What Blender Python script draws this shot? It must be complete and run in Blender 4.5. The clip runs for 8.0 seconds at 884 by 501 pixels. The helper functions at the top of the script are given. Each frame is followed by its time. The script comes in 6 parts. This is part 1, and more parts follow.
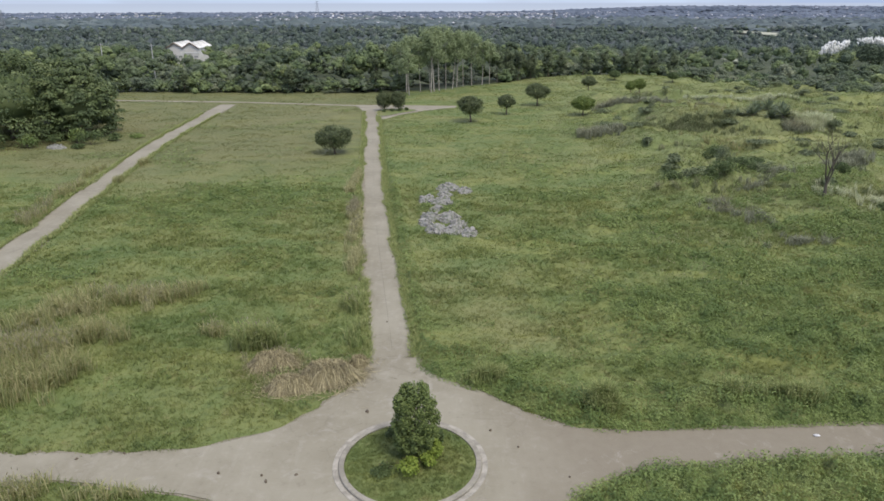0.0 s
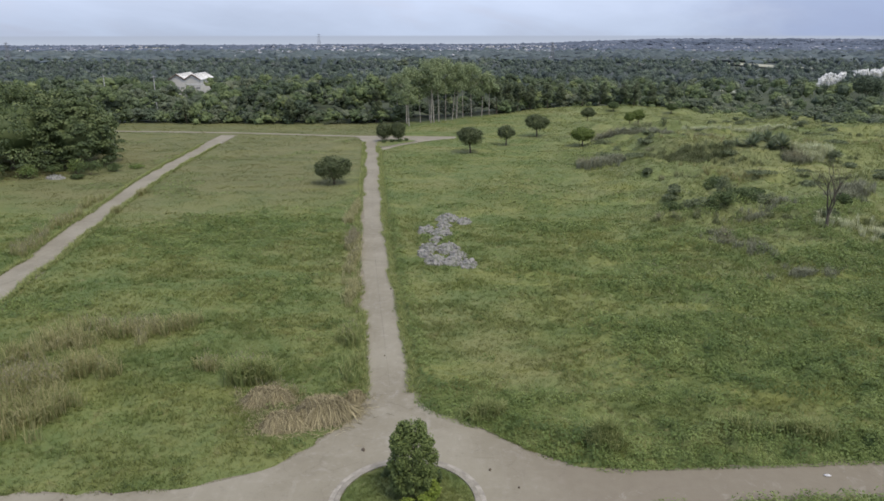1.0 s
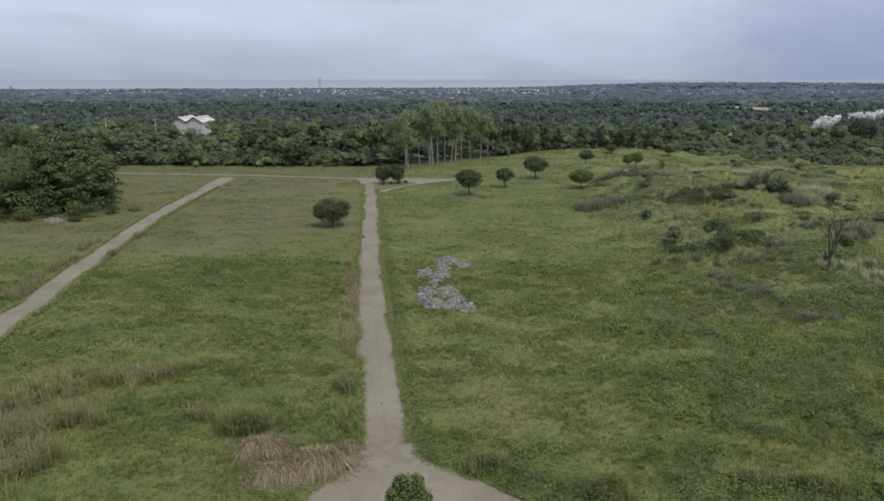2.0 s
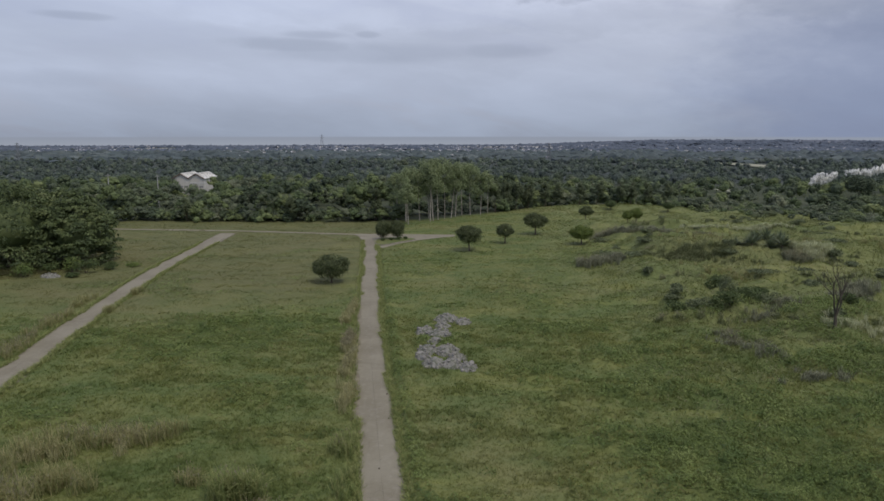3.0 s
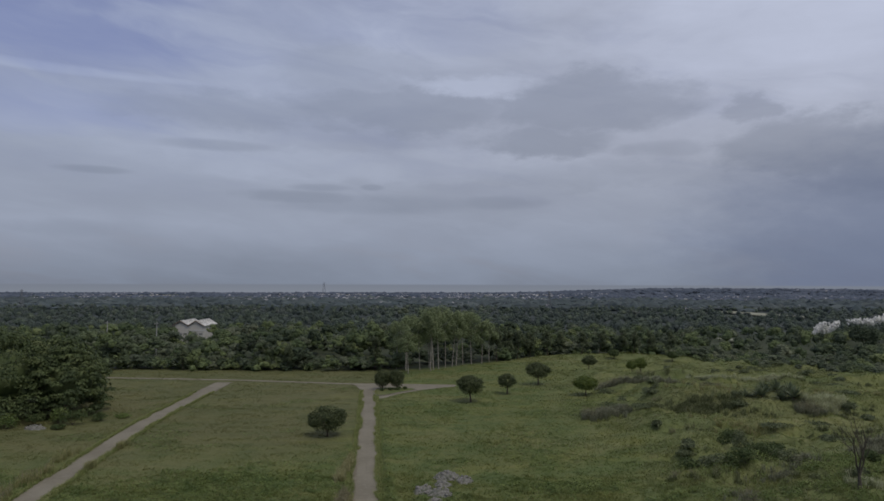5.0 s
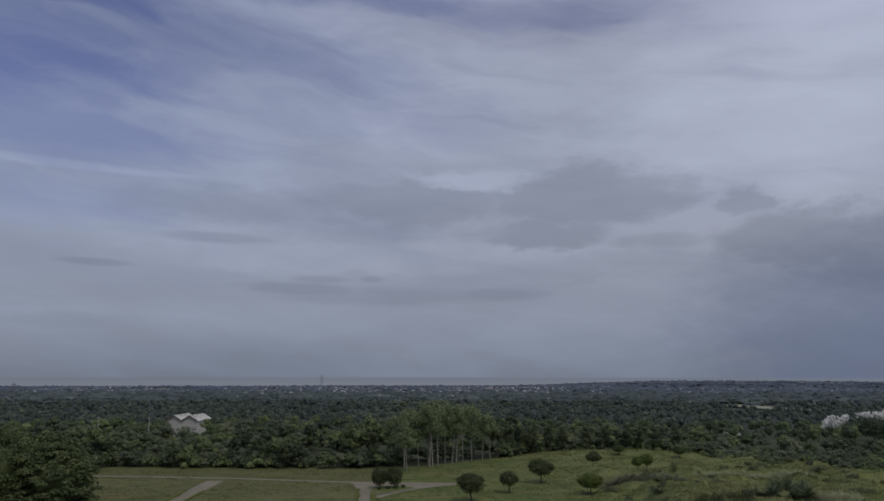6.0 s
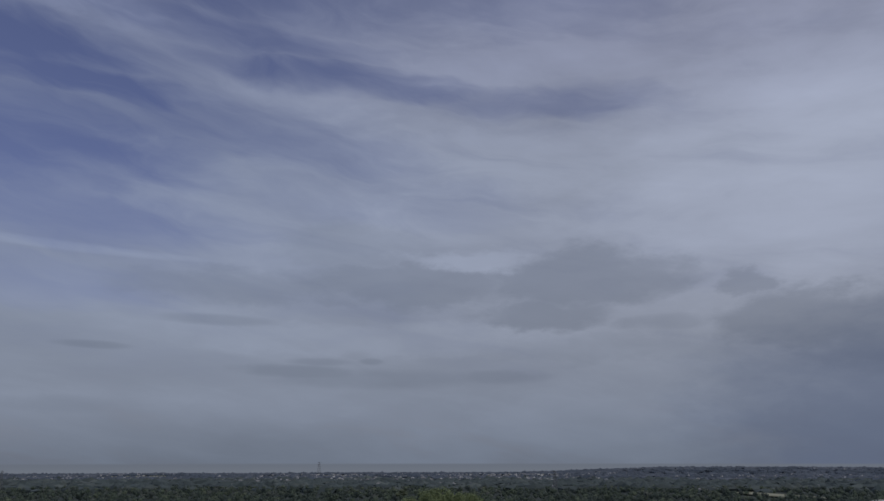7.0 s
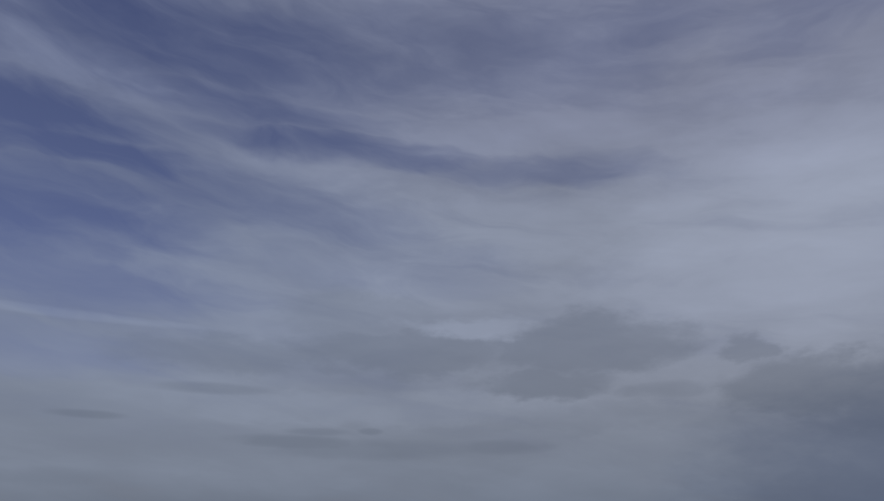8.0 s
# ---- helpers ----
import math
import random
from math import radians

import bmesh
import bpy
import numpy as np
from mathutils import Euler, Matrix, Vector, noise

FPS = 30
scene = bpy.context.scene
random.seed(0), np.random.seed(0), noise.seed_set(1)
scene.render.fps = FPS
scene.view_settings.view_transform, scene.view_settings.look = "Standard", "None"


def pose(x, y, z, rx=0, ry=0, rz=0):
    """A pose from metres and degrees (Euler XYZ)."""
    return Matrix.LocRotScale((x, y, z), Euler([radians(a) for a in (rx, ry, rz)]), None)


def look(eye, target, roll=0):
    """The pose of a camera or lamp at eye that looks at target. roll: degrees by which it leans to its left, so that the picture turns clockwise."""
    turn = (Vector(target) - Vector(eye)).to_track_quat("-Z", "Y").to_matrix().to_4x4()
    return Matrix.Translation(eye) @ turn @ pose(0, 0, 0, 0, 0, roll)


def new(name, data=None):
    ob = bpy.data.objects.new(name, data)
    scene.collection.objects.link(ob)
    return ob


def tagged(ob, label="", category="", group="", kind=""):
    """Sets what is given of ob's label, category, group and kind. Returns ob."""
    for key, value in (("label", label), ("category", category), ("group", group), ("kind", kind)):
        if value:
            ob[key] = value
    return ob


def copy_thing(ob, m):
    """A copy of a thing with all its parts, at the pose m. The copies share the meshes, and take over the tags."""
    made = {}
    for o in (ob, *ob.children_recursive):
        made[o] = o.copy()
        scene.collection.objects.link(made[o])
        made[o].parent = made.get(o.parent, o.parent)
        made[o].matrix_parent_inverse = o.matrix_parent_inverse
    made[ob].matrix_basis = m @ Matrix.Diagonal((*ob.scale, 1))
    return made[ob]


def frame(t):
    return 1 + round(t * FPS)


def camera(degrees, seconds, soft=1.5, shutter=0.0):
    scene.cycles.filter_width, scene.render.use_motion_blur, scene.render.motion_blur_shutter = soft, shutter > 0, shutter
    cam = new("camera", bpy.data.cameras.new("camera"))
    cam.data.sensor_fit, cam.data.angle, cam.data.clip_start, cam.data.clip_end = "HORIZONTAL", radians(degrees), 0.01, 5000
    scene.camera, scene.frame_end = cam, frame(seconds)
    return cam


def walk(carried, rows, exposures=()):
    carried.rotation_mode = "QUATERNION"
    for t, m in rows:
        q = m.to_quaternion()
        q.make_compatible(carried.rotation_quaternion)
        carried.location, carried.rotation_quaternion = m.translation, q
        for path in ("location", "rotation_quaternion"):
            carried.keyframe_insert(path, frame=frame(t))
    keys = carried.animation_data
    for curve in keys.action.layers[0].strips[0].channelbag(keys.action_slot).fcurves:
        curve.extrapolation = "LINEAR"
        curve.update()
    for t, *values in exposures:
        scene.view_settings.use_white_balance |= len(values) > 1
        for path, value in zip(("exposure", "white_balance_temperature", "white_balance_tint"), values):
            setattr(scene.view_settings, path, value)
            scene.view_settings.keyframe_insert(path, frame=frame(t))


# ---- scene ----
# camera and its way
cam = camera(64.61, 8.0, soft=1.6)
PATH = [
    (0.0, pose(0.00, 0.00, 34.00, 70.31, 0.06, -0.00)),
    (0.5, pose(0.09, 0.57, 33.94, 71.39, 0.10, 0.01)),
    (1.0, pose(0.15, 1.19, 33.91, 72.73, 0.04, 0.02)),
    (1.5, pose(0.19, 1.83, 33.92, 74.32, 0.05, -0.02)),
    (2.8, pose(0.25, 3.47, 34.04, 79.54, 0.02, -0.07)),
    (3.0, pose(0.25, 3.70, 34.06, 80.57, 0.00, -0.03)),
    (3.5, pose(0.26, 4.25, 34.14, 83.02, -0.03, -0.03)),
    (4.0, pose(0.27, 4.73, 34.21, 85.93, 0.01, -0.04)),
    (4.2, pose(0.27, 4.90, 34.24, 87.14, -0.01, -0.02)),
    (5.5, pose(0.32, 5.56, 34.40, 96.35, -0.21, 0.05)),
    (6.0, pose(0.34, 5.76, 34.41, 100.10, -0.07, 0.01)),
    (6.5, pose(0.36, 5.91, 34.42, 103.59, -0.08, 0.08)),
    (7.0, pose(0.38, 6.02, 34.44, 106.77, 0.04, 0.08)),
    (7.5, pose(0.40, 6.09, 34.45, 109.65, -0.06, 0.10)),
    (8.0, pose(0.42, 6.11, 34.46, 112.24, 0.14, 0.13)),
]
EXPOSURES = [(0.0, 0.93, 6480, 10.5), (0.5, 0.82, 6500, 10.7), (1.0, 0.70, 6530, 11), (1.7, 0.48, 6580, 11), (3.0, 0.0, 6640, 11), (4.0, -0.26, 6640, 11), (5.5, -0.70, 6570, 11), (6.5, -0.87, 6480, 10.5), (8.0, -1.18, 6420, 10)]
walk(cam, PATH, EXPOSURES)


# node helpers
def math_node(nt, op, a, b=None, c=None, clamp=False):
    n = nt.nodes.new("ShaderNodeMath")
    n.operation, n.use_clamp = op, clamp
    for i, v in enumerate((a, b, c)):
        if v is None:
            continue
        if isinstance(v, (int, float)):
            n.inputs[i].default_value = v
        else:
            nt.links.new(v, n.inputs[i])
    return n.outputs[0]


def mix_node(nt, fac, a, b, kind="MIX"):
    n = nt.nodes.new("ShaderNodeMix")
    n.data_type, n.blend_type = "RGBA", kind
    for i, v in ((0, fac), (6, a), (7, b)):
        if isinstance(v, (int, float)):
            n.inputs[i].default_value = v
        elif isinstance(v, tuple):
            n.inputs[i].default_value = (*v, 1)
        else:
            nt.links.new(v, n.inputs[i])
    return n.outputs[2]


def noise_node(nt, vector, scale, detail=4, rough=0.55, distort=0.0):
    n = nt.nodes.new("ShaderNodeTexNoise")
    n.inputs["Scale"].default_value, n.inputs["Detail"].default_value = scale, detail
    n.inputs["Roughness"].default_value, n.inputs["Distortion"].default_value = rough, distort
    if vector is not None:
        nt.links.new(vector, n.inputs["Vector"])
    return n.outputs["Fac"]


def step_node(nt, v, low, high, out0=0.0, out1=1.0):
    n = nt.nodes.new("ShaderNodeMapRange")
    n.interpolation_type = "SMOOTHSTEP"
    nt.links.new(v, n.inputs[0])
    for i, x in enumerate((low, high, out0, out1)):
        n.inputs[1 + i].default_value = x
    return n.outputs[0]


def combine_node(nt, x, y, z):
    n = nt.nodes.new("ShaderNodeCombineXYZ")
    for i, v in enumerate((x, y, z)):
        if isinstance(v, (int, float)):
            n.inputs[i].default_value = v
        else:
            nt.links.new(v, n.inputs[i])
    return n.outputs[0]


# sky: thin blue openings in a cloudy tropical sky, grey over the sea
SUN_ELEVATION, SUN_AZIMUTH = 58.0, 140.0   # degrees; azimuth from the view's axis towards the right


def build_sky():
    world = bpy.data.worlds.new("cloudy_sky")
    scene.world = world
    world.use_nodes = True
    nt = world.node_tree
    nt.nodes.clear()
    sky = nt.nodes.new("ShaderNodeTexSky")
    sky.sky_type, sky.sun_disc = "NISHITA", False
    sky.sun_elevation, sky.sun_rotation = radians(SUN_ELEVATION), radians(SUN_AZIMUTH)
    sky.air_density, sky.dust_density, sky.ozone_density = 1.0, 1.5, 1.5
    blue = mix_node(nt, 1.0, sky.outputs[0], (0.155, 0.128, 0.155), "MULTIPLY")
    co = nt.nodes.new("ShaderNodeTexCoord").outputs["Generated"]
    sep = nt.nodes.new("ShaderNodeSeparateXYZ")
    nt.links.new(co, sep.inputs[0])
    az = math_node(nt, "MULTIPLY", math_node(nt, "ARCTAN2", sep.outputs[0], sep.outputs[1]), 57.2958)
    el = math_node(nt, "MULTIPLY", math_node(nt, "ARCSINE", sep.outputs[2]), 57.2958)
    # slanting coordinates for streaks of high cloud
    tilt = math_node(nt, "ADD", el, math_node(nt, "MULTIPLY", az, 0.16))
    streak = combine_node(nt, math_node(nt, "MULTIPLY", az, 0.045), math_node(nt, "MULTIPLY", tilt, 0.17), 3.0)
    flat = combine_node(nt, math_node(nt, "MULTIPLY", az, 0.05), math_node(nt, "MULTIPLY", el, 0.16), 7.0)
    fine = combine_node(nt, math_node(nt, "MULTIPLY", az, 0.14), math_node(nt, "MULTIPLY", el, 0.3), 11.0)
    n_streak = noise_node(nt, streak, 1.5, 5, 0.5, 0.3)
    n_flat = noise_node(nt, flat, 1.2, 5, 0.5, 0.2)
    n_fine = noise_node(nt, fine, 1.5, 6, 0.6, 0.3)
    wob = math_node(nt, "SUBTRACT", n_fine, 0.5)
    # ragged outlines: bend the blobs' coordinates at three sizes
    w1 = noise_node(nt, combine_node(nt, math_node(nt, "MULTIPLY", az, 0.16), math_node(nt, "MULTIPLY", el, 0.34), 21.0), 1.0, 6, 0.62)
    w2 = noise_node(nt, combine_node(nt, math_node(nt, "MULTIPLY", az, 0.22), math_node(nt, "MULTIPLY", el, 0.5), 35.0), 1.0, 6, 0.65)
    waz = math_node(nt, "ADD", az, math_node(nt, "MULTIPLY", math_node(nt, "SUBTRACT", w1, 0.5), 9.0))
    wel = math_node(nt, "ADD", el, math_node(nt, "MULTIPLY", math_node(nt, "SUBTRACT", w2, 0.5), 3.6))
    wob2 = math_node(nt, "SUBTRACT", n_streak, 0.5)
    w3 = noise_node(nt, combine_node(nt, math_node(nt, "MULTIPLY", az, 0.07), math_node(nt, "MULTIPLY", tilt, 0.22), 51.0), 1.0, 3, 0.5)
    w4 = noise_node(nt, combine_node(nt, math_node(nt, "MULTIPLY", az, 0.09), math_node(nt, "MULTIPLY", tilt, 0.26), 71.0), 1.0, 3, 0.5)
    saz = math_node(nt, "ADD", az, math_node(nt, "MULTIPLY", math_node(nt, "SUBTRACT", w3, 0.5), 11.0))
    sel = math_node(nt, "ADD", el, math_node(nt, "MULTIPLY", math_node(nt, "SUBTRACT", w4, 0.5), 3.6))
    wisp = math_node(nt, "SUBTRACT", noise_node(nt, combine_node(nt, math_node(nt, "MULTIPLY", saz, 0.10), math_node(nt, "MULTIPLY", math_node(nt, "ADD", sel, math_node(nt, "MULTIPLY", saz, 0.12)), 0.42), 91.0), 1.0, 6, 0.6, 0.5), 0.5)

    def opening(a, e, w, h, slope=0.0):
        """A soft-edged gap between veils of cloud."""
        da = math_node(nt, "SUBTRACT", saz, a)
        de = math_node(nt, "SUBTRACT", math_node(nt, "ADD", sel, math_node(nt, "MULTIPLY", da, slope)), e)
        u, v = math_node(nt, "DIVIDE", da, w), math_node(nt, "DIVIDE", de, h)
        d = math_node(nt, "ADD", math_node(nt, "MULTIPLY", u, u), math_node(nt, "MULTIPLY", v, v))
        d = math_node(nt, "ADD", d, math_node(nt, "MULTIPLY", wisp, 2.2))
        return step_node(nt, d, 3.2, -0.3)

    def blob(a, e, w, h, edge=0.9, ragged=1.6, slope=0.0):
        """1 inside a ragged oval cloud at azimuth a and height e (degrees), w by h half sizes, and 0 outside."""
        da = math_node(nt, "SUBTRACT", waz if h > 0.4 else az, a)
        de = math_node(nt, "SUBTRACT", math_node(nt, "ADD", wel if h > 0.8 else el, math_node(nt, "MULTIPLY", da, slope)), e)
        u = math_node(nt, "DIVIDE", da, w)
        v = math_node(nt, "DIVIDE", de, h)
        d = math_node(nt, "ADD", math_node(nt, "MULTIPLY", u, u), math_node(nt, "MULTIPLY", v, v))
        d = math_node(nt, "ADD", d, math_node(nt, "MULTIPLY", wob, ragged))
        return step_node(nt, d, 1.0 + edge, 1.0 - edge)

    def most(parts):
        out = parts[0]
        for p in parts[1:]:
            out = math_node(nt, "MAXIMUM", out, p)
        return out

    def times(p, k):
        return math_node(nt, "MULTIPLY", p, k)

    # openings of blue sky, clear towards the upper left
    gaps = most([
        opening(-38.0, 28.8, 10, 1.5, -0.02), times(opening(-31.0, 27.0, 9, 1.0, 0.0), 0.9), times(opening(-9.0, 30.0, 10, 0.9, 0.04), 0.95),
        times(opening(-17.0, 32.4, 9, 1.1, 0.05), 0.7), times(opening(9.0, 28.4, 8, 1.0, 0.06), 0.6), times(opening(-36.0, 22.4, 12, 2.8, 0.0), 0.8),
        times(opening(-33.0, 17.6, 11, 1.6), 0.6), times(opening(-16.0, 25.0, 13, 2.2, 0.05), 0.5), times(opening(-20.0, 36.8, 18, 2.6), 0.75),
        times(opening(5.0, 38.0, 18, 3.4), 0.62), times(opening(36.0, 36.0, 8, 2.0), 0.5), times(opening(-33.0, 12.2, 8, 1.4), 0.45), times(opening(-6.0, 21.5, 10, 1.8, 0.1), 0.28),
        times(opening(-75.0, 30.0, 24, 9.0), 0.7)])
    clear = math_node(nt, "MULTIPLY", step_node(nt, az, 4.0, -36.0), step_node(nt, el, 6.0, 24.0))
    cover = math_node(nt, "SUBTRACT", 1.0, math_node(nt, "ADD", times(gaps, 0.74), times(clear, 0.42)))
    cover = math_node(nt, "ADD", cover, math_node(nt, "ADD", times(wob2, 0.30), times(wisp, 0.42)), clamp=True)
    # overcast light: brighter overhead and towards the hidden sun, grey-blue low down
    high = step_node(nt, el, 0.0, 75.0)
    grey = mix_node(nt, step_node(nt, el, -0.5, 5.0), (0.335, 0.395, 0.51), (0.465, 0.535, 0.685))
    grey = mix_node(nt, step_node(nt, el, 5.0, 17.0), grey, (0.520, 0.606, 0.81))
    grey = mix_node(nt, step_node(nt, el, 22.0, 34.0), grey, (0.462, 0.53, 0.765))
    grey = mix_node(nt, step_node(nt, el, 44.0, 80.0), grey, (1.12, 1.10, 1.06))
    right = math_node(nt, "MULTIPLY", step_node(nt, az, -34.0, 30.0), step_node(nt, el, 2.0, 12.0))
    grey = mix_node(nt, times(right, 0.8), grey, mix_node(nt, 1.0, grey, (1.16, 1.09, 1.02), "MULTIPLY"))
    tone = math_node(nt, "ADD", 0.905, math_node(nt, "ADD", times(wob2, 0.26), times(wisp, 0.22)))
    tone = math_node(nt, "ADD", tone, times(math_node(nt, "SUBTRACT", n_flat, 0.45), 0.35))
    bright = most([times(blob(30, 21, 16, 9, 0.98, 1.0), 0.22), times(blob(1.4, 15.9, 4.6, 1.0, 0.9, 1.4), 0.13), times(blob(7, 24.0, 15, 2.8, 0.98, 1.6), 0.10),
                   times(blob(-30, 15.1, 9, 0.32, 0.95, 1.0), 0.15), times(blob(-31.5, 32.9, 7, 1.4, 0.95, 1.8, 0.14), 0.13), times(blob(-6, 9.4, 14, 1.2, 0.98, 1.4), 0.08)])
    tone = math_node(nt, "ADD", tone, bright)
    cloud = mix_node(nt, 1.0, grey, combine_node(nt, tone, tone, tone), "MULTIPLY")
    out = mix_node(nt, cover, blue, cloud)
    # low grey cumulus and strips in front
    dark = most([
        times(blob(12.0, 14.2, 7.6, 2.3, 0.6, 1.7), 0.60), times(blob(-3.5, 13.8, 10.5, 1.7, 0.75, 1.6), 0.50), times(blob(-7.0, 16.9, 6.0, 1.9, 0.95, 1.6), 0.34), times(blob(-17.0, 13.2, 9.0, 1.2, 0.95, 1.6), 0.34), times(blob(8.3, 11.3, 5.4, 1.2, 0.8, 1.6), 0.58),
        times(blob(27.8, 10.0, 5.6, 2.2, 0.6, 1.6), 0.6), times(blob(23.9, 13.1, 1.8, 1.1, 0.7, 1.3), 0.5), times(blob(35, 9.0, 7, 3.0, 0.8, 1.6), 0.55),
        times(blob(-11.8, 6.8, 4.8, 0.5, 0.8, 1.2, 0.02), 0.42), times(blob(4.6, 6.5, 3.8, 0.5, 0.9, 1.2), 0.34), times(blob(-5.5, 6.3, 7.5, 0.7, 0.95, 1.2), 0.32),
        times(blob(-10.1, 7.6, 2.1, 0.28, 0.9, 1.0), 0.32), times(blob(-5.8, 7.7, 0.9, 0.24, 0.9, 1.0), 0.4), times(blob(-26.7, 8.2, 2.3, 0.27, 0.9, 1.0), 0.42),
        times(blob(-18.2, 10.6, 4, 0.4, 0.9, 1.2), 0.36), times(blob(18.4, 10.4, 3, 0.6, 0.9, 1.4), 0.34), times(blob(-28, 3.9, 3.5, 0.6, 0.95, 1.2), 0.2),
        times(blob(16, 8.6, 12, 1.0, 0.98, 1.6), 0.22)])
    # the dark blobs stay in front of nothing brighter than their gap
    dark = math_node(nt, "MULTIPLY", dark, math_node(nt, "SUBTRACT", 1.0, times(blob(1.6, 15.9, 4.4, 1.0, 0.8, 1.4), 0.85)))
    out = mix_node(nt, times(dark, 0.88), out, mix_node(nt, 1.0, grey, (0.56, 0.58, 0.60), "MULTIPLY"))
    # rain over the sea, low on the right, and a faint band of mist above the water
    rain = most([times(blob(36, 3.0, 15, 6.5, 0.99, 1.0), 0.70), times(blob(50, 5.0, 16, 6.0, 0.98, 1.2), 0.6)])
    out = mix_node(nt, rain, out, (0.19, 0.24, 0.38))
    # the sea, to its horizon
    sea = mix_node(nt, step_node(nt, el, -0.9, -0.25), (0.30, 0.338, 0.408), (0.27, 0.308, 0.382))
    out = mix_node(nt, step_node(nt, el, -0.12, -0.26), out, sea)
    back = nt.nodes.new("ShaderNodeBackground")
    nt.links.new(out, back.inputs[0])
    back.inputs[1].default_value = 1.0
    nt.links.new(back.outputs[0], nt.nodes.new("ShaderNodeOutputWorld").inputs[0])


build_sky()
sun = new("sun", bpy.data.lights.new("sun", "SUN"))
sun.data.energy, sun.data.angle, sun.data.color = 1.55, radians(16), (1.0, 0.94, 0.83)
_a, _e = radians(SUN_AZIMUTH), radians(SUN_ELEVATION)
sun.matrix_world = look((math.sin(_a) * math.cos(_e) * 500, math.cos(_a) * math.cos(_e) * 500, math.sin(_e) * 500), (0, 0, 0))


# materials
def material(name):
    mat = bpy.data.materials.new(name)
    mat.use_nodes = True
    nt = mat.node_tree
    nt.nodes.clear()
    out = nt.nodes.new("ShaderNodeOutputMaterial")
    return mat, nt, out


def surface(name, colour, rough=0.9, bump=None, bump_size=0.02, metal=0.0, translucent=0.0):
    """colour: a function of the node tree and its place socket that gives a colour socket; bump the same for a height."""
    mat, nt, out = material(name)
    place = nt.nodes.new("ShaderNodeTexCoord").outputs["Object"]
    geo = nt.nodes.new("ShaderNodeNewGeometry")
    world = geo.outputs["Position"]
    shader = nt.nodes.new("ShaderNodeBsdfPrincipled")
    col = colour(nt, world, geo.outputs["Random Per Island"])
    if isinstance(col, tuple):
        shader.inputs["Base Color"].default_value = (*col, 1)
    else:
        nt.links.new(col, shader.inputs["Base Color"])
    shader.inputs["Roughness"].default_value, shader.inputs["Metallic"].default_value = rough, metal
    shader.inputs["Specular IOR Level"].default_value = 0.25
    if bump:
        b = nt.nodes.new("ShaderNodeBump")
        b.inputs["Distance"].default_value = bump_size
        nt.links.new(bump(nt, world), b.inputs["Height"])
        nt.links.new(b.outputs[0], shader.inputs["Normal"])
    last = shader.outputs[0]
    if translucent:
        tr = nt.nodes.new("ShaderNodeBsdfTranslucent")
        if isinstance(col, tuple):
            tr.inputs[0].default_value = (*col, 1)
        else:
            nt.links.new(col, tr.inputs[0])
        m = nt.nodes.new("ShaderNodeMixShader")
        m.inputs[0].default_value = translucent
        nt.links.new(last, m.inputs[1])
        nt.links.new(tr.outputs[0], m.inputs[2])
        last = m.outputs[0]
    nt.links.new(last, out.inputs[0])
    return mat


def leaf_material(name, low, high, patch=0.25, translucent=0.3, rough=0.6):
    def colour(nt, world, rand):
        c = mix_node(nt, rand, low, high)
        n = step_node(nt, noise_node(nt, world, patch, 3), 0.35, 0.65)
        return mix_node(nt, math_node(nt, "MULTIPLY", n, 0.45), c, tuple(0.55 * a + 0.3 * b for a, b in zip(high, low)))
    return surface(name, colour, rough, translucent=translucent)


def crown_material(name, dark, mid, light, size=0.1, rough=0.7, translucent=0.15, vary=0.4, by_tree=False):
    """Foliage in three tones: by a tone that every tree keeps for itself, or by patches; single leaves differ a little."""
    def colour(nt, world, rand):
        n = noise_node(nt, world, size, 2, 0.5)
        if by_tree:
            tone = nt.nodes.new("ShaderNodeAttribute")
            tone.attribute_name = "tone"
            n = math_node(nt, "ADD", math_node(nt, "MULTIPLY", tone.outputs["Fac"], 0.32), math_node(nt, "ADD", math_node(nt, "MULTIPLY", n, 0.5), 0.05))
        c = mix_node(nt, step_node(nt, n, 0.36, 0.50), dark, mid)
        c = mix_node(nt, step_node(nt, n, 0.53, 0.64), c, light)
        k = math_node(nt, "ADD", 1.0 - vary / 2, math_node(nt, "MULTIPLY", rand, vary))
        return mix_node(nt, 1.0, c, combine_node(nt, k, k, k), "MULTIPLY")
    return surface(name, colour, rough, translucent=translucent)


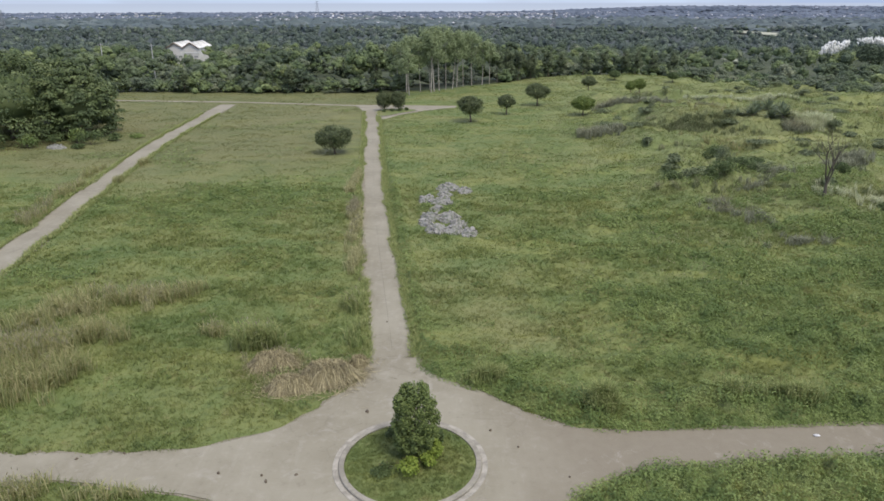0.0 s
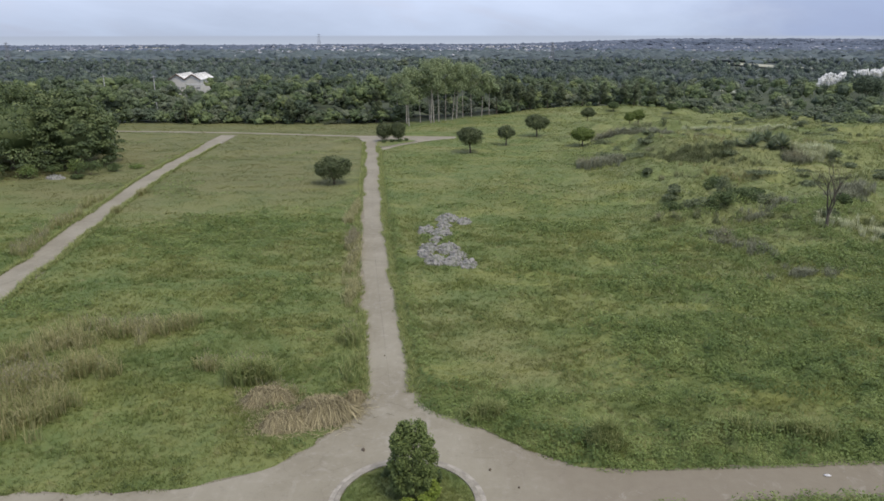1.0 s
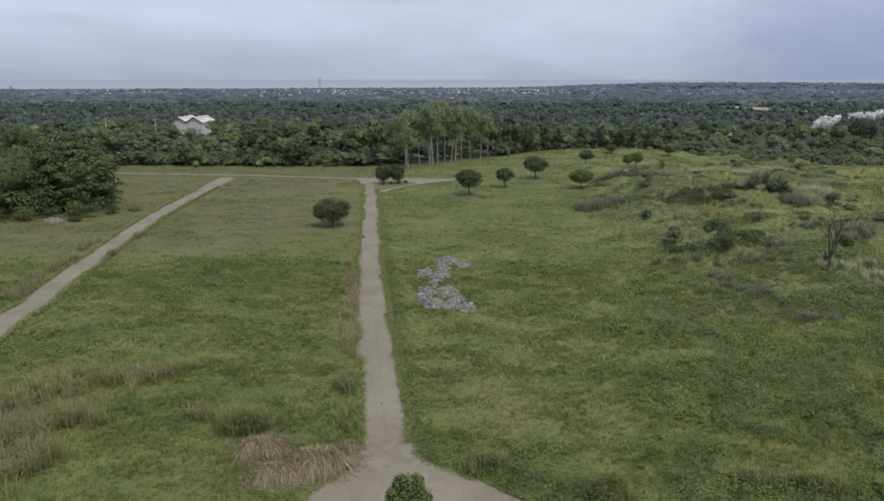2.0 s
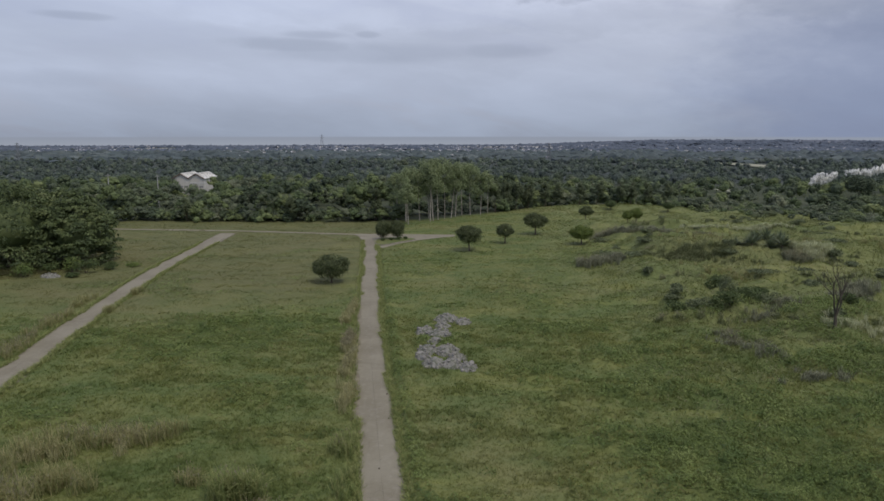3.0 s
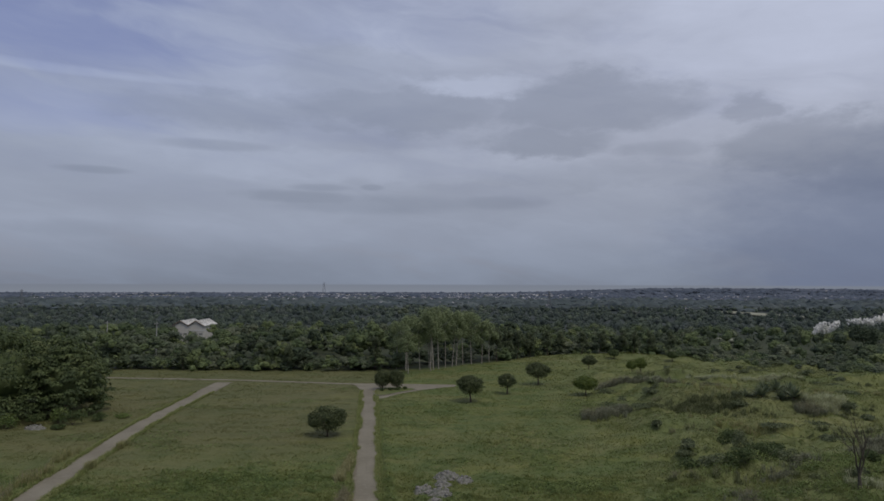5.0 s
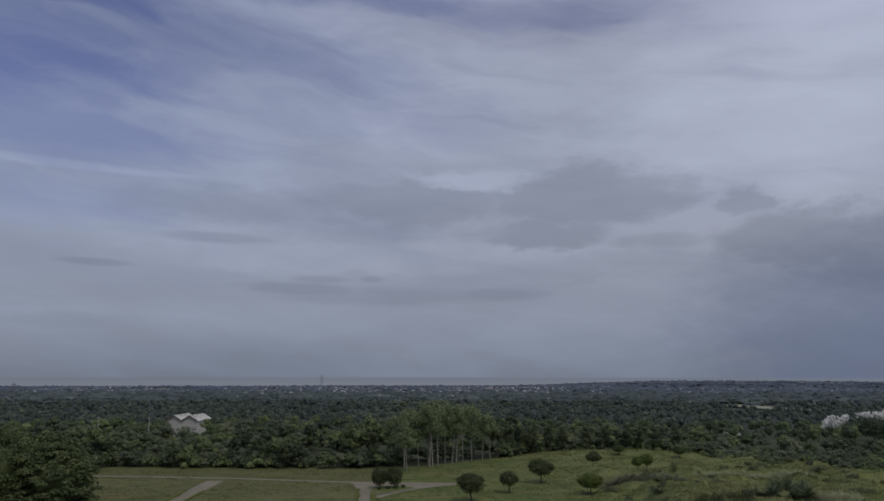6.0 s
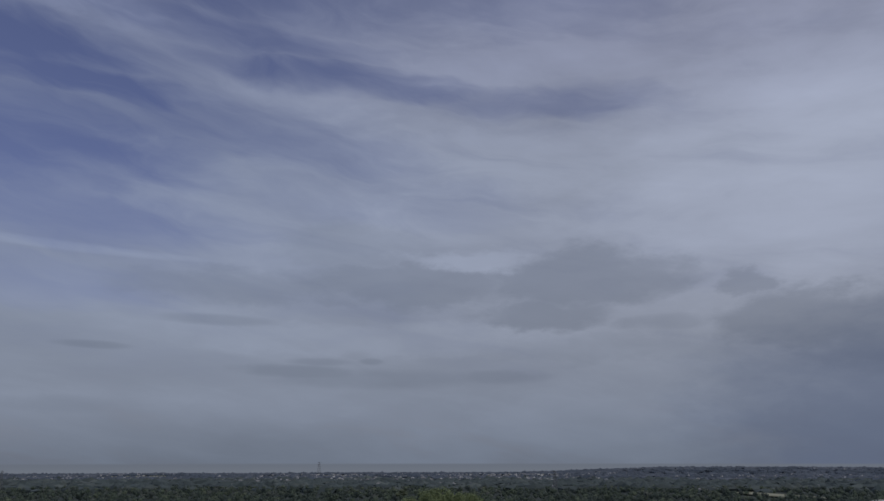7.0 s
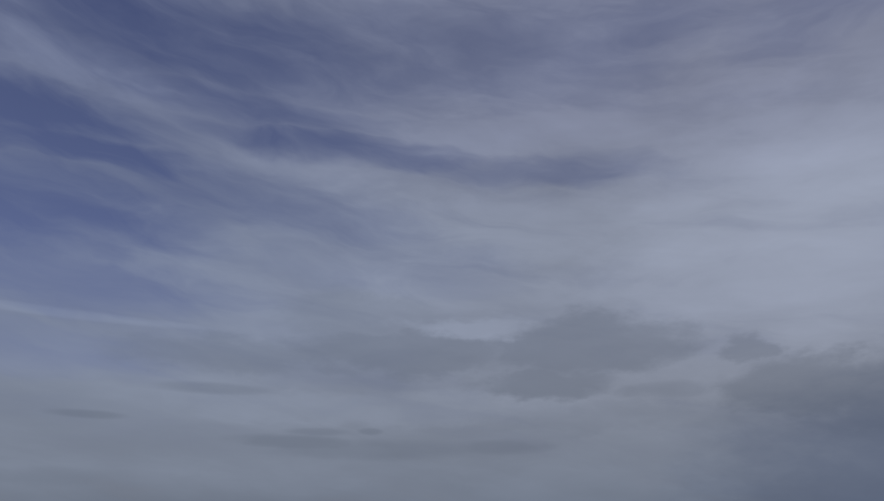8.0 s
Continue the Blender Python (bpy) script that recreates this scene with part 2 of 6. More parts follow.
def grass_colour(nt, world, rand):
    """Patchy pasture: fresh and dull greens, straw and bare tan at several sizes."""
    n1 = noise_node(nt, world, 0.018, 5, 0.6, 0.3)
    n2 = noise_node(nt, world, 0.09, 5, 0.62, 0.4)
    n3 = noise_node(nt, world, 0.55, 4, 0.6)
    c = mix_node(nt, step_node(nt, n2, 0.36, 0.62), (0.136, 0.153, 0.051), (0.093, 0.126, 0.039))
    c = mix_node(nt, step_node(nt, n1, 0.50, 0.66), c, (0.157, 0.163, 0.065))
    c = mix_node(nt, math_node(nt, "MULTIPLY", step_node(nt, n2, 0.56, 0.74), 0.55), c, (0.074, 0.112, 0.034))
    # the grazed field left of the straight road is shorter and duller
    sep = nt.nodes.new("ShaderNodeSeparateXYZ")
    nt.links.new(world, sep.inputs[0])
    wave = math_node(nt, "MULTIPLY", math_node(nt, "SUBTRACT", n1, 0.5), 60.0)
    grazed = math_node(nt, "MULTIPLY", step_node(nt, math_node(nt, "ADD", sep.outputs[1], wave), 125.0, 165.0), step_node(nt, sep.outputs[0], -12.0, -26.0))
    c = mix_node(nt, math_node(nt, "MULTIPLY", grazed, 0.6), c, (0.115, 0.110, 0.053))
    rise = math_node(nt, "MULTIPLY", step_node(nt, math_node(nt, "ADD", sep.outputs[1], wave), 85.0, 125.0), step_node(nt, math_node(nt, "ADD", sep.outputs[0], wave), 18.0, 50.0))
    c = mix_node(nt, math_node(nt, "MULTIPLY", rise, 0.42), c, (0.178, 0.200, 0.088))
    # sunny yellow-green drifts that run aslant over the fields
    drift = nt.nodes.new("ShaderNodeVectorMath")
    drift.operation = "MULTIPLY"
    nt.links.new(combine_node(nt, math_node(nt, "ADD", sep.outputs[0], math_node(nt, "MULTIPLY", sep.outputs[1], 0.6)), sep.outputs[1], 0.0), drift.inputs[0])
    drift.inputs[1].default_value = (0.045, 0.13, 1.0)
    n6 = noise_node(nt, drift.outputs[0], 1.0, 5, 0.62, 0.6)
    c = mix_node(nt, math_node(nt, "MULTIPLY", math_node(nt, "MULTIPLY", step_node(nt, n6, 0.52, 0.68), 0.5), step_node(nt, sep.outputs[0], -60.0, 10.0, 0.35, 1.0)), c, (0.192, 0.204, 0.062))
    c = mix_node(nt, math_node(nt, "MULTIPLY", step_node(nt, n6, 0.46, 0.32), 0.5), c, (0.086, 0.118, 0.036))
    calm = math_node(nt, "SUBTRACT", 1.0, math_node(nt, "MULTIPLY", grazed, 0.75))
    c = mix_node(nt, math_node(nt, "MULTIPLY", math_node(nt, "MULTIPLY", step_node(nt, n3, 0.55, 0.75), 0.45), calm), c, (0.201, 0.175, 0.086))
    c = mix_node(nt, math_node(nt, "MULTIPLY", math_node(nt, "MULTIPLY", step_node(nt, n3, 0.48, 0.30), 0.45), calm), c, (0.062, 0.088, 0.032))
    return c


def ground_colour(nt, world, rand):
    c = grass_colour(nt, world, rand)
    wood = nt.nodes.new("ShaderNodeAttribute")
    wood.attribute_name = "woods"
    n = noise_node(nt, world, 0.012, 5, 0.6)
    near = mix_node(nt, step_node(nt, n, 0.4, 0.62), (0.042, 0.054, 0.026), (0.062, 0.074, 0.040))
    # the same woodland floor with the distance's blue haze put into its colour
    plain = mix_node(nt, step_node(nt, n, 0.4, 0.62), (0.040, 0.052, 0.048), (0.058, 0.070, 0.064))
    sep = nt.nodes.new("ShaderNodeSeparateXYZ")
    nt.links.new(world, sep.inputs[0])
    # haze-tinted floor takes over between 450 and 700 m
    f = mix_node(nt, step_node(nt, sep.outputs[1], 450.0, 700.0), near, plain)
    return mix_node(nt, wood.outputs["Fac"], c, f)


def blade_colour(nt, world, rand):
    c = grass_colour(nt, world, rand)
    k = math_node(nt, "ADD", 1.06, math_node(nt, "MULTIPLY", rand, 0.42))
    return mix_node(nt, 1.0, c, combine_node(nt, k, k, math_node(nt, "MULTIPLY", k, 0.9)), "MULTIPLY")


def concrete_colour(nt, world, rand):
    n1 = noise_node(nt, world, 0.11, 5, 0.6, 0.4)
    n2 = noise_node(nt, world, 1.1, 6, 0.65)
    n3 = noise_node(nt, world, 9.0, 3, 0.6)
    along_road = nt.nodes.new("ShaderNodeVectorMath")
    along_road.operation = "MULTIPLY"
    nt.links.new(world, along_road.inputs[0])
    along_road.inputs[1].default_value = (1.3, 0.12, 1.0)
    n5 = noise_node(nt, along_road.outputs[0], 1.0, 4, 0.6, 0.5)
    c = mix_node(nt, step_node(nt, n1, 0.36, 0.66), (0.258, 0.240, 0.176), (0.208, 0.190, 0.134))
    c = mix_node(nt, math_node(nt, "MULTIPLY", step_node(nt, n2, 0.5, 0.75), 0.5), c, (0.314, 0.294, 0.234))
    c = mix_node(nt, math_node(nt, "MULTIPLY", step_node(nt, n2, 0.44, 0.28), 0.45), c, (0.164, 0.147, 0.108))
    c = mix_node(nt, math_node(nt, "MULTIPLY", n3, 0.18), c, (0.160, 0.139, 0.105))
    c = mix_node(nt, math_node(nt, "MULTIPLY", step_node(nt, n5, 0.52, 0.75), 0.18), c, (0.178, 0.160, 0.112))
    c = mix_node(nt, math_node(nt, "MULTIPLY", step_node(nt, n5, 0.46, 0.28), 0.18), c, (0.300, 0.284, 0.222))
    # brown dust washed over the road that leaves to the right
    sep = nt.nodes.new("ShaderNodeSeparateXYZ")
    nt.links.new(world, sep.inputs[0])
    reach = math_node(nt, "ADD", sep.outputs[0], math_node(nt, "MULTIPLY", noise_node(nt, world, 0.35, 5, 0.65), 9.0))
    dust = math_node(nt, "MULTIPLY", step_node(nt, reach, 6.0, 18.0), step_node(nt, sep.outputs[1], 62.0, 54.0))
    c = mix_node(nt, math_node(nt, "MULTIPLY", dust, 0.92), c, mix_node(nt, n2, (0.162, 0.140, 0.099), (0.208, 0.185, 0.134)))
    # hairline cracks, broken up, and pale scuffs
    v = nt.nodes.new("ShaderNodeTexVoronoi")
    v.feature = "DISTANCE_TO_EDGE"
    v.inputs["Scale"].default_value = 0.33
    shift = nt.nodes.new("ShaderNodeVectorMath")
    shift.operation = "ADD"
    nt.links.new(world, shift.inputs[0])
    nt.links.new(combine_node(nt, math_node(nt, "MULTIPLY", n2, 1.6), math_node(nt, "MULTIPLY", n1, 2.4), 0.0), shift.inputs[1])
    nt.links.new(shift.outputs[0], v.inputs["Vector"])
    crack = math_node(nt, "MULTIPLY", step_node(nt, v.outputs["Distance"], 0.010, 0.003), step_node(nt, n1, 0.46, 0.56))
    c = mix_node(nt, math_node(nt, "MULTIPLY", crack, 0.22), c, (0.067, 0.058, 0.045))
    n4 = noise_node(nt, world, 0.4, 6, 0.7, 1.2)
    c = mix_node(nt, math_node(nt, "MULTIPLY", step_node(nt, n4, 0.56, 0.72), 0.5), c, (0.318, 0.300, 0.247))
    return mix_node(nt, 1.0, c, (0.90, 0.90, 0.91), "MULTIPLY")


def slab_colour(nt, world, rand):
    c = concrete_colour(nt, world, rand)
    info = nt.nodes.new("ShaderNodeObjectInfo").outputs["Random"]
    k = math_node(nt, "ADD", 0.996, math_node(nt, "MULTIPLY", info, 0.008))
    return mix_node(nt, 1.0, c, combine_node(nt, k, k, k), "MULTIPLY")


def two_tone(a, b, scale, low=0.4, high=0.6, grain=None):
    def colour(nt, world, rand):
        c = mix_node(nt, step_node(nt, noise_node(nt, world, scale, 5, 0.6, 0.3), low, high), a, b)
        if grain:
            c = mix_node(nt, math_node(nt, "MULTIPLY", noise_node(nt, world, grain, 3), 0.35), c, tuple(0.5 * x for x in a))
        return c
    return colour


def bumps(scale, detail=5):
    return lambda nt, world: noise_node(nt, world, scale, detail, 0.6)


def island_tones(*tones):
    """One of a few plain colours for every loose piece, with a little grain."""
    def colour(nt, world, rand):
        ramp = nt.nodes.new("ShaderNodeValToRGB")
        ramp.color_ramp.interpolation = "LINEAR"
        while len(ramp.color_ramp.elements) < len(tones):
            ramp.color_ramp.elements.new(0.5)
        for i, t in enumerate(tones):
            ramp.color_ramp.elements[i].position = i / (len(tones) - 1)
            ramp.color_ramp.elements[i].color = (*t, 1)
        nt.links.new(rand, ramp.inputs[0])
        return ramp.outputs[0]
    return colour


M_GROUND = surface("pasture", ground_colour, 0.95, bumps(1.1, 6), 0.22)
M_BLADE = surface("grass_blades", blade_colour, 0.7, translucent=0.45)
M_CONCRETE = surface("weathered_concrete", concrete_colour, 0.85, bumps(5.0, 6), 0.02)
M_SLAB = surface("concrete_slab", slab_colour, 0.85, bumps(5.0, 6), 0.02)
M_KERB = surface("kerb_concrete", two_tone((0.275, 0.256, 0.208), (0.190, 0.176, 0.140), 0.9, 0.36, 0.66, 8), 0.85, bumps(9.0), 0.01)
M_DIRT = surface("road_dirt", two_tone((0.235, 0.212, 0.158), (0.165, 0.15, 0.105), 0.6, 0.35, 0.65, 6), 0.95, bumps(4.0), 0.04)
M_SUBBASE = surface("joint_dirt", two_tone((0.18, 0.162, 0.128), (0.14, 0.128, 0.098), 1.0), 0.95)
M_STONE = surface("rubble_stone", island_tones((0.10, 0.10, 0.088), (0.20, 0.196, 0.178), (0.32, 0.312, 0.29), (0.145, 0.14, 0.122)), 0.9, bumps(6.0), 0.05)
M_GRAVEL = surface("rubble_gravel", two_tone((0.11, 0.12, 0.085), (0.25, 0.245, 0.22), 1.6, 0.38, 0.6, 10), 0.95, bumps(3.0, 8), 0.2)
M_BARK = surface("brown_bark", two_tone((0.085, 0.065, 0.045), (0.14, 0.115, 0.085), 3.0, grain=20), 0.95, bumps(8.0), 0.03)
M_PALE_BARK = surface("pale_bark", two_tone((0.42, 0.39, 0.33), (0.26, 0.23, 0.19), 0.8, grain=9), 0.85, bumps(6.0), 0.02)
M_MANGO = leaf_material("mango_leaves", (0.051, 0.071, 0.030), (0.117, 0.140, 0.058), 0.4)
M_YOUNG = leaf_material("young_mango_leaves", (0.070, 0.110, 0.024), (0.17, 0.215, 0.05), 0.4)
M_ISLAND = leaf_material("garden_tree_leaves", (0.074, 0.108, 0.033), (0.190, 0.237, 0.073), 0.7)
M_LIME = leaf_material("yellow_green_leaves", (0.12, 0.18, 0.026), (0.27, 0.33, 0.06), 0.8)
M_SHRUB = leaf_material("shrub_leaves", (0.048, 0.080, 0.028), (0.118, 0.155, 0.056), 0.4)
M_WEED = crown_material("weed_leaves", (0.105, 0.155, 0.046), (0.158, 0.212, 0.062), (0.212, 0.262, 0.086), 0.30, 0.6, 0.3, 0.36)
M_BIG = crown_material("spreading_tree_leaves", (0.056, 0.080, 0.032), (0.088, 0.118, 0.044), (0.128, 0.158, 0.062), 0.25, 0.6, 0.2, 0.42)
M_WOODS = [crown_material("woodland_leaves", (0.062, 0.086, 0.049), (0.094, 0.124, 0.065), (0.133, 0.170, 0.082), 0.12, 0.7, 0.15, 0.34, True),
           crown_material("woodland_leaves_bright", (0.094, 0.131, 0.059), (0.146, 0.188, 0.078), (0.207, 0.244, 0.103), 0.12, 0.7, 0.15, 0.34, True),
           crown_material("woodland_leaves_olive", (0.091, 0.115, 0.072), (0.136, 0.162, 0.099), (0.192, 0.214, 0.131), 0.12, 0.7, 0.15, 0.34, True)]
# aerial haze painted into the leaf colours: greyer, bluer sets for woods past 520 m
M_HAZY = [crown_material("hazed_hill_leaves", (0.063, 0.085, 0.072), (0.085, 0.111, 0.089), (0.113, 0.141, 0.107), 0.03, 0.7, 0.1, 0.30, True),
          crown_material("hazed_hill_leaves_fresh", (0.083, 0.111, 0.081), (0.113, 0.146, 0.102), (0.150, 0.182, 0.125), 0.03, 0.7, 0.1, 0.30, True),
          crown_material("hazed_hill_leaves_dull", (0.085, 0.107, 0.096), (0.113, 0.135, 0.117), (0.153, 0.172, 0.148), 0.03, 0.7, 0.1, 0.30, True)]
M_EDGE = leaf_material("light_crown_leaves", (0.146, 0.196, 0.093), (0.295, 0.346, 0.176), 0.15, 0.3)
M_TALL = leaf_material("dull_crown_leaves", (0.066, 0.090, 0.046), (0.135, 0.162, 0.082), 0.15, 0.2)
M_VERGE = surface("fresh_grass_blades", island_tones((0.143, 0.188, 0.062), (0.227, 0.270, 0.095), (0.327, 0.338, 0.140), (0.185, 0.225, 0.074)), 0.8, translucent=0.4)
# haze over plain and coast as base colour, bluer for the farther belt
M_FAR_HAZE = crown_material("far_woods_haze_leaves", (0.049, 0.067, 0.070), (0.067, 0.087, 0.089), (0.094, 0.114, 0.110), 0.006, 0.9, 0.0)
M_COAST_HAZE = crown_material("coast_woods_haze_leaves", (0.058, 0.076, 0.101), (0.080, 0.099, 0.127), (0.108, 0.125, 0.154), 0.003, 0.9, 0.0)
M_REED = surface("reed_blades", island_tones((0.195, 0.230, 0.085), (0.295, 0.300, 0.122), (0.40, 0.362, 0.186), (0.245, 0.266, 0.100)), 0.8, translucent=0.45)
M_PLUME = surface("reed_plumes", island_tones((0.290, 0.268, 0.162), (0.230, 0.206, 0.117), (0.350, 0.335, 0.216)), 0.9, translucent=0.3)
M_STRAW = surface("dry_straw", island_tones((0.17, 0.145, 0.078), (0.46, 0.405, 0.235), (0.075, 0.063, 0.036), (0.30, 0.262, 0.148)), 0.85, translucent=0.1)
M_SPIKY = leaf_material("agave_leaves", (0.080, 0.112, 0.060), (0.185, 0.220, 0.130), 0.4, 0.3)
M_SILVER = surface("silver_brush", island_tones((0.396, 0.427, 0.247), (0.552, 0.564, 0.379), (0.300, 0.334, 0.158)), 0.9, translucent=0.4)
M_WALL = surface("shed_wall", two_tone((0.62, 0.60, 0.53), (0.52, 0.50, 0.44), 0.2, grain=2), 0.8)
M_ROOF = surface("shed_roof", two_tone((0.66, 0.66, 0.62), (0.52, 0.52, 0.49), 0.15, grain=1.5), 0.5)
M_HOUSE = surface("house_wall", two_tone((0.55, 0.55, 0.55), (0.40, 0.39, 0.385), 0.02), 0.85)
M_HOUSE_ROOF = surface("house_roof", two_tone((0.336, 0.320, 0.320), (0.560, 0.552, 0.549), 0.01), 0.7)
M_VERGE_BOARD = surface("brown_verge_paint", two_tone((0.17, 0.12, 0.085), (0.12, 0.09, 0.07), 0.5), 0.7)
M_STEEL = surface("galvanised_steel", two_tone((0.20, 0.21, 0.22), (0.14, 0.15, 0.155), 0.3), 0.6, metal=0.3)
M_PALE_SOIL = surface("pale_soil", two_tone((0.34, 0.34, 0.26), (0.22, 0.235, 0.16), 0.012, grain=0.4), 0.95)
M_GLASS_DARK = surface("window_glass", two_tone((0.26, 0.26, 0.25), (0.2, 0.2, 0.2), 0.5), 0.3)
M_SCRUB = leaf_material("scrub_leaves", (0.092, 0.122, 0.060), (0.185, 0.215, 0.112), 0.4)
M_GUTTER = surface("gutter_concrete", two_tone((0.336, 0.316, 0.264), (0.200, 0.184, 0.148), 1.4, 0.36, 0.66, 8), 0.85, bumps(9.0), 0.01)


# mesh helpers
def build_mesh(name, geo, mat, smooth=False):
    """geo: (points, list of index arrays, each with one number of corners)."""
    points, faces = geo
    faces = [np.asarray(f, dtype=np.int32) for f in faces if len(f)]
    points = np.asarray(points, dtype=np.float32)
    me = bpy.data.meshes.new(name)
    me.vertices.add(len(points))
    me.vertices.foreach_set("co", points.ravel())
    corners = np.concatenate([f.ravel() for f in faces])
    sizes = np.concatenate([np.full(len(f), f.shape[1]) for f in faces])
    starts = np.concatenate([[0], np.cumsum(sizes)[:-1]]).astype(np.int32)
    me.loops.add(len(corners))
    me.loops.foreach_set("vertex_index", corners.astype(np.int32))
    me.polygons.add(len(sizes))
    me.polygons.foreach_set("loop_start", starts)
    me.materials.append(mat)
    me.update(calc_edges=True)
    me.validate()
    if not smooth:
        me.shade_flat()
    return me


def join(*geos):
    points, faces, n = [], [], 0
    for p, fs in geos:
        points.append(np.asarray(p, dtype=float).reshape(-1, 3))
        faces += [np.asarray(f) + n for f in fs]
        n += len(points[-1])
    return np.concatenate(points), faces


def moved(geo, offset=(0, 0, 0), turn=0.0, scale=(1, 1, 1)):
    p = np.asarray(geo[0], dtype=float) * np.asarray(scale)
    c, s = math.cos(turn), math.sin(turn)
    p = np.stack([p[:, 0] * c - p[:, 1] * s, p[:, 0] * s + p[:, 1] * c, p[:, 2]], 1)
    return p + np.asarray(offset), geo[1]


def thing(name, place, label, category, group="", kind="", turn=0.0):
    ob = new(name)
    ob.empty_display_size = 0.2
    ob.matrix_basis = pose(*place, 0, 0, turn)
    return tagged(ob, label, category, group, kind)


def part(name, geo, mat, parent, label="", smooth=False):
    data = geo if isinstance(geo, bpy.types.Mesh) else build_mesh(name, geo, mat, smooth)
    ob = new(name, data)
    ob.parent = parent
    return tagged(ob, label)


def solid(name, geo, mat, label, category, kind="", group="", smooth=False):
    return tagged(new(name, build_mesh(name, geo, mat, smooth)), label, category, group, kind)


def box(size, centre=(0, 0, 0), bevel=0.0):
    bm = bmesh.new()
    bmesh.ops.create_cube(bm, size=1)
    bmesh.ops.scale(bm, vec=size, verts=bm.verts)
    if bevel:
        bmesh.ops.bevel(bm, geom=list(bm.edges), offset=bevel, segments=1, affect="EDGES")
    bmesh.ops.triangulate(bm, faces=bm.faces)
    bm.verts.index_update()
    p = np.array([v.co for v in bm.verts]) + np.asarray(centre)
    f = np.array([[v.index for v in g.verts] for g in bm.faces])
    bm.free()
    return p, [f]


def ball(level):
    bm = bmesh.new()
    bmesh.ops.create_icosphere(bm, subdivisions=level, radius=1)
    bm.verts.index_update()
    p = np.array([v.co for v in bm.verts])
    f = np.array([[v.index for v in g.verts] for g in bm.faces])
    bm.free()
    return p, f


BALL_1, BALL_2, BALL_3 = ball(1), ball(2), ball(3)


def tube(line, radii, sides=7):
    """A tapered round bar along a line of points."""
    line, rings = np.asarray(line, dtype=float), []
    for i, p in enumerate(line):
        d = line[min(i + 1, len(line) - 1)] - line[max(i - 1, 0)]
        d /= np.linalg.norm(d)
        u = np.cross(d, (0.31, 0.95, 0.05) if abs(d[2]) > 0.8 else (0, 0, 1))
        u /= np.linalg.norm(u)
        v = np.cross(d, u)
        a = np.arange(sides) * 2 * math.pi / sides
        rings.append(p + radii[i] * (np.cos(a)[:, None] * u + np.sin(a)[:, None] * v))
    p = np.concatenate(rings)
    k = np.arange(sides)
    faces = [np.stack([i * sides + k, i * sides + (k + 1) % sides, (i + 1) * sides + (k + 1) % sides, (i + 1) * sides + k], 1) for i in range(len(line) - 1)]
    return p, [np.concatenate(faces)]


def value_noise(x, y, size, seed=0):
    """Smooth noise between 0 and 1 with waves of the given size in metres."""
    x, y = np.asarray(x, dtype=float) / size + 1000, np.asarray(y, dtype=float) / size + 1000
    ix, iy = np.floor(x).astype(np.int64), np.floor(y).astype(np.int64)
    fx, fy = x - ix, y - iy
    fx, fy = fx * fx * (3 - 2 * fx), fy * fy * (3 - 2 * fy)

    def spot(a, b):
        h = (a * 374761393 + b * 668265263 + seed * 974634777) & 0xFFFFFFFF
        h = ((h ^ (h >> 13)) * 1274126177) & 0xFFFFFFFF
        return ((h ^ (h >> 16)) & 0xFFFF) / 65535.0
    top = spot(ix, iy) * (1 - fx) + spot(ix + 1, iy) * fx
    low = spot(ix, iy + 1) * (1 - fx) + spot(ix + 1, iy + 1) * fx
    return top * (1 - fy) + low * fy


def fractal(x, y, size, octaves=4, seed=0):
    total, norm = 0, 0
    for o in range(octaves):
        total = total + value_noise(x, y, size / 2 ** o, seed + o * 17) * 0.5 ** o
        norm += 0.5 ** o
    return total / norm


def ramp01(v, a, b):
    t = np.clip((np.asarray(v, dtype=float) - a) / (b - a), 0, 1)
    return t * t * (3 - 2 * t)


# roads: centre lines with half widths
MAIN_ROAD = ((-4.9, 62.5), (-7.7, 84.0), (-10.7, 108.0), (-14.7, 146.0), (-18.6, 186.0), (-23.3, 233.0))
LEFT_ROAD = ((-54.0, 48.0), (-58.6, 75.0), (-61.6, 92.0), (-63.4, 108.0), (-66.2, 126.0), (-68.9, 148.0), (-72.2, 179.0), (-73.6, 212.0), (-74.4, 246.0))
CROSS_ROAD = ((-190.0, 263.5), (-114.0, 255.8), (-72.0, 251.4), (-26.0, 242.0), (3.0, 238.0))


def along(line, step):
    """Points at even steps along a line, with the unit way to its right."""
    line = np.asarray(line, dtype=float)
    run = np.concatenate([[0], np.cumsum(np.hypot(*np.diff(line, axis=0).T))])
    s = np.arange(0, run[-1] + 1e-6, step)
    p = np.stack([np.interp(s, run, line[:, 0]), np.interp(s, run, line[:, 1])], 1)
    d = np.gradient(p, axis=0)
    d /= np.linalg.norm(d, axis=1)[:, None]
    return s, p, np.stack([d[:, 1], -d[:, 0]], 1)


def smooth_outline(points, per=6):
    """A closed curve through the points."""
    p = np.asarray(points, dtype=float)
    n, out = len(p), []
    for i in range(n):
        a, b, c, d = p[i - 1], p[i], p[(i + 1) % n], p[(i + 2) % n]
        for t in np.arange(per) / per:
            out.append(0.5 * (2 * b + (c - a) * t + (2 * a - 5 * b + 4 * c - d) * t * t + (3 * b - a - 3 * c + d) * t ** 3))
    return np.array(out)


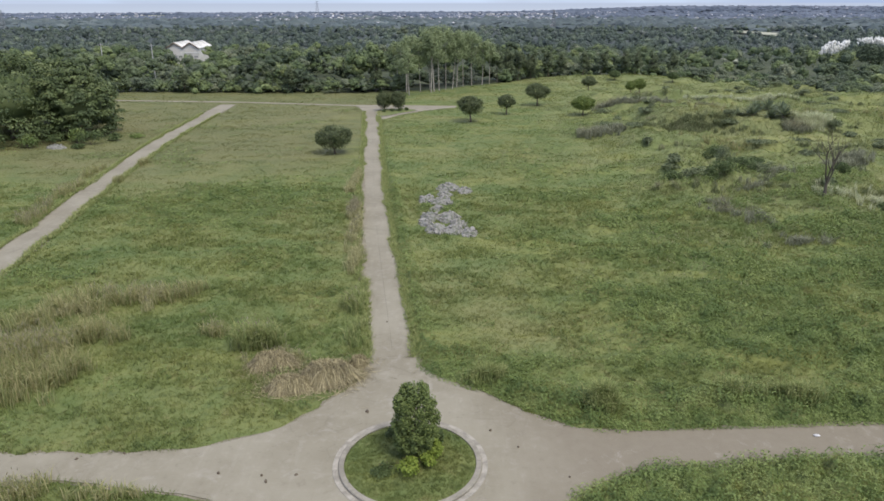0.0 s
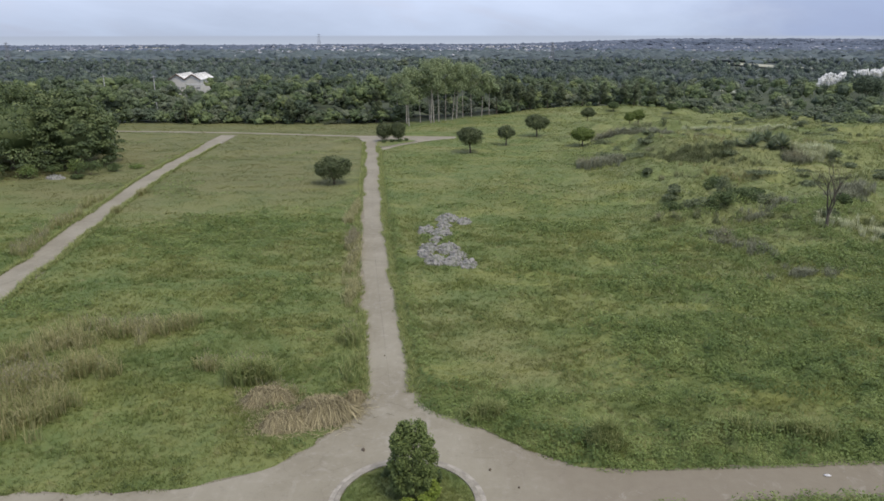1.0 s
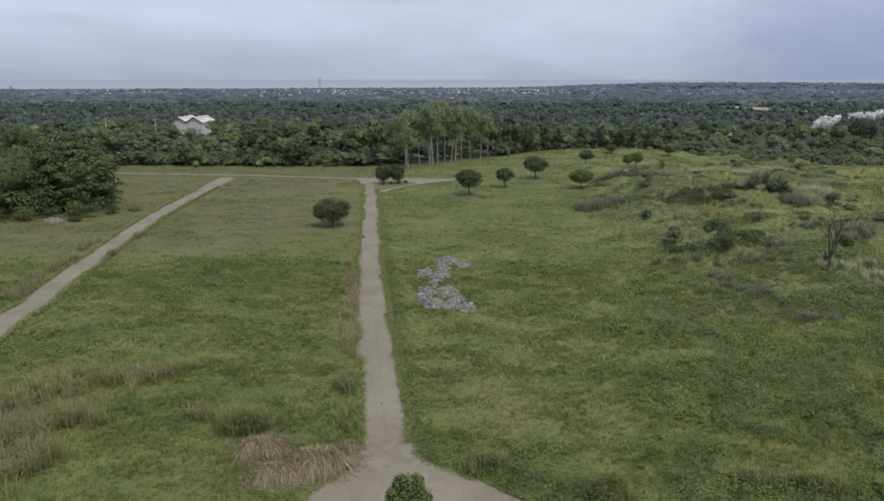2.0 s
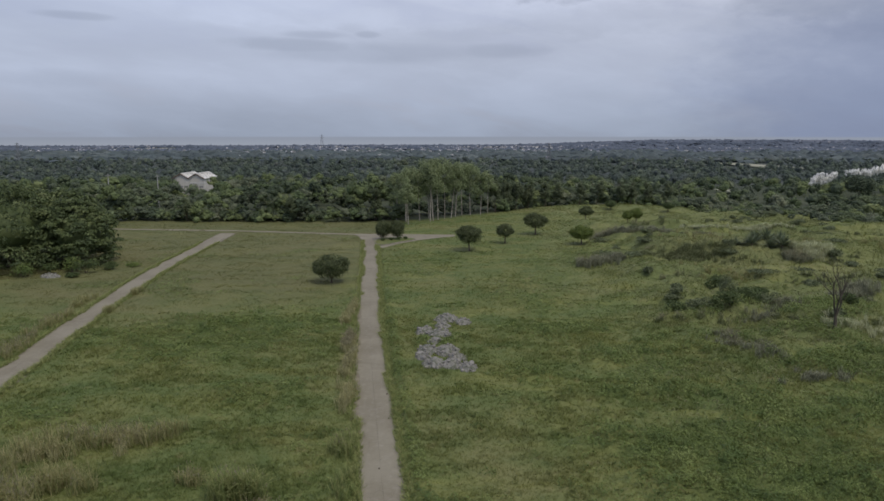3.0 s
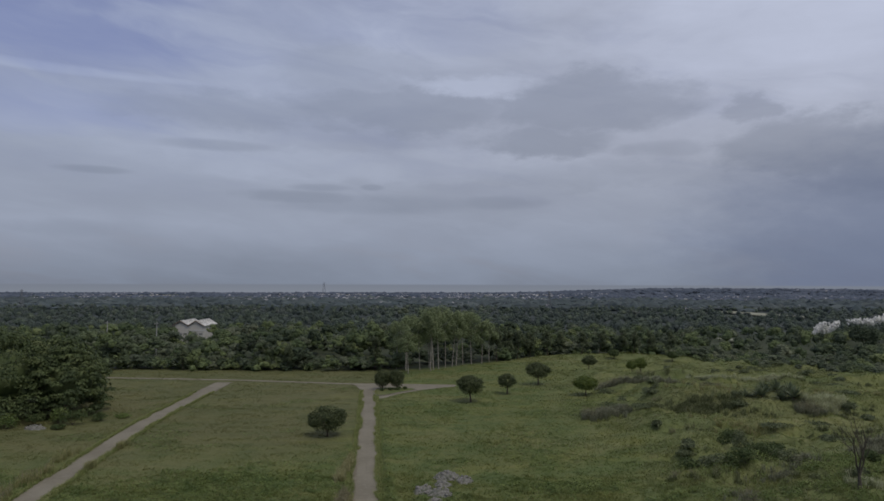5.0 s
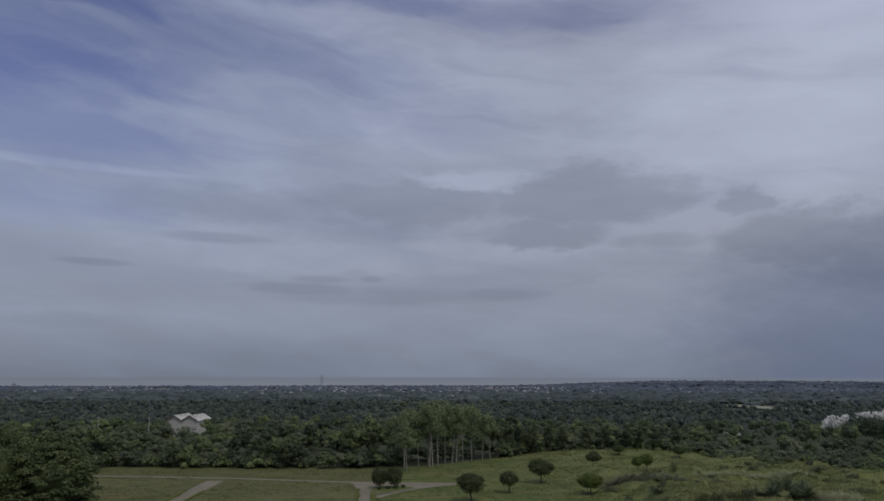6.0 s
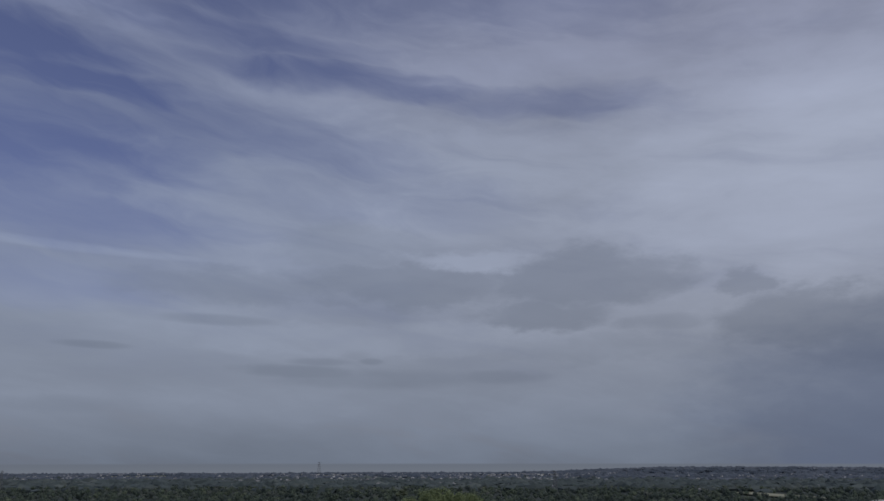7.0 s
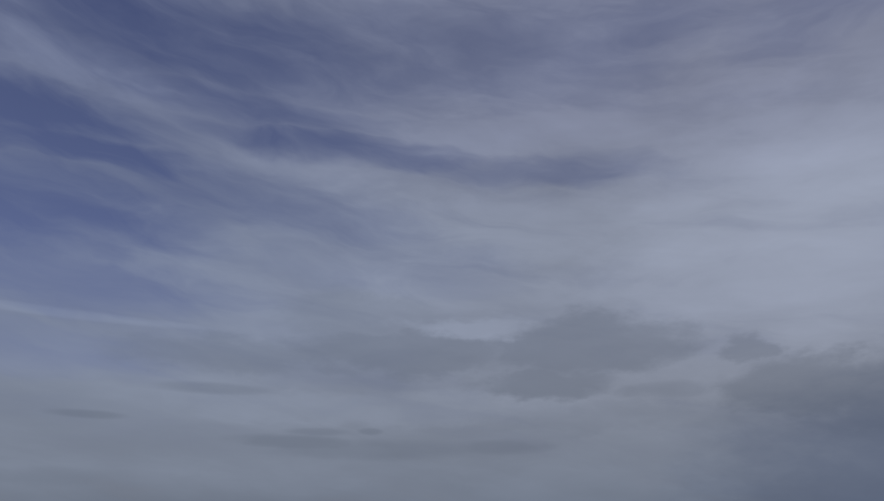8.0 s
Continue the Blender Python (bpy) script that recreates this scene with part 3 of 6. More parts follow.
JUNCTION = smooth_outline(((-7.1, 64.0), (-7.3, 61.2), (-8.2, 57.8), (-9.9, 55.0), (-12.6, 51.4), (-17.8, 48.3), (-24.0, 47.1), (-36.0, 46.9), (-90.0, 47.5), (-90.0, 43.0), (-34.0, 43.6), (-24.0, 42.7),
                           (-15.5, 41.0), (-8.5, 35.5), (-6.3, 26.0), (-6.0, -60.0), (0.6, -60.0), (1.0, 26.0), (3.5, 35.5), (9.0, 41.0), (14.5, 44.6), (22.0, 45.6), (36.0, 46.6),
                           (110.0, 49.0), (110.0, 53.6), (38.0, 51.2), (16.0, 50.0), (9.6, 51.2), (3.8, 56.0), (-0.2, 58.6), (-2.2, 61.0), (-2.7, 64.0)), 5)
JUNCTION_LEAVES = smooth_outline(((-28.2, 243.8), (-28.0, 238.2), (-25.4, 228.0), (-25.0, 222.0), (-20.3, 217.0), (-17.6, 213.0), (-13.0, 222.0), (-6.0, 229.5), (0.0, 234.5), (4.0, 237.0), (4.5, 241.5), (-2.0, 242.0)), 4)


def outset(outline, by, ragged):
    """The outline pushed outwards, with uneven edges."""
    d = np.roll(outline, -1, axis=0) - np.roll(outline, 1, axis=0)
    n = np.stack([d[:, 1], -d[:, 0]], 1) / (np.linalg.norm(d, axis=1)[:, None] + 1e-9)
    if sum(a[0] * b[1] - b[0] * a[1] for a, b in zip(outline, np.roll(outline, -1, axis=0))) < 0:
        n = -n
    k = by + ragged * 2 * (fractal(outline[:, 0] * 1.7, outline[:, 1] * 1.7, 2.5, 3, 71) - 0.5)
    return outline + n * k[:, None]


def finer(outline, step=0.7):
    """More points on the short stretches near the middle of the place."""
    out = []
    for a, b in zip(outline, np.roll(outline, -1, axis=0)):
        n = max(1, min(12, int(np.hypot(*(b - a)) / step)))
        out += [a + (b - a) * t / n for t in range(n)]
    return np.array(out)


def inside(px, py, outline):
    """Which of the points lie inside a closed outline."""
    hit = np.zeros(len(px), dtype=bool)
    for (x0, y0), (x1, y1) in zip(outline, np.roll(outline, -1, axis=0)):
        cross = (y0 > py) != (y1 > py)
        if y1 != y0:
            hit ^= cross & (px < (x1 - x0) * (py - y0) / (y1 - y0) + x0)
    return hit


def line_distance(px, py, line):
    best = np.full(len(px), 1e9)
    line = np.asarray(line, dtype=float)
    for a, b in zip(line[:-1], line[1:]):
        d = b - a
        t = np.clip(((px - a[0]) * d[0] + (py - a[1]) * d[1]) / (d @ d), 0, 1)
        best = np.minimum(best, np.hypot(px - a[0] - t * d[0], py - a[1] - t * d[1]))
    return best


JUNCTION = outset(finer(JUNCTION), 0.0, 0.28)
ISLAND_X, ISLAND_Y, ISLAND_R = -2.5, 45.7, 6.0


def clear_map():
    """Distance from the roads' edges, negative on them, on a grid of quarter metres."""
    gx, gy = np.meshgrid(np.arange(-130, 130, 0.25), np.arange(30, 270, 0.25))
    px, py = gx.ravel(), gy.ravel()
    d = np.minimum(line_distance(px, py, MAIN_ROAD) - 2.35, line_distance(px, py, LEFT_ROAD) - 2.6)
    d = np.minimum(d, line_distance(px, py, CROSS_ROAD) - 1.0)
    for outline, low, high in ((JUNCTION, 30, 70), (JUNCTION_LEAVES, 205, 250)):
        k = (py > low) & (py < high)
        e = line_distance(px[k], py[k], np.vstack([outline, outline[:1]]))
        d[k] = np.minimum(d[k], np.where(inside(px[k], py[k], outline), -e, e))
    return np.minimum(d, np.hypot(px - ISLAND_X, py - ISLAND_Y) - 6.2).reshape(gx.shape)


CLEAR = clear_map()


def road_distance(x, y):
    x, y = np.asarray(x, dtype=float), np.asarray(y, dtype=float)
    ix = np.clip(np.rint((x + 130) / 0.25), 0, CLEAR.shape[1] - 1).astype(int)
    iy = np.clip(np.rint((y - 30) / 0.25), 0, CLEAR.shape[0] - 1).astype(int)
    return CLEAR[iy, ix]


def on_road(px, py, spare=0.0):
    return road_distance(px, py) < spare


def near_line(x, y, line_x, line_y, half):
    """1 along a line given by its y at x, fading to 0 half a width away."""
    off = np.abs(y - np.interp(x, line_x, line_y)) / half
    return (1 - ramp01(off, 0.45, 1.0)) * ramp01(x, line_x[0] - 3, line_x[0] + 3) * (1 - ramp01(x, line_x[-1] - 3, line_x[-1] + 3))


def spot(x, y, cx, cy, a, b):
    """1 in an oval patch with a ragged rim, 0 outside."""
    d = ((x - cx) / a) ** 2 + ((y - cy) / b) ** 2 + 1.4 * (fractal(x, y * 1.4, 9.0, 3, 29) - 0.5)
    return 1 - ramp01(d, 0.5, 1.25)


def lushness(x, y):
    """How thick the broad-leaved weeds stand: along the road, round the junction, in bands and patches."""
    side = np.interp(y, [p[1] for p in MAIN_ROAD], [p[0] for p in MAIN_ROAD])
    edge = (x > side) & (x - side < 6.0) & (y > 58) & (y < 225)
    v = np.where(edge, 1.0 - ramp01(x - side, 3.0, 6.0), 0)
    bank = np.interp(x, (-3, 0, 4, 10, 16, 40, 80), (62, 59, 56.2, 51.6, 50.2, 51.2, 52.6))
    v = np.maximum(v, np.where((x > -3) & (y > bank - 0.4), 1.0 - ramp01(y - bank, 2.5, 6.0 + 5.0 * fractal(x, y, 9.0, 2, 12)), 0))
    v = np.maximum(v, np.where((x > 6) & (y < 48), 1.0, 0))
    v = np.maximum(v, 0.85 * spot(x, y, -38, 119, 19, 17))
    wave = 8.0 * (fractal(x, y, 8.0, 3, 14) - 0.5)
    v = np.maximum(v, near_line(x, y + wave, (17, 26, 34, 44, 60), (80, 76.5, 72.5, 66, 60), 6.5))
    v = np.maximum(v, 0.75 * near_line(x, y + wave, (20, 30, 44, 66), (69, 65, 60, 57), 3.5))
    v = np.maximum(v, 0.95 * spot(x, y, 64, 86, 13, 9))
    v = np.maximum(v, 0.95 * spot(x, y, 66, 102, 14, 7))
    v = np.maximum(v, 0.8 * spot(x, y, -8, 191, 15, 22) * (x > side))
    v = np.maximum(v, 0.9 * spot(x, y, 20, 152, 9, 16))
    v = np.maximum(v, 0.75 * spot(x, y, 39, 196, 7, 18))
    v = np.maximum(v, 0.6 * ramp01(x, 8, 30) * (1 - ramp01(y, 100, 140)) * (y > 52) * ramp01(fractal(x * 0.8 + y * 0.5, y * 1.5 - x * 0.35, 11, 3, 23), 0.50, 0.64))
    v = np.maximum(v, 0.8 * ramp01(fractal(x, y * 1.7, 13, 3, 22), 0.58, 0.70))
    v = np.where((x < -6) & (y < 78), v * 0.3, v)
    return v


def clumps(x, y, size, seed, wide=1.35):
    """Rounded domes, one to a cell of about the given size, with creases between: 0 to 1."""
    u, v = np.asarray(x, dtype=float) / (size * wide) + 500, np.asarray(y, dtype=float) / size + 500
    iu, iv = np.floor(u).astype(np.int64), np.floor(v).astype(np.int64)
    best = np.zeros(np.shape(u))
    for a in (-1, 0, 1):
        for b in (-1, 0, 1):
            h = ((iu + a) * 374761393 + (iv + b) * 668265263 + seed * 974634777) & 0xFFFFFFFF
            h = ((h ^ (h >> 13)) * 1274126177) & 0xFFFFFFFF
            h = h ^ (h >> 16)
            cu, cv = iu + a + (h & 255) / 255.0, iv + b + ((h >> 8) & 255) / 255.0
            tall, reach = 0.35 + 0.65 * ((h >> 16) & 255) / 255.0, 0.44 + 0.24 * ((h >> 24) & 255) / 255.0
            d = ((u - cu) ** 2 + (v - cv) ** 2) / reach ** 2
            best = np.maximum(best, tall * np.sqrt(np.clip(1 - d, 0, 1)))
    return best


# the lie of the land: a flat pasture, hummocks on the right, woods that fall away to a coastal plain
WOOD_X = (-420, -260, -180, -123, -53, -18, 4, 29, 47, 109, 126, 145, 158, 215, 420)
WOOD_Y = (90, 150, 235, 278, 275, 278, 287, 316, 338, 334, 312, 280, 246, 205, 120)


def wood_edge(x):
    return np.interp(x, WOOD_X, WOOD_Y)


# low earth banks across the rough ground: line, rise and how far the face runs back
BANKS = (((50, 60, 74, 88, 110, 150), (200, 183, 172, 169, 176, 190), 3.4, 10.0), ((34, 55, 75, 110), (127, 124, 119, 108), 0.7, 4.5), ((60, 90, 120, 150), (240, 236, 226, 205), 1.2, 4.5), ((40, 70, 100, 130), (160, 158, 150, 138), 1.2, 4.5),
         ((46, 62, 80, 96), (228, 224, 222, 216), 1.0, 5.0))


def height(x, y):
    x, y = np.asarray(x, dtype=float), np.asarray(y, dtype=float)
    past = y - wood_edge(x)
    far = np.hypot(x, y)
    z = -np.interp(far, (0, 300, 700, 2000, 4800, 6000), (0, 0, 9, 22, 46, 56))
    z = np.where(past > 0, z, 0)
    rough = ramp01(x, 24, 75) * ramp01(y, 78, 140) * (1 - ramp01(past, 0, 80))
    z = z + rough * (3.4 * (fractal(x, y * 1.3, 34, 3, 5) - 0.42) + 2.6 * (fractal(x, y * 1.2, 12, 2, 9) - 0.5))
    for line_x, line_y, rise, run in BANKS:
        back = y - np.interp(x, line_x, line_y)
        z = z + rise * ramp01(back, 0, run) * (1 - ramp01(back, run + 10, 58)) * ramp01(x, line_x[0], line_x[0] + 14) * (1 - ramp01(past, -30, 30))
    ridge = ramp01(x, 300, 1500) * ramp01(y, 3300, 4300)
    z = z + ridge * 34 * (0.7 + 0.5 * fractal(x, y, 700, 3, 3))
    z = z + ramp01(far, 1500, 4500) * 10 * (fractal(x, y, 600, 3, 8) - 0.5)
    return z + hummocks(x, y)


def lump_map():
    """Matted grass and heaped weeds over the fields, on a grid of quarter metres."""
    gx, gy = np.meshgrid(np.arange(-130, 170, 0.25), np.arange(30, 300, 0.25))
    px, py = gx.ravel(), gy.ravel()
    bx, by = px + 1.5 * (value_noise(px, py, 2.0, 81) - 0.5), py + 1.2 * (value_noise(px, py, 1.7, 82) - 0.5)
    lush = lushness(px, py)
    right = ramp01(px, 2, 16)
    tame = 1 - 0.7 * ramp01(py + 20 * value_noise(px, py, 20, 5), 150, 190) * (1 - ramp01(px, 30, 52))
    far = ramp01(py, 85, 150)
    grass = (0.09 + 0.24 * right) * ((1 - far) * clumps(bx, by, 1.15, 3) + far * clumps(bx, by, 2.0, 5)) + (0.03 + 0.06 * right) * clumps(bx, by, 0.7, 4)
    grass = grass * (0.35 + 1.3 * fractal(px, py * 1.4, 7.0, 2, 44)) + 0.5 * right * (fractal(px, py * 1.5, 11.0, 2, 41) - 0.5)
    weeds = (0.62 + 0.34 * right) * ((1 - far) * clumps(bx, by, 1.35, 6) + far * clumps(bx, by, 2.6, 8)) * (0.45 + 1.1 * fractal(px, py, 6.0, 2, 46)) + 0.26 * clumps(bx, by, 0.8, 7)
    rough = ramp01(px, 30, 54) * ramp01(py, 80, 118)
    lump = (grass + lush * weeds) * tame + rough * (0.75 * clumps(bx, by, 3.6, 11) + 1.3 * clumps(bx, by, 8.5, 12))
    return (lump * ramp01(road_distance(px, py), 0.2, 1.6)).reshape(gx.shape)


LUMPS = lump_map()


def hummocks(x, y):
    """Knee-high lumps of matted grass, away from the roads."""
    u, v = (x + 130) / 0.25, (y - 30) / 0.25
    ok = (u > 0) & (u < LUMPS.shape[1] - 2) & (v > 0) & (v < LUMPS.shape[0] - 2)
    u, v = np.where(ok, u, 0), np.where(ok, v, 0)
    i, j = u.astype(int), v.astype(int)
    a, b = u - i, v - j
    z = (LUMPS[j, i] * (1 - a) + LUMPS[j, i + 1] * a) * (1 - b) + (LUMPS[j + 1, i] * (1 - a) + LUMPS[j + 1, i + 1] * a) * b
    return np.where(ok, z, 0.0)


def spaced(stops):
    out = []
    for (a, b, step) in stops:
        out.append(np.linspace(a, b, max(1, int(round((b - a) / step))), endpoint=False))
    return np.concatenate(out + [np.array([stops[-1][1]])])


def build_ground():
    xs = spaced([(-3600, -1200, 200), (-1200, -400, 50), (-400, -150, 12), (-150, -80, 1.6), (-80, -18, 0.8), (-18, 74, 0.42), (74, 170, 1.1), (170, 420, 12), (420, 1200, 50), (1200, 3600, 150)])
    ys = spaced([(-2600, -300, 230), (-300, 0, 25), (0, 36, 6), (36, 112, 0.42), (112, 220, 1.0), (220, 300, 1.6), (300, 420, 6), (420, 1200, 40), (1200, 4900, 120)])
    gx, gy = np.meshgrid(xs, ys)
    z = height(gx, gy)
    p = np.stack([gx, gy, z], -1).reshape(-1, 3)
    w, h = len(xs), len(ys)
    i = (np.arange(h - 1)[:, None] * w + np.arange(w - 1)[None, :]).ravel()
    faces = np.stack([i, i + 1, i + 1 + w, i + w], 1)
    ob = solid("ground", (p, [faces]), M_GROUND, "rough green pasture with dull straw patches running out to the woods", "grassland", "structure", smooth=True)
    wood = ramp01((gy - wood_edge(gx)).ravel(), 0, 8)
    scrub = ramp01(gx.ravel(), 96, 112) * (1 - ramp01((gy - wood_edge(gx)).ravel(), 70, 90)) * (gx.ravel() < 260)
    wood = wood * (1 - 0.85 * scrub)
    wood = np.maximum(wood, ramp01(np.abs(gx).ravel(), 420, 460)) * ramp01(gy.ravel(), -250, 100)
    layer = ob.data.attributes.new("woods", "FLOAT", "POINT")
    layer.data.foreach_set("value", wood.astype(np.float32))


build_ground()

def strip(line, left, right, z, thick, step=1.0, ragged=0.0, seed=0):
    """A slab that follows a line, from left to right of it (metres), with uneven edges."""
    s, p, r = along(line, step)
    wl = left + ragged * 2 * (fractal(s, s * 0, 5, 3, seed) - 0.5)
    wr = right + ragged * 2 * (fractal(s, s * 0, 5, 3, seed + 50) - 0.5)
    a, b = p + r * wl[:, None], p + r * wr[:, None]
    n = len(s)
    rows = [np.c_[a, np.full(n, z)], np.c_[b, np.full(n, z)], np.c_[b, np.full(n, z - thick)], np.c_[a, np.full(n, z - thick)]]
    k = np.arange(n - 1)
    faces = [np.stack([j * n + k, ((j + 1) % 4) * n + k, ((j + 1) % 4) * n + k + 1, j * n + k + 1], 1) for j in range(4)]
    return np.concatenate(rows), [np.concatenate(faces)]


def plate(outline, z, thick):
    """A flat slab with the given outline."""
    bm = bmesh.new()
    face = bm.faces.new([bm.verts.new((x, y, z)) for x, y in outline])
    if face.normal.z < 0 or sum((a[0] * b[1] - b[0] * a[1]) for a, b in zip(outline, np.roll(outline, -1, axis=0))) < 0:
        bmesh.ops.reverse_faces(bm, faces=[face])
    low = bmesh.ops.extrude_face_region(bm, geom=[face])
    bmesh.ops.translate(bm, vec=(0, 0, -thick), verts=[v for v in low["geom"] if isinstance(v, bmesh.types.BMVert)])
    bmesh.ops.triangulate(bm, faces=bm.faces)
    bmesh.ops.recalc_face_normals(bm, faces=bm.faces)
    bm.verts.index_update()
    p = np.array([v.co for v in bm.verts])
    f = np.array([[v.index for v in g.verts] for g in bm.faces])
    bm.free()
    return p, [f]


def build_roads():
    road = tagged(new("road_main"), "straight pale concrete road with worn slabs and grassy edges", "road", kind="structure")
    part("subbase", strip(MAIN_ROAD, -2.75, 2.7, 0.035, 0.2, 1.0, 0.3, 1), M_SUBBASE, road)
    part("silt", strip(MAIN_ROAD[1:5], -2.95, -1.9, 0.112, 0.1, 0.7, 0.6, 4), M_DIRT, road, "sandy silt along the road's edge")
    left = tagged(new("road_left"), "pale concrete farm road with broken edges", "road", kind="structure")
    part("subbase", strip(LEFT_ROAD, -2.6, 3.2, 0.035, 0.2, 1.0, 0.3, 2), M_SUBBASE, left)
    solid("road_cross", strip(CROSS_ROAD, -1.2, 1.3, 0.06, 0.2, 1.0, 0.35, 3), M_CONCRETE, "narrow concrete road along the edge of the woods", "road", "structure")
    solid("road_junction", plate(JUNCTION, 0.095, 0.25), M_CONCRETE, "worn concrete road junction round a traffic island, dusty in places", "road", "structure")
    solid("verge", plate(outset(JUNCTION, 0.22, 0.3), 0.03, 0.2), M_DIRT, "bare dirt verge round the junction", "verge", "structure")
    solid("road_end", plate(JUNCTION_LEAVES, 0.08, 0.2), M_CONCRETE, "concrete junction where the straight road ends", "road", "structure")
    return road, left


ROAD_MAIN, ROAD_LEFT = build_roads()


# foliage
def leaf_cloud(rng, blobs, count, size, slim=0.55, deep=0.35, low=-0.6, firm=0.7):
    """Leaves spread through the outer part of several ovals: blobs are (x, y, z, rx, ry, rz)."""
    blobs = np.asarray(blobs, dtype=float)
    area = (blobs[:, 3] * blobs[:, 4] + blobs[:, 3] * blobs[:, 5] + blobs[:, 4] * blobs[:, 5])
    pick = rng.choice(len(blobs), count, p=area / area.sum())
    d = rng.normal(size=(count, 3))
    d /= np.linalg.norm(d, axis=1)[:, None]
    d[:, 2] = np.where(d[:, 2] < low, -d[:, 2], d[:, 2])
    r = 1 - deep * rng.random(count) ** 1.5 + 0.07 * rng.normal(size=count)
    c = blobs[pick, :3] + d * blobs[pick, 3:] * r[:, None]
    n = d * firm + rng.normal(size=(count, 3)) * 0.5 + (0, 0, 0.35)
    n /= np.linalg.norm(n, axis=1)[:, None]
    return leaves_at(rng, c, n, size, slim)


def leaves_at(rng, c, n, size, slim=0.55):
    count = len(c)
    u = np.cross(n, rng.normal(size=(count, 3)))
    u /= np.linalg.norm(u, axis=1)[:, None] + 1e-9
    v = np.cross(n, u)
    s = (np.asarray(size) * (0.6 + 0.8 * rng.random(count)))[:, None]
    a = c + u * s * 0.5
    b = c + v * s * 0.5 * slim + n * s * 0.08
    e = c - u * s * 0.5
    f = c - v * s * 0.5 * slim + n * s * 0.08
    p = np.stack([a, b, e, f], 1).reshape(-1, 3)
    k = np.arange(count) * 4
    return p, [np.stack([k, k + 1, k + 2, k + 3], 1)]


def limbs(rng, tall, radius, fork, spread, count, sides=7):
    """A trunk with a few rising limbs."""
    bend = rng.normal(size=2) * 0.06 * fork
    geos = [tube([(0, 0, -0.15), (bend[0] * 0.4, bend[1] * 0.4, fork * 0.5), (bend[0], bend[1], fork)], [radius * 1.35, radius, radius * 0.85], sides)]
    for i in range(count):
        a = 2 * math.pi * (i + 0.4 * rng.random()) / count
        out = spread * (0.6 + 0.5 * rng.random())
        top = fork + (tall - fork) * (0.55 + 0.35 * rng.random())
        mid = (bend[0] + math.cos(a) * out * 0.45, bend[1] + math.sin(a) * out * 0.45, fork + (top - fork) * 0.5)
        end = (math.cos(a) * out, math.sin(a) * out, top)
        geos.append(tube([(bend[0], bend[1], fork - 0.1), mid, end], [radius * 0.6, radius * 0.4, radius * 0.12], 5))
    return geos


def trunk_with_limbs(ob, geos, bark):
    trunk = part("trunk", geos[0], bark, ob, smooth=True)
    for g in geos[1:]:
        part("limb", g, bark, trunk, smooth=True)


def round_tree(name, place, tall, wide, leaf, label, group="", clear=0.22, count=3600, size=0.42, seed=0, bark=None, radius=None, deep=0.4, flat=1.0):
    """A small tree with a short trunk and one dense, lumpy, round crown."""
    rng = np.random.default_rng(seed)
    ob = thing(name, place, label, "tree", group)
    r = wide / 2
    low = tall * clear
    mid = (tall + low) / 2
    half = (tall - low) / 2
    blobs = [(0, 0, mid, r * 0.90, r * 0.90, half * 0.93)]
    for i in range(16):
        a, e = rng.random() * 2 * math.pi, rng.uniform(-0.55, 1.0)
        q = math.sqrt(max(0.0, 1 - e * e))
        b = rng.uniform(0.22, 0.34)
        blobs.append((math.cos(a) * q * r * 0.76, math.sin(a) * q * r * 0.76, mid + e * half * 0.72 * flat, r * b, r * b, half * b))
    trunk_with_limbs(ob, limbs(rng, mid + half * 0.3, radius or tall * 0.03, low + 0.3, r * 0.6, 6), bark or M_BARK)
    part("crown", leaf_cloud(rng, blobs, count, size, 0.65, deep, -0.95, 1.3), leaf, ob)
    return ob


def spreading_tree(place, tall, wide, seed, label):
    """A big old tree: a broad dome of many flat leafy clumps over a dark heart, its skirts hanging low."""
    rng = np.random.default_rng(seed)
    ob = thing("spreading_tree", place, label, "tree", "big trees beside the left road")
    r, y_front = wide / 2, place[0] > -130 and place[1] < 190
    blobs = []
    for i in range(440):
        a, q = rng.random() * 2 * math.pi, rng.random() ** 0.45
        sway = 0.92 + 0.07 * math.sin(3 * a + seed) + 0.05 * math.sin(7 * a + 2 * seed)
        top = tall * (0.22 + 0.72 * math.sqrt(max(0.0, 1 - (q * 0.98) ** 2)))
        z = top * rng.uniform(0.88, 1.0) if rng.random() < 0.7 else rng.uniform(0.16 * tall, top)
        b = rng.uniform(0.075, 0.125) * r
        if i > 340:
            q, z = rng.uniform(0.78, 1.0), tall * rng.uniform(0.07, 0.32)
        blobs.append((math.cos(a) * q * r * sway, math.sin(a) * q * r * sway, z, b * 1.35, b * 1.35, b * 0.62))
    trunk_with_limbs(ob, limbs(rng, tall * 0.75, tall * 0.028, tall * 0.22, r * 0.7, 8), M_BARK)
    p, f = BALL_3
    heart = p * (1 + 0.25 * (fractal(p[:, 0] * 2 + 7, p[:, 1] * 2 + p[:, 2], 1.0, 3, seed)[:, None] - 0.5)) * (r * 0.56, r * 0.56, tall * 0.30) + (0, 0, tall * 0.46)
    crown = part("crown", leaf_cloud(rng, blobs, 26000 if y_front else 5000, 0.56 if y_front else 0.9, 0.75, 0.22, -0.25, 2.2), M_BIG, ob)
    part("inner_leaves", (heart, [f]), M_BIG, crown, smooth=True)
    return ob


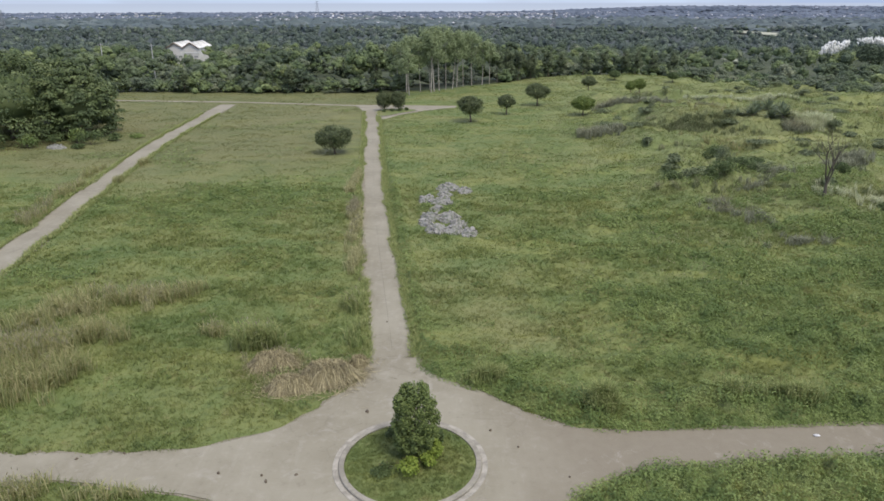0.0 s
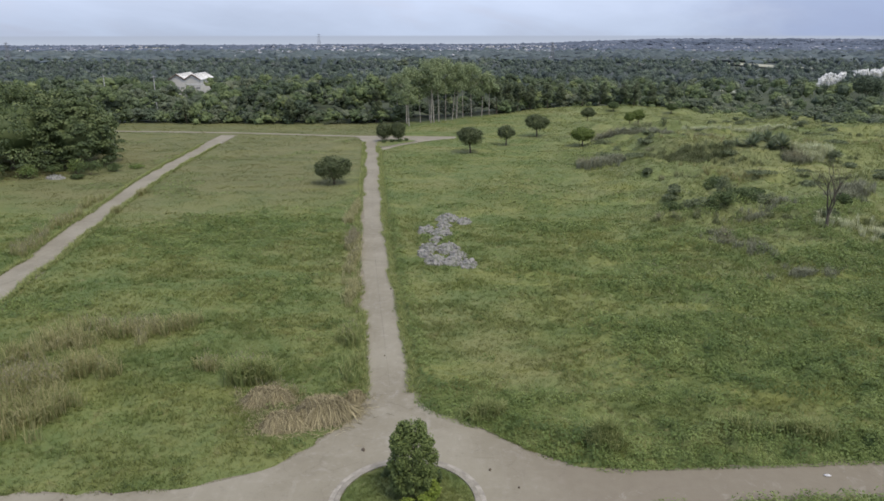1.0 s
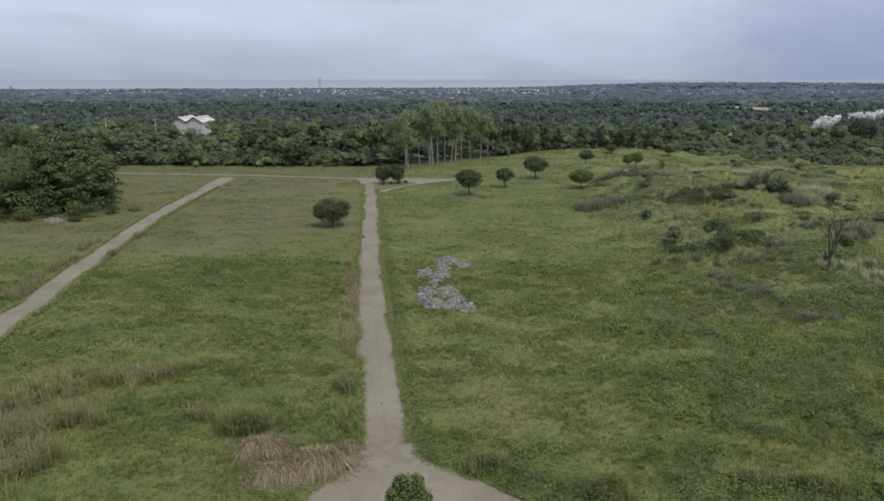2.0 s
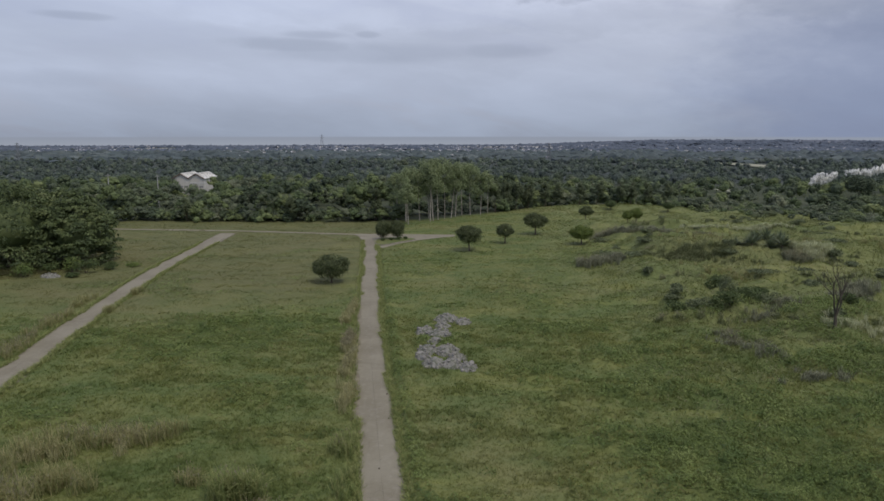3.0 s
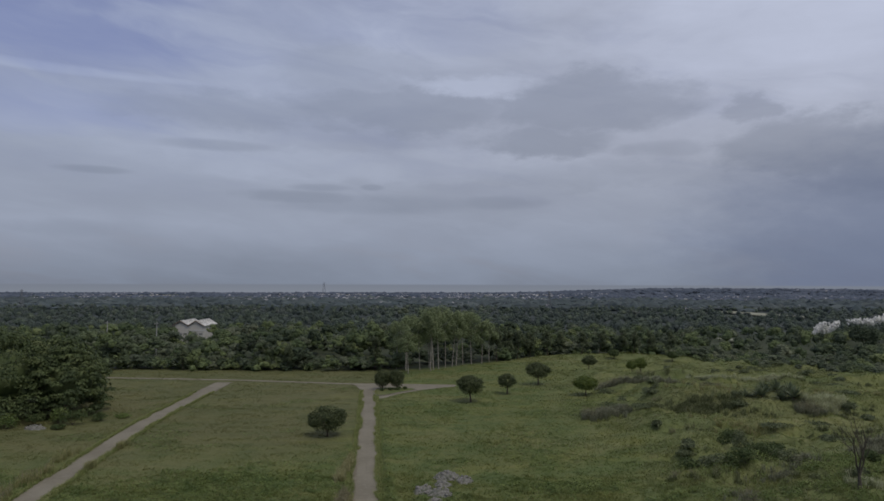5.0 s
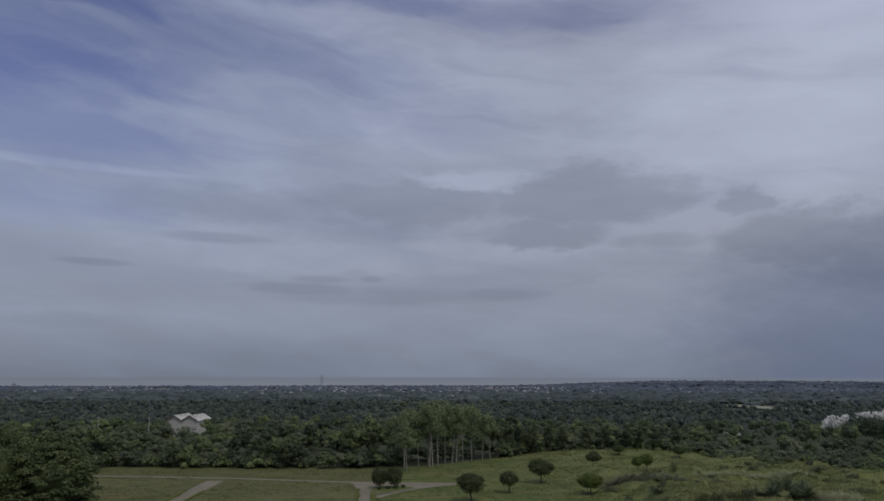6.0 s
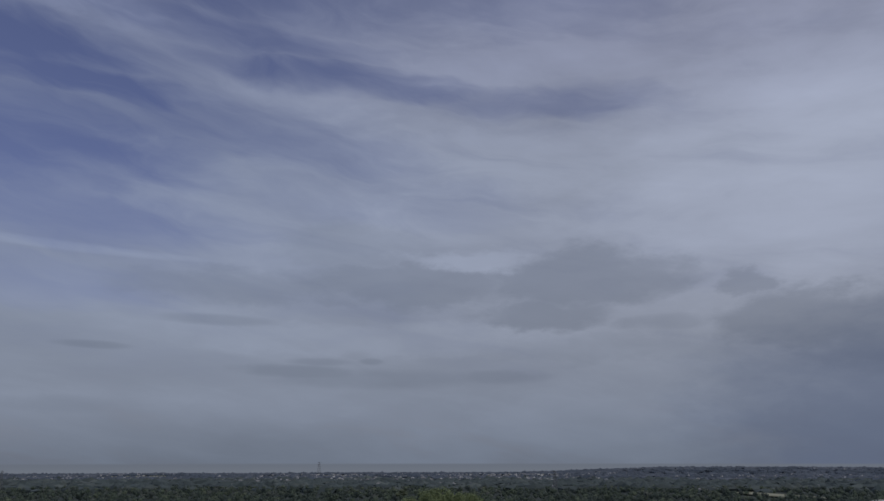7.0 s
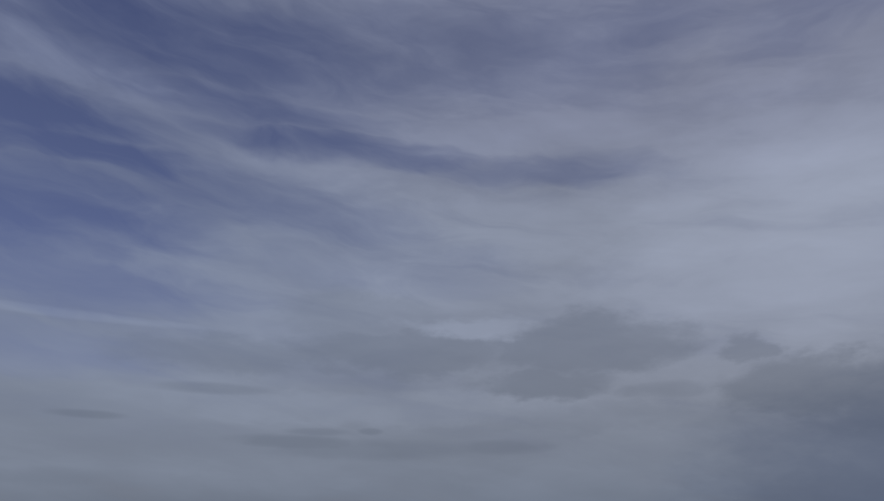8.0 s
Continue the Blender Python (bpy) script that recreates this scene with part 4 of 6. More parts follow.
def shrub(name, place, tall, wide, leaf, label, count=700, size=0.28, seed=0, group="", category="shrub"):
    rng = np.random.default_rng(seed)
    ob = thing(name, place, label, category, group)
    blobs = []
    for i in range(7):
        a, q = rng.random() * 2 * math.pi, rng.random() * 0.6
        b = rng.uniform(0.3, 0.5)
        blobs.append((math.cos(a) * q * wide / 2, math.sin(a) * q * wide / 2, tall * rng.uniform(0.3, 0.62), wide * b / 1.6, wide * b / 1.6, tall * b * 0.8))
    stems = [tube([(0, 0, -0.05), (math.cos(a) * wide * 0.1, math.sin(a) * wide * 0.1, tall * 0.3), (math.cos(a) * wide * 0.25, math.sin(a) * wide * 0.25, tall * 0.7)],
                  [0.05, 0.035, 0.012], 5) for a in np.arange(5) * 1.26]
    part("stem", join(*stems), M_BARK, ob)
    part("foliage", leaf_cloud(rng, blobs, count, size, 0.6, 0.6), leaf, ob)
    return ob


def blades(rng, x, y, z, tall, lean, width, bend=0.5):
    """Curved three-point blades at the given feet."""
    n = len(x)
    a = rng.random(n) * 2 * math.pi
    out = np.stack([np.cos(a), np.sin(a), np.zeros(n)], 1)
    side = np.stack([-np.sin(a), np.cos(a), np.zeros(n)], 1) * (np.asarray(width) / 2)[:, None]
    foot = np.stack([x, y, z], 1)
    tall, lean = np.asarray(tall), np.asarray(lean)
    mid = foot + out * (lean * tall * 0.35)[:, None] + np.array([0, 0, 1]) * (tall * 0.62)[:, None]
    tip = foot + out * (lean * tall)[:, None] + np.array([0, 0, 1]) * (tall * (1 - bend * np.clip(lean, 0, 1.2) * 0.5))[:, None]
    p = np.stack([foot - side, foot + side, mid + side * 0.8, mid - side * 0.8, tip], 1).reshape(-1, 3)
    k = np.arange(n) * 5
    return p, [np.stack([k, k + 1, k + 2, k + 3], 1), np.stack([k + 3, k + 2, k + 4], 1)]


def tufts(rng, x, y, tall, spread, per, width):
    """Simple tufts of flat triangular blades, several at each foot."""
    n = len(x)
    x, y, tall, spread, width = (np.repeat(np.broadcast_to(np.asarray(v, dtype=float), n), per) for v in (x, y, tall, spread, width))
    m = n * per
    a = rng.random(m) * 2 * math.pi
    r = np.sqrt(rng.random(m)) * spread
    fx, fy = x + np.cos(a) * r, y + np.sin(a) * r
    fz = height(fx, fy) - 0.03
    b = rng.random(m) * 2 * math.pi
    t = tall * (0.55 + 0.75 * rng.random(m))
    lean = 0.5 + 1.1 * rng.random(m)
    side = np.stack([-np.sin(b), np.cos(b), np.zeros(m)], 1) * (width * (0.6 + 0.8 * rng.random(m)) / 2)[:, None]
    foot = np.stack([fx, fy, fz], 1)
    tip = foot + np.stack([np.cos(b) * lean * t, np.sin(b) * lean * t, t], 1)
    p = np.stack([foot - side, foot + side, tip], 1).reshape(-1, 3)
    k = np.arange(m) * 3
    return p, [np.stack([k, k + 1, k + 2], 1)]


def in_field(x, y, spare=0.3):
    ok = (y < wood_edge(x) + 4) & (np.abs(x) < (y + 10) * 0.70 + 6) & ~on_road(x, y, spare)
    return ok & (np.hypot(x - ISLAND_X, y - ISLAND_Y) > ISLAND_R + 0.1)


def scatter(rng, x0, x1, y0, y1, per_m2):
    n = int((x1 - x0) * (y1 - y0) * per_m2)
    return rng.uniform(x0, x1, n), rng.uniform(y0, y1, n)


# traffic island
def build_island():
    cx, cy = ISLAND_X, ISLAND_Y
    ring = thing("traffic_island", (cx, cy, 0.0), "round traffic island with a pale concrete kerb, gutter and grass", "traffic island")
    a = np.linspace(0, 2 * math.pi, 97)[:-1]

    def lathe(profile):
        r, z = np.array(profile).T
        p = np.stack([np.outer(r, np.cos(a)), np.outer(r, np.sin(a)), np.repeat(z[:, None], len(a), 1)], -1).reshape(-1, 3)
        n, k = len(a), np.arange(len(a))
        f = [np.stack([i * n + k, i * n + (k + 1) % n, (i + 1) * n + (k + 1) % n, (i + 1) * n + k], 1) for i in range(len(r) - 1)]
        return p, [np.concatenate(f)]
    part("gutter", lathe([(ISLAND_R + 0.04, 0.05), (ISLAND_R, 0.135), (5.60, 0.112), (5.57, 0.0)]), M_GUTTER, ring, "pale concrete gutter ring")
    part("soil", lathe([(5.14, 0.15), (5.0, 0.22), (4.0, 0.30), (2.0, 0.42), (0.02, 0.48)]), M_GROUND, ring, "grassy mounded soil")
    # kerb stones round the ring
    stones, gap = 36, 0.0009
    step = 2 * math.pi / stones
    for i in range(stones):
        t = np.linspace(i * step + gap, (i + 1) * step - gap, 4)
        prof = [(5.12, 0.0), (5.12, 0.26), (5.15, 0.29), (5.50, 0.29), (5.56, 0.24), (5.57, 0.0)]
        if i == 0:
            p = np.concatenate([np.stack([r * np.cos(t), r * np.sin(t), np.full(4, z)], 1) for r, z in prof])
            f = [(j * 4 + k, (j + 1) * 4 + k, (j + 1) * 4 + k + 1, j * 4 + k + 1) for j in range(5) for k in range(3)]
            caps = [(20, 16, 12, 8, 4, 0), (3, 7, 11, 15, 19, 23)]
            data = build_mesh("kerb_stone", (p, [f, caps]), M_KERB)
        ob = part("kerb_stone", data, M_KERB, ring)
        ob.rotation_euler[2] = i * step
    rng = np.random.default_rng(4)
    n = 2600
    q, b = np.sqrt(rng.random(n)) * 5.05, rng.random(n) * 2 * math.pi
    x, y = cx + q * np.cos(b), cy + q * np.sin(b)
    g = tufts(rng, x, y, 0.20, 0.12, 6, 0.05)
    g[0][:, 2] += np.interp(np.hypot(g[0][:, 0] - cx, g[0][:, 1] - cy), (0, 2, 4, 5.1), (0.48, 0.42, 0.3, 0.18))
    solid("island_grass", g, M_BLADE, "short green grass on the traffic island", "grass", "stuff")
    # upright garden tree with a dense oval crown
    rng = np.random.default_rng(11)
    tree = thing("garden_tree", (cx + 0.45, cy + 0.8, 0.42), "upright dense dark green garden tree on the traffic island", "tree")
    blobs = [(0, 0, 3.3, 1.6, 1.6, 2.9)]
    for i in range(90):
        t = rng.random()
        z = 0.8 + 5.0 * t
        r = 1.62 * math.sqrt(max(0.02, 1 - ((z - 2.9) / 3.2) ** 2))
        b = rng.random() * 2 * math.pi
        s = rng.uniform(0.26, 0.44)
        blobs.append((math.cos(b) * r, math.sin(b) * r, z, s, s, s * 1.2))
    trunk_with_limbs(tree, limbs(rng, 5.6, 0.13, 1.0, 1.1, 7), M_BARK)
    part("crown", leaf_cloud(rng, blobs, 17000, 0.19, 0.6, 0.45, -0.9), M_ISLAND, tree)
    for i, (dx, dy, t, w) in enumerate(((0.2, -1.6, 1.5, 2.7), (1.95, -0.1, 2.1, 1.6), (1.5, -1.05, 1.3, 1.2))):
        shrub("yellow_shrub", (cx + dx, cy + dy, 0.42), t, w, M_LIME, "bright yellow-green garden shrub beneath the island tree", 900, 0.20, 20 + i, "garden shrubs on the island")
    shrub("dark_shrub", (cx - 1.75, cy + 3.3, 0.33), 0.85, 1.1, M_SHRUB, "small dark clipped garden shrub on the island", 500, 0.16, 31)
    shrub("dark_shrub", (cx - 1.9, cy - 1.2, 0.36), 0.5, 2.4, M_SHRUB, "low spreading dark green shrub in the island grass", 700, 0.16, 32)
    shrub("dark_shrub", (cx + 2.35, cy + 1.8, 0.36), 1.9, 0.9, M_SHRUB, "slim dark green shrub behind the island tree", 500, 0.18, 33)


build_island()


# trees of the pasture
def pasture_trees():
    g = "round trees in the pasture"
    for x, y, t, w, seed, leaf, lab in (
            (-25.3, 163.0, 6.9, 8.7, 1, M_MANGO, "broad round dark green mango tree alone in the pasture"),
            (8.5, 207.5, 7.7, 8.4, 2, M_MANGO, "round dark green mango tree with a bare trunk"),
            (20.2, 221.5, 6.5, 5.8, 3, M_MANGO, "small round dark mango tree with a slim trunk"),
            (32.4, 241.0, 7.6, 8.4, 4, M_MANGO, "broad dark mango tree with a clear trunk"),
            (43.2, 216.0, 6.0, 7.6, 5, M_YOUNG, "low bright green mango tree near the hummocks"),
            (55.0, 268.0, 5.3, 5.8, 6, M_MANGO, "small dark tree on the far rise"),
            (67.5, 255.0, 4.4, 4.2, 7, M_YOUNG, "thin yellowish young tree on the far rise"),
            (71.0, 256.0, 5.4, 4.6, 8, M_YOUNG, "young yellow-green tree on the far rise"),
            (77.5, 322.0, 4.4, 5.5, 9, M_SHRUB, "low bushy tree at the edge of the woods"),
            (100.5, 312.0, 4.6, 5.0, 10, M_SHRUB, "low bushy tree at the edge of the woods")):
        round_tree("mango_tree" if leaf is M_MANGO else "pasture_tree", (x, y, float(height(x, y))), t, w, leaf, lab, g, 0.26 if w < 8.6 else 0.1, 6500 if w > 6 else 3400, 0.38, seed)
    # two clipped trees on the far traffic island
    for dx, seed in ((-2.3, 21), (2.4, 22)):
        round_tree("island_tree", (-16.6 + dx, 230.0, 0.1), 6.6, 5.2, M_MANGO, "dark dense tree on the far kerbed island", "trees on the far island", 0.06, 4000, 0.38, seed)
    isl = smooth_outline(((-21.0, 230.5), (-20.6, 221.0), (-18.0, 217.5), (-13.0, 224.0), (-8.0, 230.0), (-12.0, 233.0), (-18.0, 233.5)), 5)
    far = thing("far_island", (0, 0, 0.08), "kerbed grass island where the roads meet", "traffic island")
    part("kerb", plate(isl, 0.22, 0.2), M_KERB, far, "pale concrete kerb")
    mid = isl.mean(axis=0)
    part("soil", plate(mid + (isl - mid) * 0.93, 0.28, 0.1), M_GROUND, far, "grassy soil")
    rng = np.random.default_rng(5)
    for i in range(4):
        shrub("low_shrub", (-18.5 + i * 2.4, 226.5 + i * 0.9 + rng.normal() * 0.4, 0.34), 1.0, 2.2, M_SHRUB, "low dark shrub on the far kerbed island", 260, 0.3, 40 + i, "shrubs on the far island")


pasture_trees()

for _i, (_x, _y, _t, _w) in enumerate(((-112.5, 183.0, 22.5, 34.0), (-97.0, 187.0, 18.5, 22.0), (-131.0, 192.0, 24.0, 30.0), (-108.0, 205.0, 20.0, 23.0), (-142.0, 212.0, 24.0, 27.0), (-124.0, 171.0, 16.0, 18.0))):
    spreading_tree((_x, _y, 0.0), _t, _w, 60 + _i, "huge dark green spreading tree with dense low crown")


# woods
def wood_templates(rng, n, count, size, full):
    """Crowns one metre in radius whose tops stand near z = 0: a leafy skin over lumpy heaps, with a solid heart."""
    out = []
    for i in range(n):
        blobs = [(0, 0, -0.8, 0.62, 0.62, 0.60)]
        for j in range(13):
            a, q = rng.random() * 2 * math.pi, math.sqrt(rng.random())
            z = -0.28 - 0.75 * q * q - 0.38 * rng.random()
            b = rng.uniform(0.20, 0.40)
            blobs.append((math.cos(a) * q * 0.72, math.sin(a) * q * 0.72, z, b, b, b * 0.8))
        skin = leaf_cloud(rng, blobs, count, size, 0.95, 0.22, -0.3, 1.9)[0].reshape(-1, 4, 3)[:, :3].reshape(-1, 3)
        hearts = [BALL_1[0] * b[3:] * 0.80 * (1 + 0.12 * rng.normal(size=(len(BALL_1[0]), 1))) + b[:3] for b in np.array(blobs)[(1 if full else 0):(None if full else 1)]]
        out.append(np.concatenate([skin] + [h[BALL_1[1]].reshape(-1, 3) for h in hearts]))
    return out


def open_ground(x, y):
    """Clearings and fields of the plain, kept free of trees: 1 where open."""
    return any(abs(x - cx) < w and abs(y - cy) < d for cx, cy, w, d in CLEARINGS)


CLEARINGS = ((470.0, 1060.0, 30.0, 140.0), (190.0, 470.0, 5.0, 16.0), (820.0, 2200.0, 90.0, 130.0), (-560.0, 3300.0, 300.0, 300.0), (330.0, 3300.0, 260.0, 260.0), (1000.0, 2900.0, 260.0, 200.0), (-1500.0, 3300.0, 300.0, 300.0), (-230.0, 2450.0, 200.0, 150.0))


def plant_woods():
    rng = np.random.default_rng(77)
    near = wood_templates(rng, 11, 420, 0.15, True)
    mid = wood_templates(rng, 7, 110, 0.24, False)
    sets, tones = [[], [], [], [], [], []], [[], [], [], [], [], []]

    def put(x, y, r, t, tone, templates):
        p = templates[rng.integers(len(templates))]
        a = rng.random() * 2 * math.pi
        c, s = math.cos(a), math.sin(a)
        q = np.stack([p[:, 0] * c - p[:, 1] * s, p[:, 0] * s + p[:, 1] * c, p[:, 2] * rng.uniform(0.75, 1.15)], 1) * r
        sets[tone].append(q + (x, y, float(height(x, y)) + t))
        tones[tone].append(np.full(len(q), rng.random()))
    # the first belt, its bushy edge and the slope behind
    n = 0
    while n < 1150:
        x, d = rng.uniform(-330, 330), rng.random() ** 1.3 * 150
        if n < 460:
            d = rng.random() * 14 - 1
        y = float(wood_edge(x)) + 2 + d
        if (-16 < x < 26 and d < 20 and (n < 460 or d < 9)) or abs(x) > (y + 10) * 0.68 + 12 or (abs(x / y + 0.351) < 0.030 and 424 < y < 475):
            continue
        tone = int(np.clip(value_noise(x, y, 30, 3) * 3.2 + rng.normal() * 0.9 - 0.6, 0, 2))
        r = rng.uniform(3.2, 6.6)
        t = rng.uniform(5.5, 14.5) if x < 40 else rng.uniform(5.0, 11.5)
        t = t * (0.65 + 0.7 * value_noise(x, y, 24, 8))
        if n < 460:
            r = rng.uniform(1.8, 3.8)
            t = r * rng.uniform(1.3, 1.9)
        elif -34 < x < 28 and 4 < d < 60:
            t *= 1.45
            tone = 1 if rng.random() < 0.6 else tone
        if abs(x / y + 0.351) < 0.024 and y < 426:
            t = min(t, 9.5 if y < 350 else 7.5)
        if x > 104 and d < 75:
            t *= 0.6
            r *= 0.75
        put(x, y, r, t, tone, near)
        n += 1
    # low growth behind the tall pale trunks
    for i in range(46):
        x = rng.uniform(-18, 27)
        y = float(wood_edge(x)) + rng.uniform(13, 26)
        r = rng.uniform(2.0, 3.6)
        put(x, y, r, r * rng.uniform(1.5, 2.2), int(rng.integers(2)) * 2, near)
    # low scrub that climbs from the rough ground to the woods on the right
    for i in range(900):
        x = rng.uniform(104, 250)
        d = rng.uniform(-16, 75)
        y = float(wood_edge(x)) + d
        if rng.random() > 0.25 + 0.75 * ramp01(d, -16, 8) or x > (y + 10) * 0.68:
            continue
        r = rng.uniform(1.4, 3.4)
        put(x, y, r, r * rng.uniform(0.8, 1.5), 1 + int(rng.random() < 0.6), near)
    # wooded country behind
    n = 0
    while n < 3500:
        y = 380 + 900 * rng.random() ** 0.85
        x = rng.uniform(-0.68, 0.68) * (y + 20)
        if y < wood_edge(x) + 110 or open_ground(x, y) or (abs(x / y + 0.354) < 0.036 and 424 < y < 478) or (abs(x / y - 0.43) < 0.035 and 900 < y < 1060):
            continue
        tone = int(np.clip(value_noise(x, y, 60, 4) * 3.0 + rng.normal() * 0.6 - 0.4, 0, 2))
        # beyond 520 m the haze-tinted leaf sets replace the clear ones
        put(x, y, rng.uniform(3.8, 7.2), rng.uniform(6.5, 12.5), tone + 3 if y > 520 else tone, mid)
        n += 1
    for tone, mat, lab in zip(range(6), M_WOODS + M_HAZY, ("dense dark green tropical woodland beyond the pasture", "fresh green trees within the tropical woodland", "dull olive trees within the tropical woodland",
                                                           "dark woodland on the slopes behind, haze tinted into its colour", "green woodland on the slopes behind, haze tinted into its colour", "dull woodland on the slopes behind, grey haze tinted into its colour")):
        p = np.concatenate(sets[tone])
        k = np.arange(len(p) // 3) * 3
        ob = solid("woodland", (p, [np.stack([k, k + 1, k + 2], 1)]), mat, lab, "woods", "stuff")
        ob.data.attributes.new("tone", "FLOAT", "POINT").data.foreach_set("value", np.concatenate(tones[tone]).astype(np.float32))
    # far woods to the coast: low lumpy crowns, distance haze put into their colour
    pts, faces, base = ([], []), ([], []), [0, 0]
    b_p, b_f = BALL_1
    for i in range(15000):
        y = 1150 + 3650 * rng.random() ** 0.75
        x = rng.uniform(-0.68, 0.68) * y
        if open_ground(x, y):
            continue
        r = rng.uniform(7, 13) * (1 + y / 4000)
        p = b_p * (1 + 0.28 * rng.normal(size=(len(b_p), 1))) * (r * rng.uniform(0.8, 1.3), r, rng.uniform(4.5, 9.0))
        # past roughly 2300 m the paler, bluer haze tint is used
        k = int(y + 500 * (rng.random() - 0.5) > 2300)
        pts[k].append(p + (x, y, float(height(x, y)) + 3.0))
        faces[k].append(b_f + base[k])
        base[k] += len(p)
    solid("far_woods", (np.concatenate(pts[0]), [np.concatenate(faces[0])]), M_FAR_HAZE, "dark woods on the plain, blue haze tinted into their colour", "woods", "stuff")
    solid("coast_woods", (np.concatenate(pts[1]), [np.concatenate(faces[1])]), M_COAST_HAZE, "woods reaching to the coast, blue-grey haze painted into their colour", "woods", "stuff")


plant_woods()


def edge_tree(place, tall, wide, seed, pale):
    """A tall thin tree at the edge of the woods: a bare trunk under a light, feathery crown."""
    rng = np.random.default_rng(seed)
    ob = thing("woodland_tree", place, "tall slender tree with a pale bare trunk and light crown" if pale else "slender dull green tree at the edge of the woods", "tree", "tall trees at the edge of the woods")
    bend = rng.normal(size=2) * 0.7
    low = tall * (rng.uniform(0.36, 0.55) if pale else rng.uniform(0.2, 0.4))
    thick = rng.uniform(0.15, 0.26) if pale else 0.18
    trunk = [tube([(0, 0, -0.3), (bend[0] * 0.35, bend[1] * 0.35, low * 0.6), (bend[0] * 0.6, bend[1] * 0.6, low), (bend[0], bend[1], tall * 0.88)], [thick, thick * 0.85, thick * 0.75, 0.06], 7)]
    for i in range(7):
        a, z = rng.random() * 6.28, rng.uniform(low * 0.9, tall * 0.75)
        trunk.append(tube([(bend[0] * 0.6, bend[1] * 0.6, z), (bend[0] + math.cos(a) * wide * 0.35, bend[1] + math.sin(a) * wide * 0.35, z + tall * 0.16)], [0.11, 0.03], 5))
    trunk_with_limbs(ob, trunk, M_PALE_BARK if pale else M_BARK)
    blobs = []
    for i in range(20):
        a, q, t = rng.random() * 6.28, math.sqrt(rng.random()), rng.random()
        b = wide * rng.uniform(0.15, 0.26)
        blobs.append((bend[0] + math.cos(a) * q * wide * 0.40 * (1.15 - 0.5 * t), bend[1] + math.sin(a) * q * wide * 0.40, low + (tall - low) * (0.08 + 0.80 * t), b, b, b * 1.15))
    part("crown", leaf_cloud(rng, blobs, 3000, 0.52, 0.7, 0.5, -0.6, 1.5), M_EDGE if pale else M_TALL, ob)


for _i, (_x, _y, _t) in enumerate(((-12.5, 270.0, 18.0), (-13.8, 277.0, 21.0), (-8.5, 281.0, 21.5), (-4.3, 279.0, 23.0), (-3.2, 281.5, 24.0), (-1.2, 284.5, 23.0), (-5.0, 288.0, 23.5), (1.5, 288.5, 24.5), (4.2, 291.0, 23.0), (6.0, 296.0, 22.0), (8.8, 298.0, 21.5),
                                   (12.5, 302.0, 22.0), (17.0, 304.5, 19.0), (20.5, 310.0, 18.0), (-18.0, 284.0, 19.0))):
    edge_tree((_x, _y, float(height(_x, _y))), _t, _t * 0.42, 950 + _i, True)
for _i, (_x, _d, _t) in enumerate(((24.0, 2.0, 15.0), (29.0, 3.0, 14.0), (34.0, 1.0, 13.0), (41.0, 2.0, 13.0), (50.0, 0.0, 12.0), (58.0, 1.0, 12.5), (66.0, 0.0, 11.0), (74.0, 1.0, 12.0), (83.0, 1.0, 12.0), (90.0, 0.0, 11.5), (97.0, 1.0, 12.0), (106.0, 0.0, 11.0), (-26.0, 3.0, 13.0), (-60.0, 1.0, 11.0), (-100.0, 1.0, 10.0))):
    edge_tree((_x, float(wood_edge(_x)) + _d, float(height(_x, wood_edge(_x) + _d))), _t, _t * 0.42, 980 + _i, False)
for _x, _y, _w, _d in CLEARINGS:
    _g = np.linspace(-1, 1, 15)
    _gx, _gy = np.meshgrid(_x + _g * _w * 0.9, _y + _g * _d * 0.9)
    _k = (np.arange(14)[:, None] * 15 + np.arange(14)).ravel()
    solid("field", (np.stack([_gx, _gy, height(_gx, _gy) + 2.0], -1).reshape(-1, 3), [np.stack([_k, _k + 1, _k + 16, _k + 15], 1)]), M_PALE_SOIL, "pale open field on the far plain", "field", "structure")


# grass and weeds of the pasture
def build_grass():
    rng = np.random.default_rng(101)
    geos = []
    for x0, x1, y0, y1, per, tall, wide, spread, each in ((-75, 75, 36, 80, 12, 0.22, 0.074, 0.22, 4), (-105, 105, 80, 130, 6.4, 0.26, 0.108, 0.30, 4),
                                                          (-155, 155, 130, 200, 3.4, 0.22, 0.15, 0.5, 3), (-230, 230, 200, 345, 1.5, 0.24, 0.22, 0.8, 3)):
        x, y = scatter(rng, x0, x1, y0, y1, per)
        ok = in_field(x, y, -0.15)
        x, y = x[ok], y[ok]
        lump = fractal(x, y * 1.7, 4.5, 3, 41)
        t = tall * (0.7 + 1.2 * ramp01(lump, 0.36, 0.74))
        t *= np.where((x < -18) & (y > 135), 0.6, np.where((x < 36) & (y > 165), 0.7, np.where(x > 36, 1.3, 1.0)))
        geos.append(tufts(rng, x, y, t, spread, each, wide))
    solid("pasture_grass", join(*geos), M_BLADE, "uneven green and straw coloured pasture grass", "grass", "stuff")


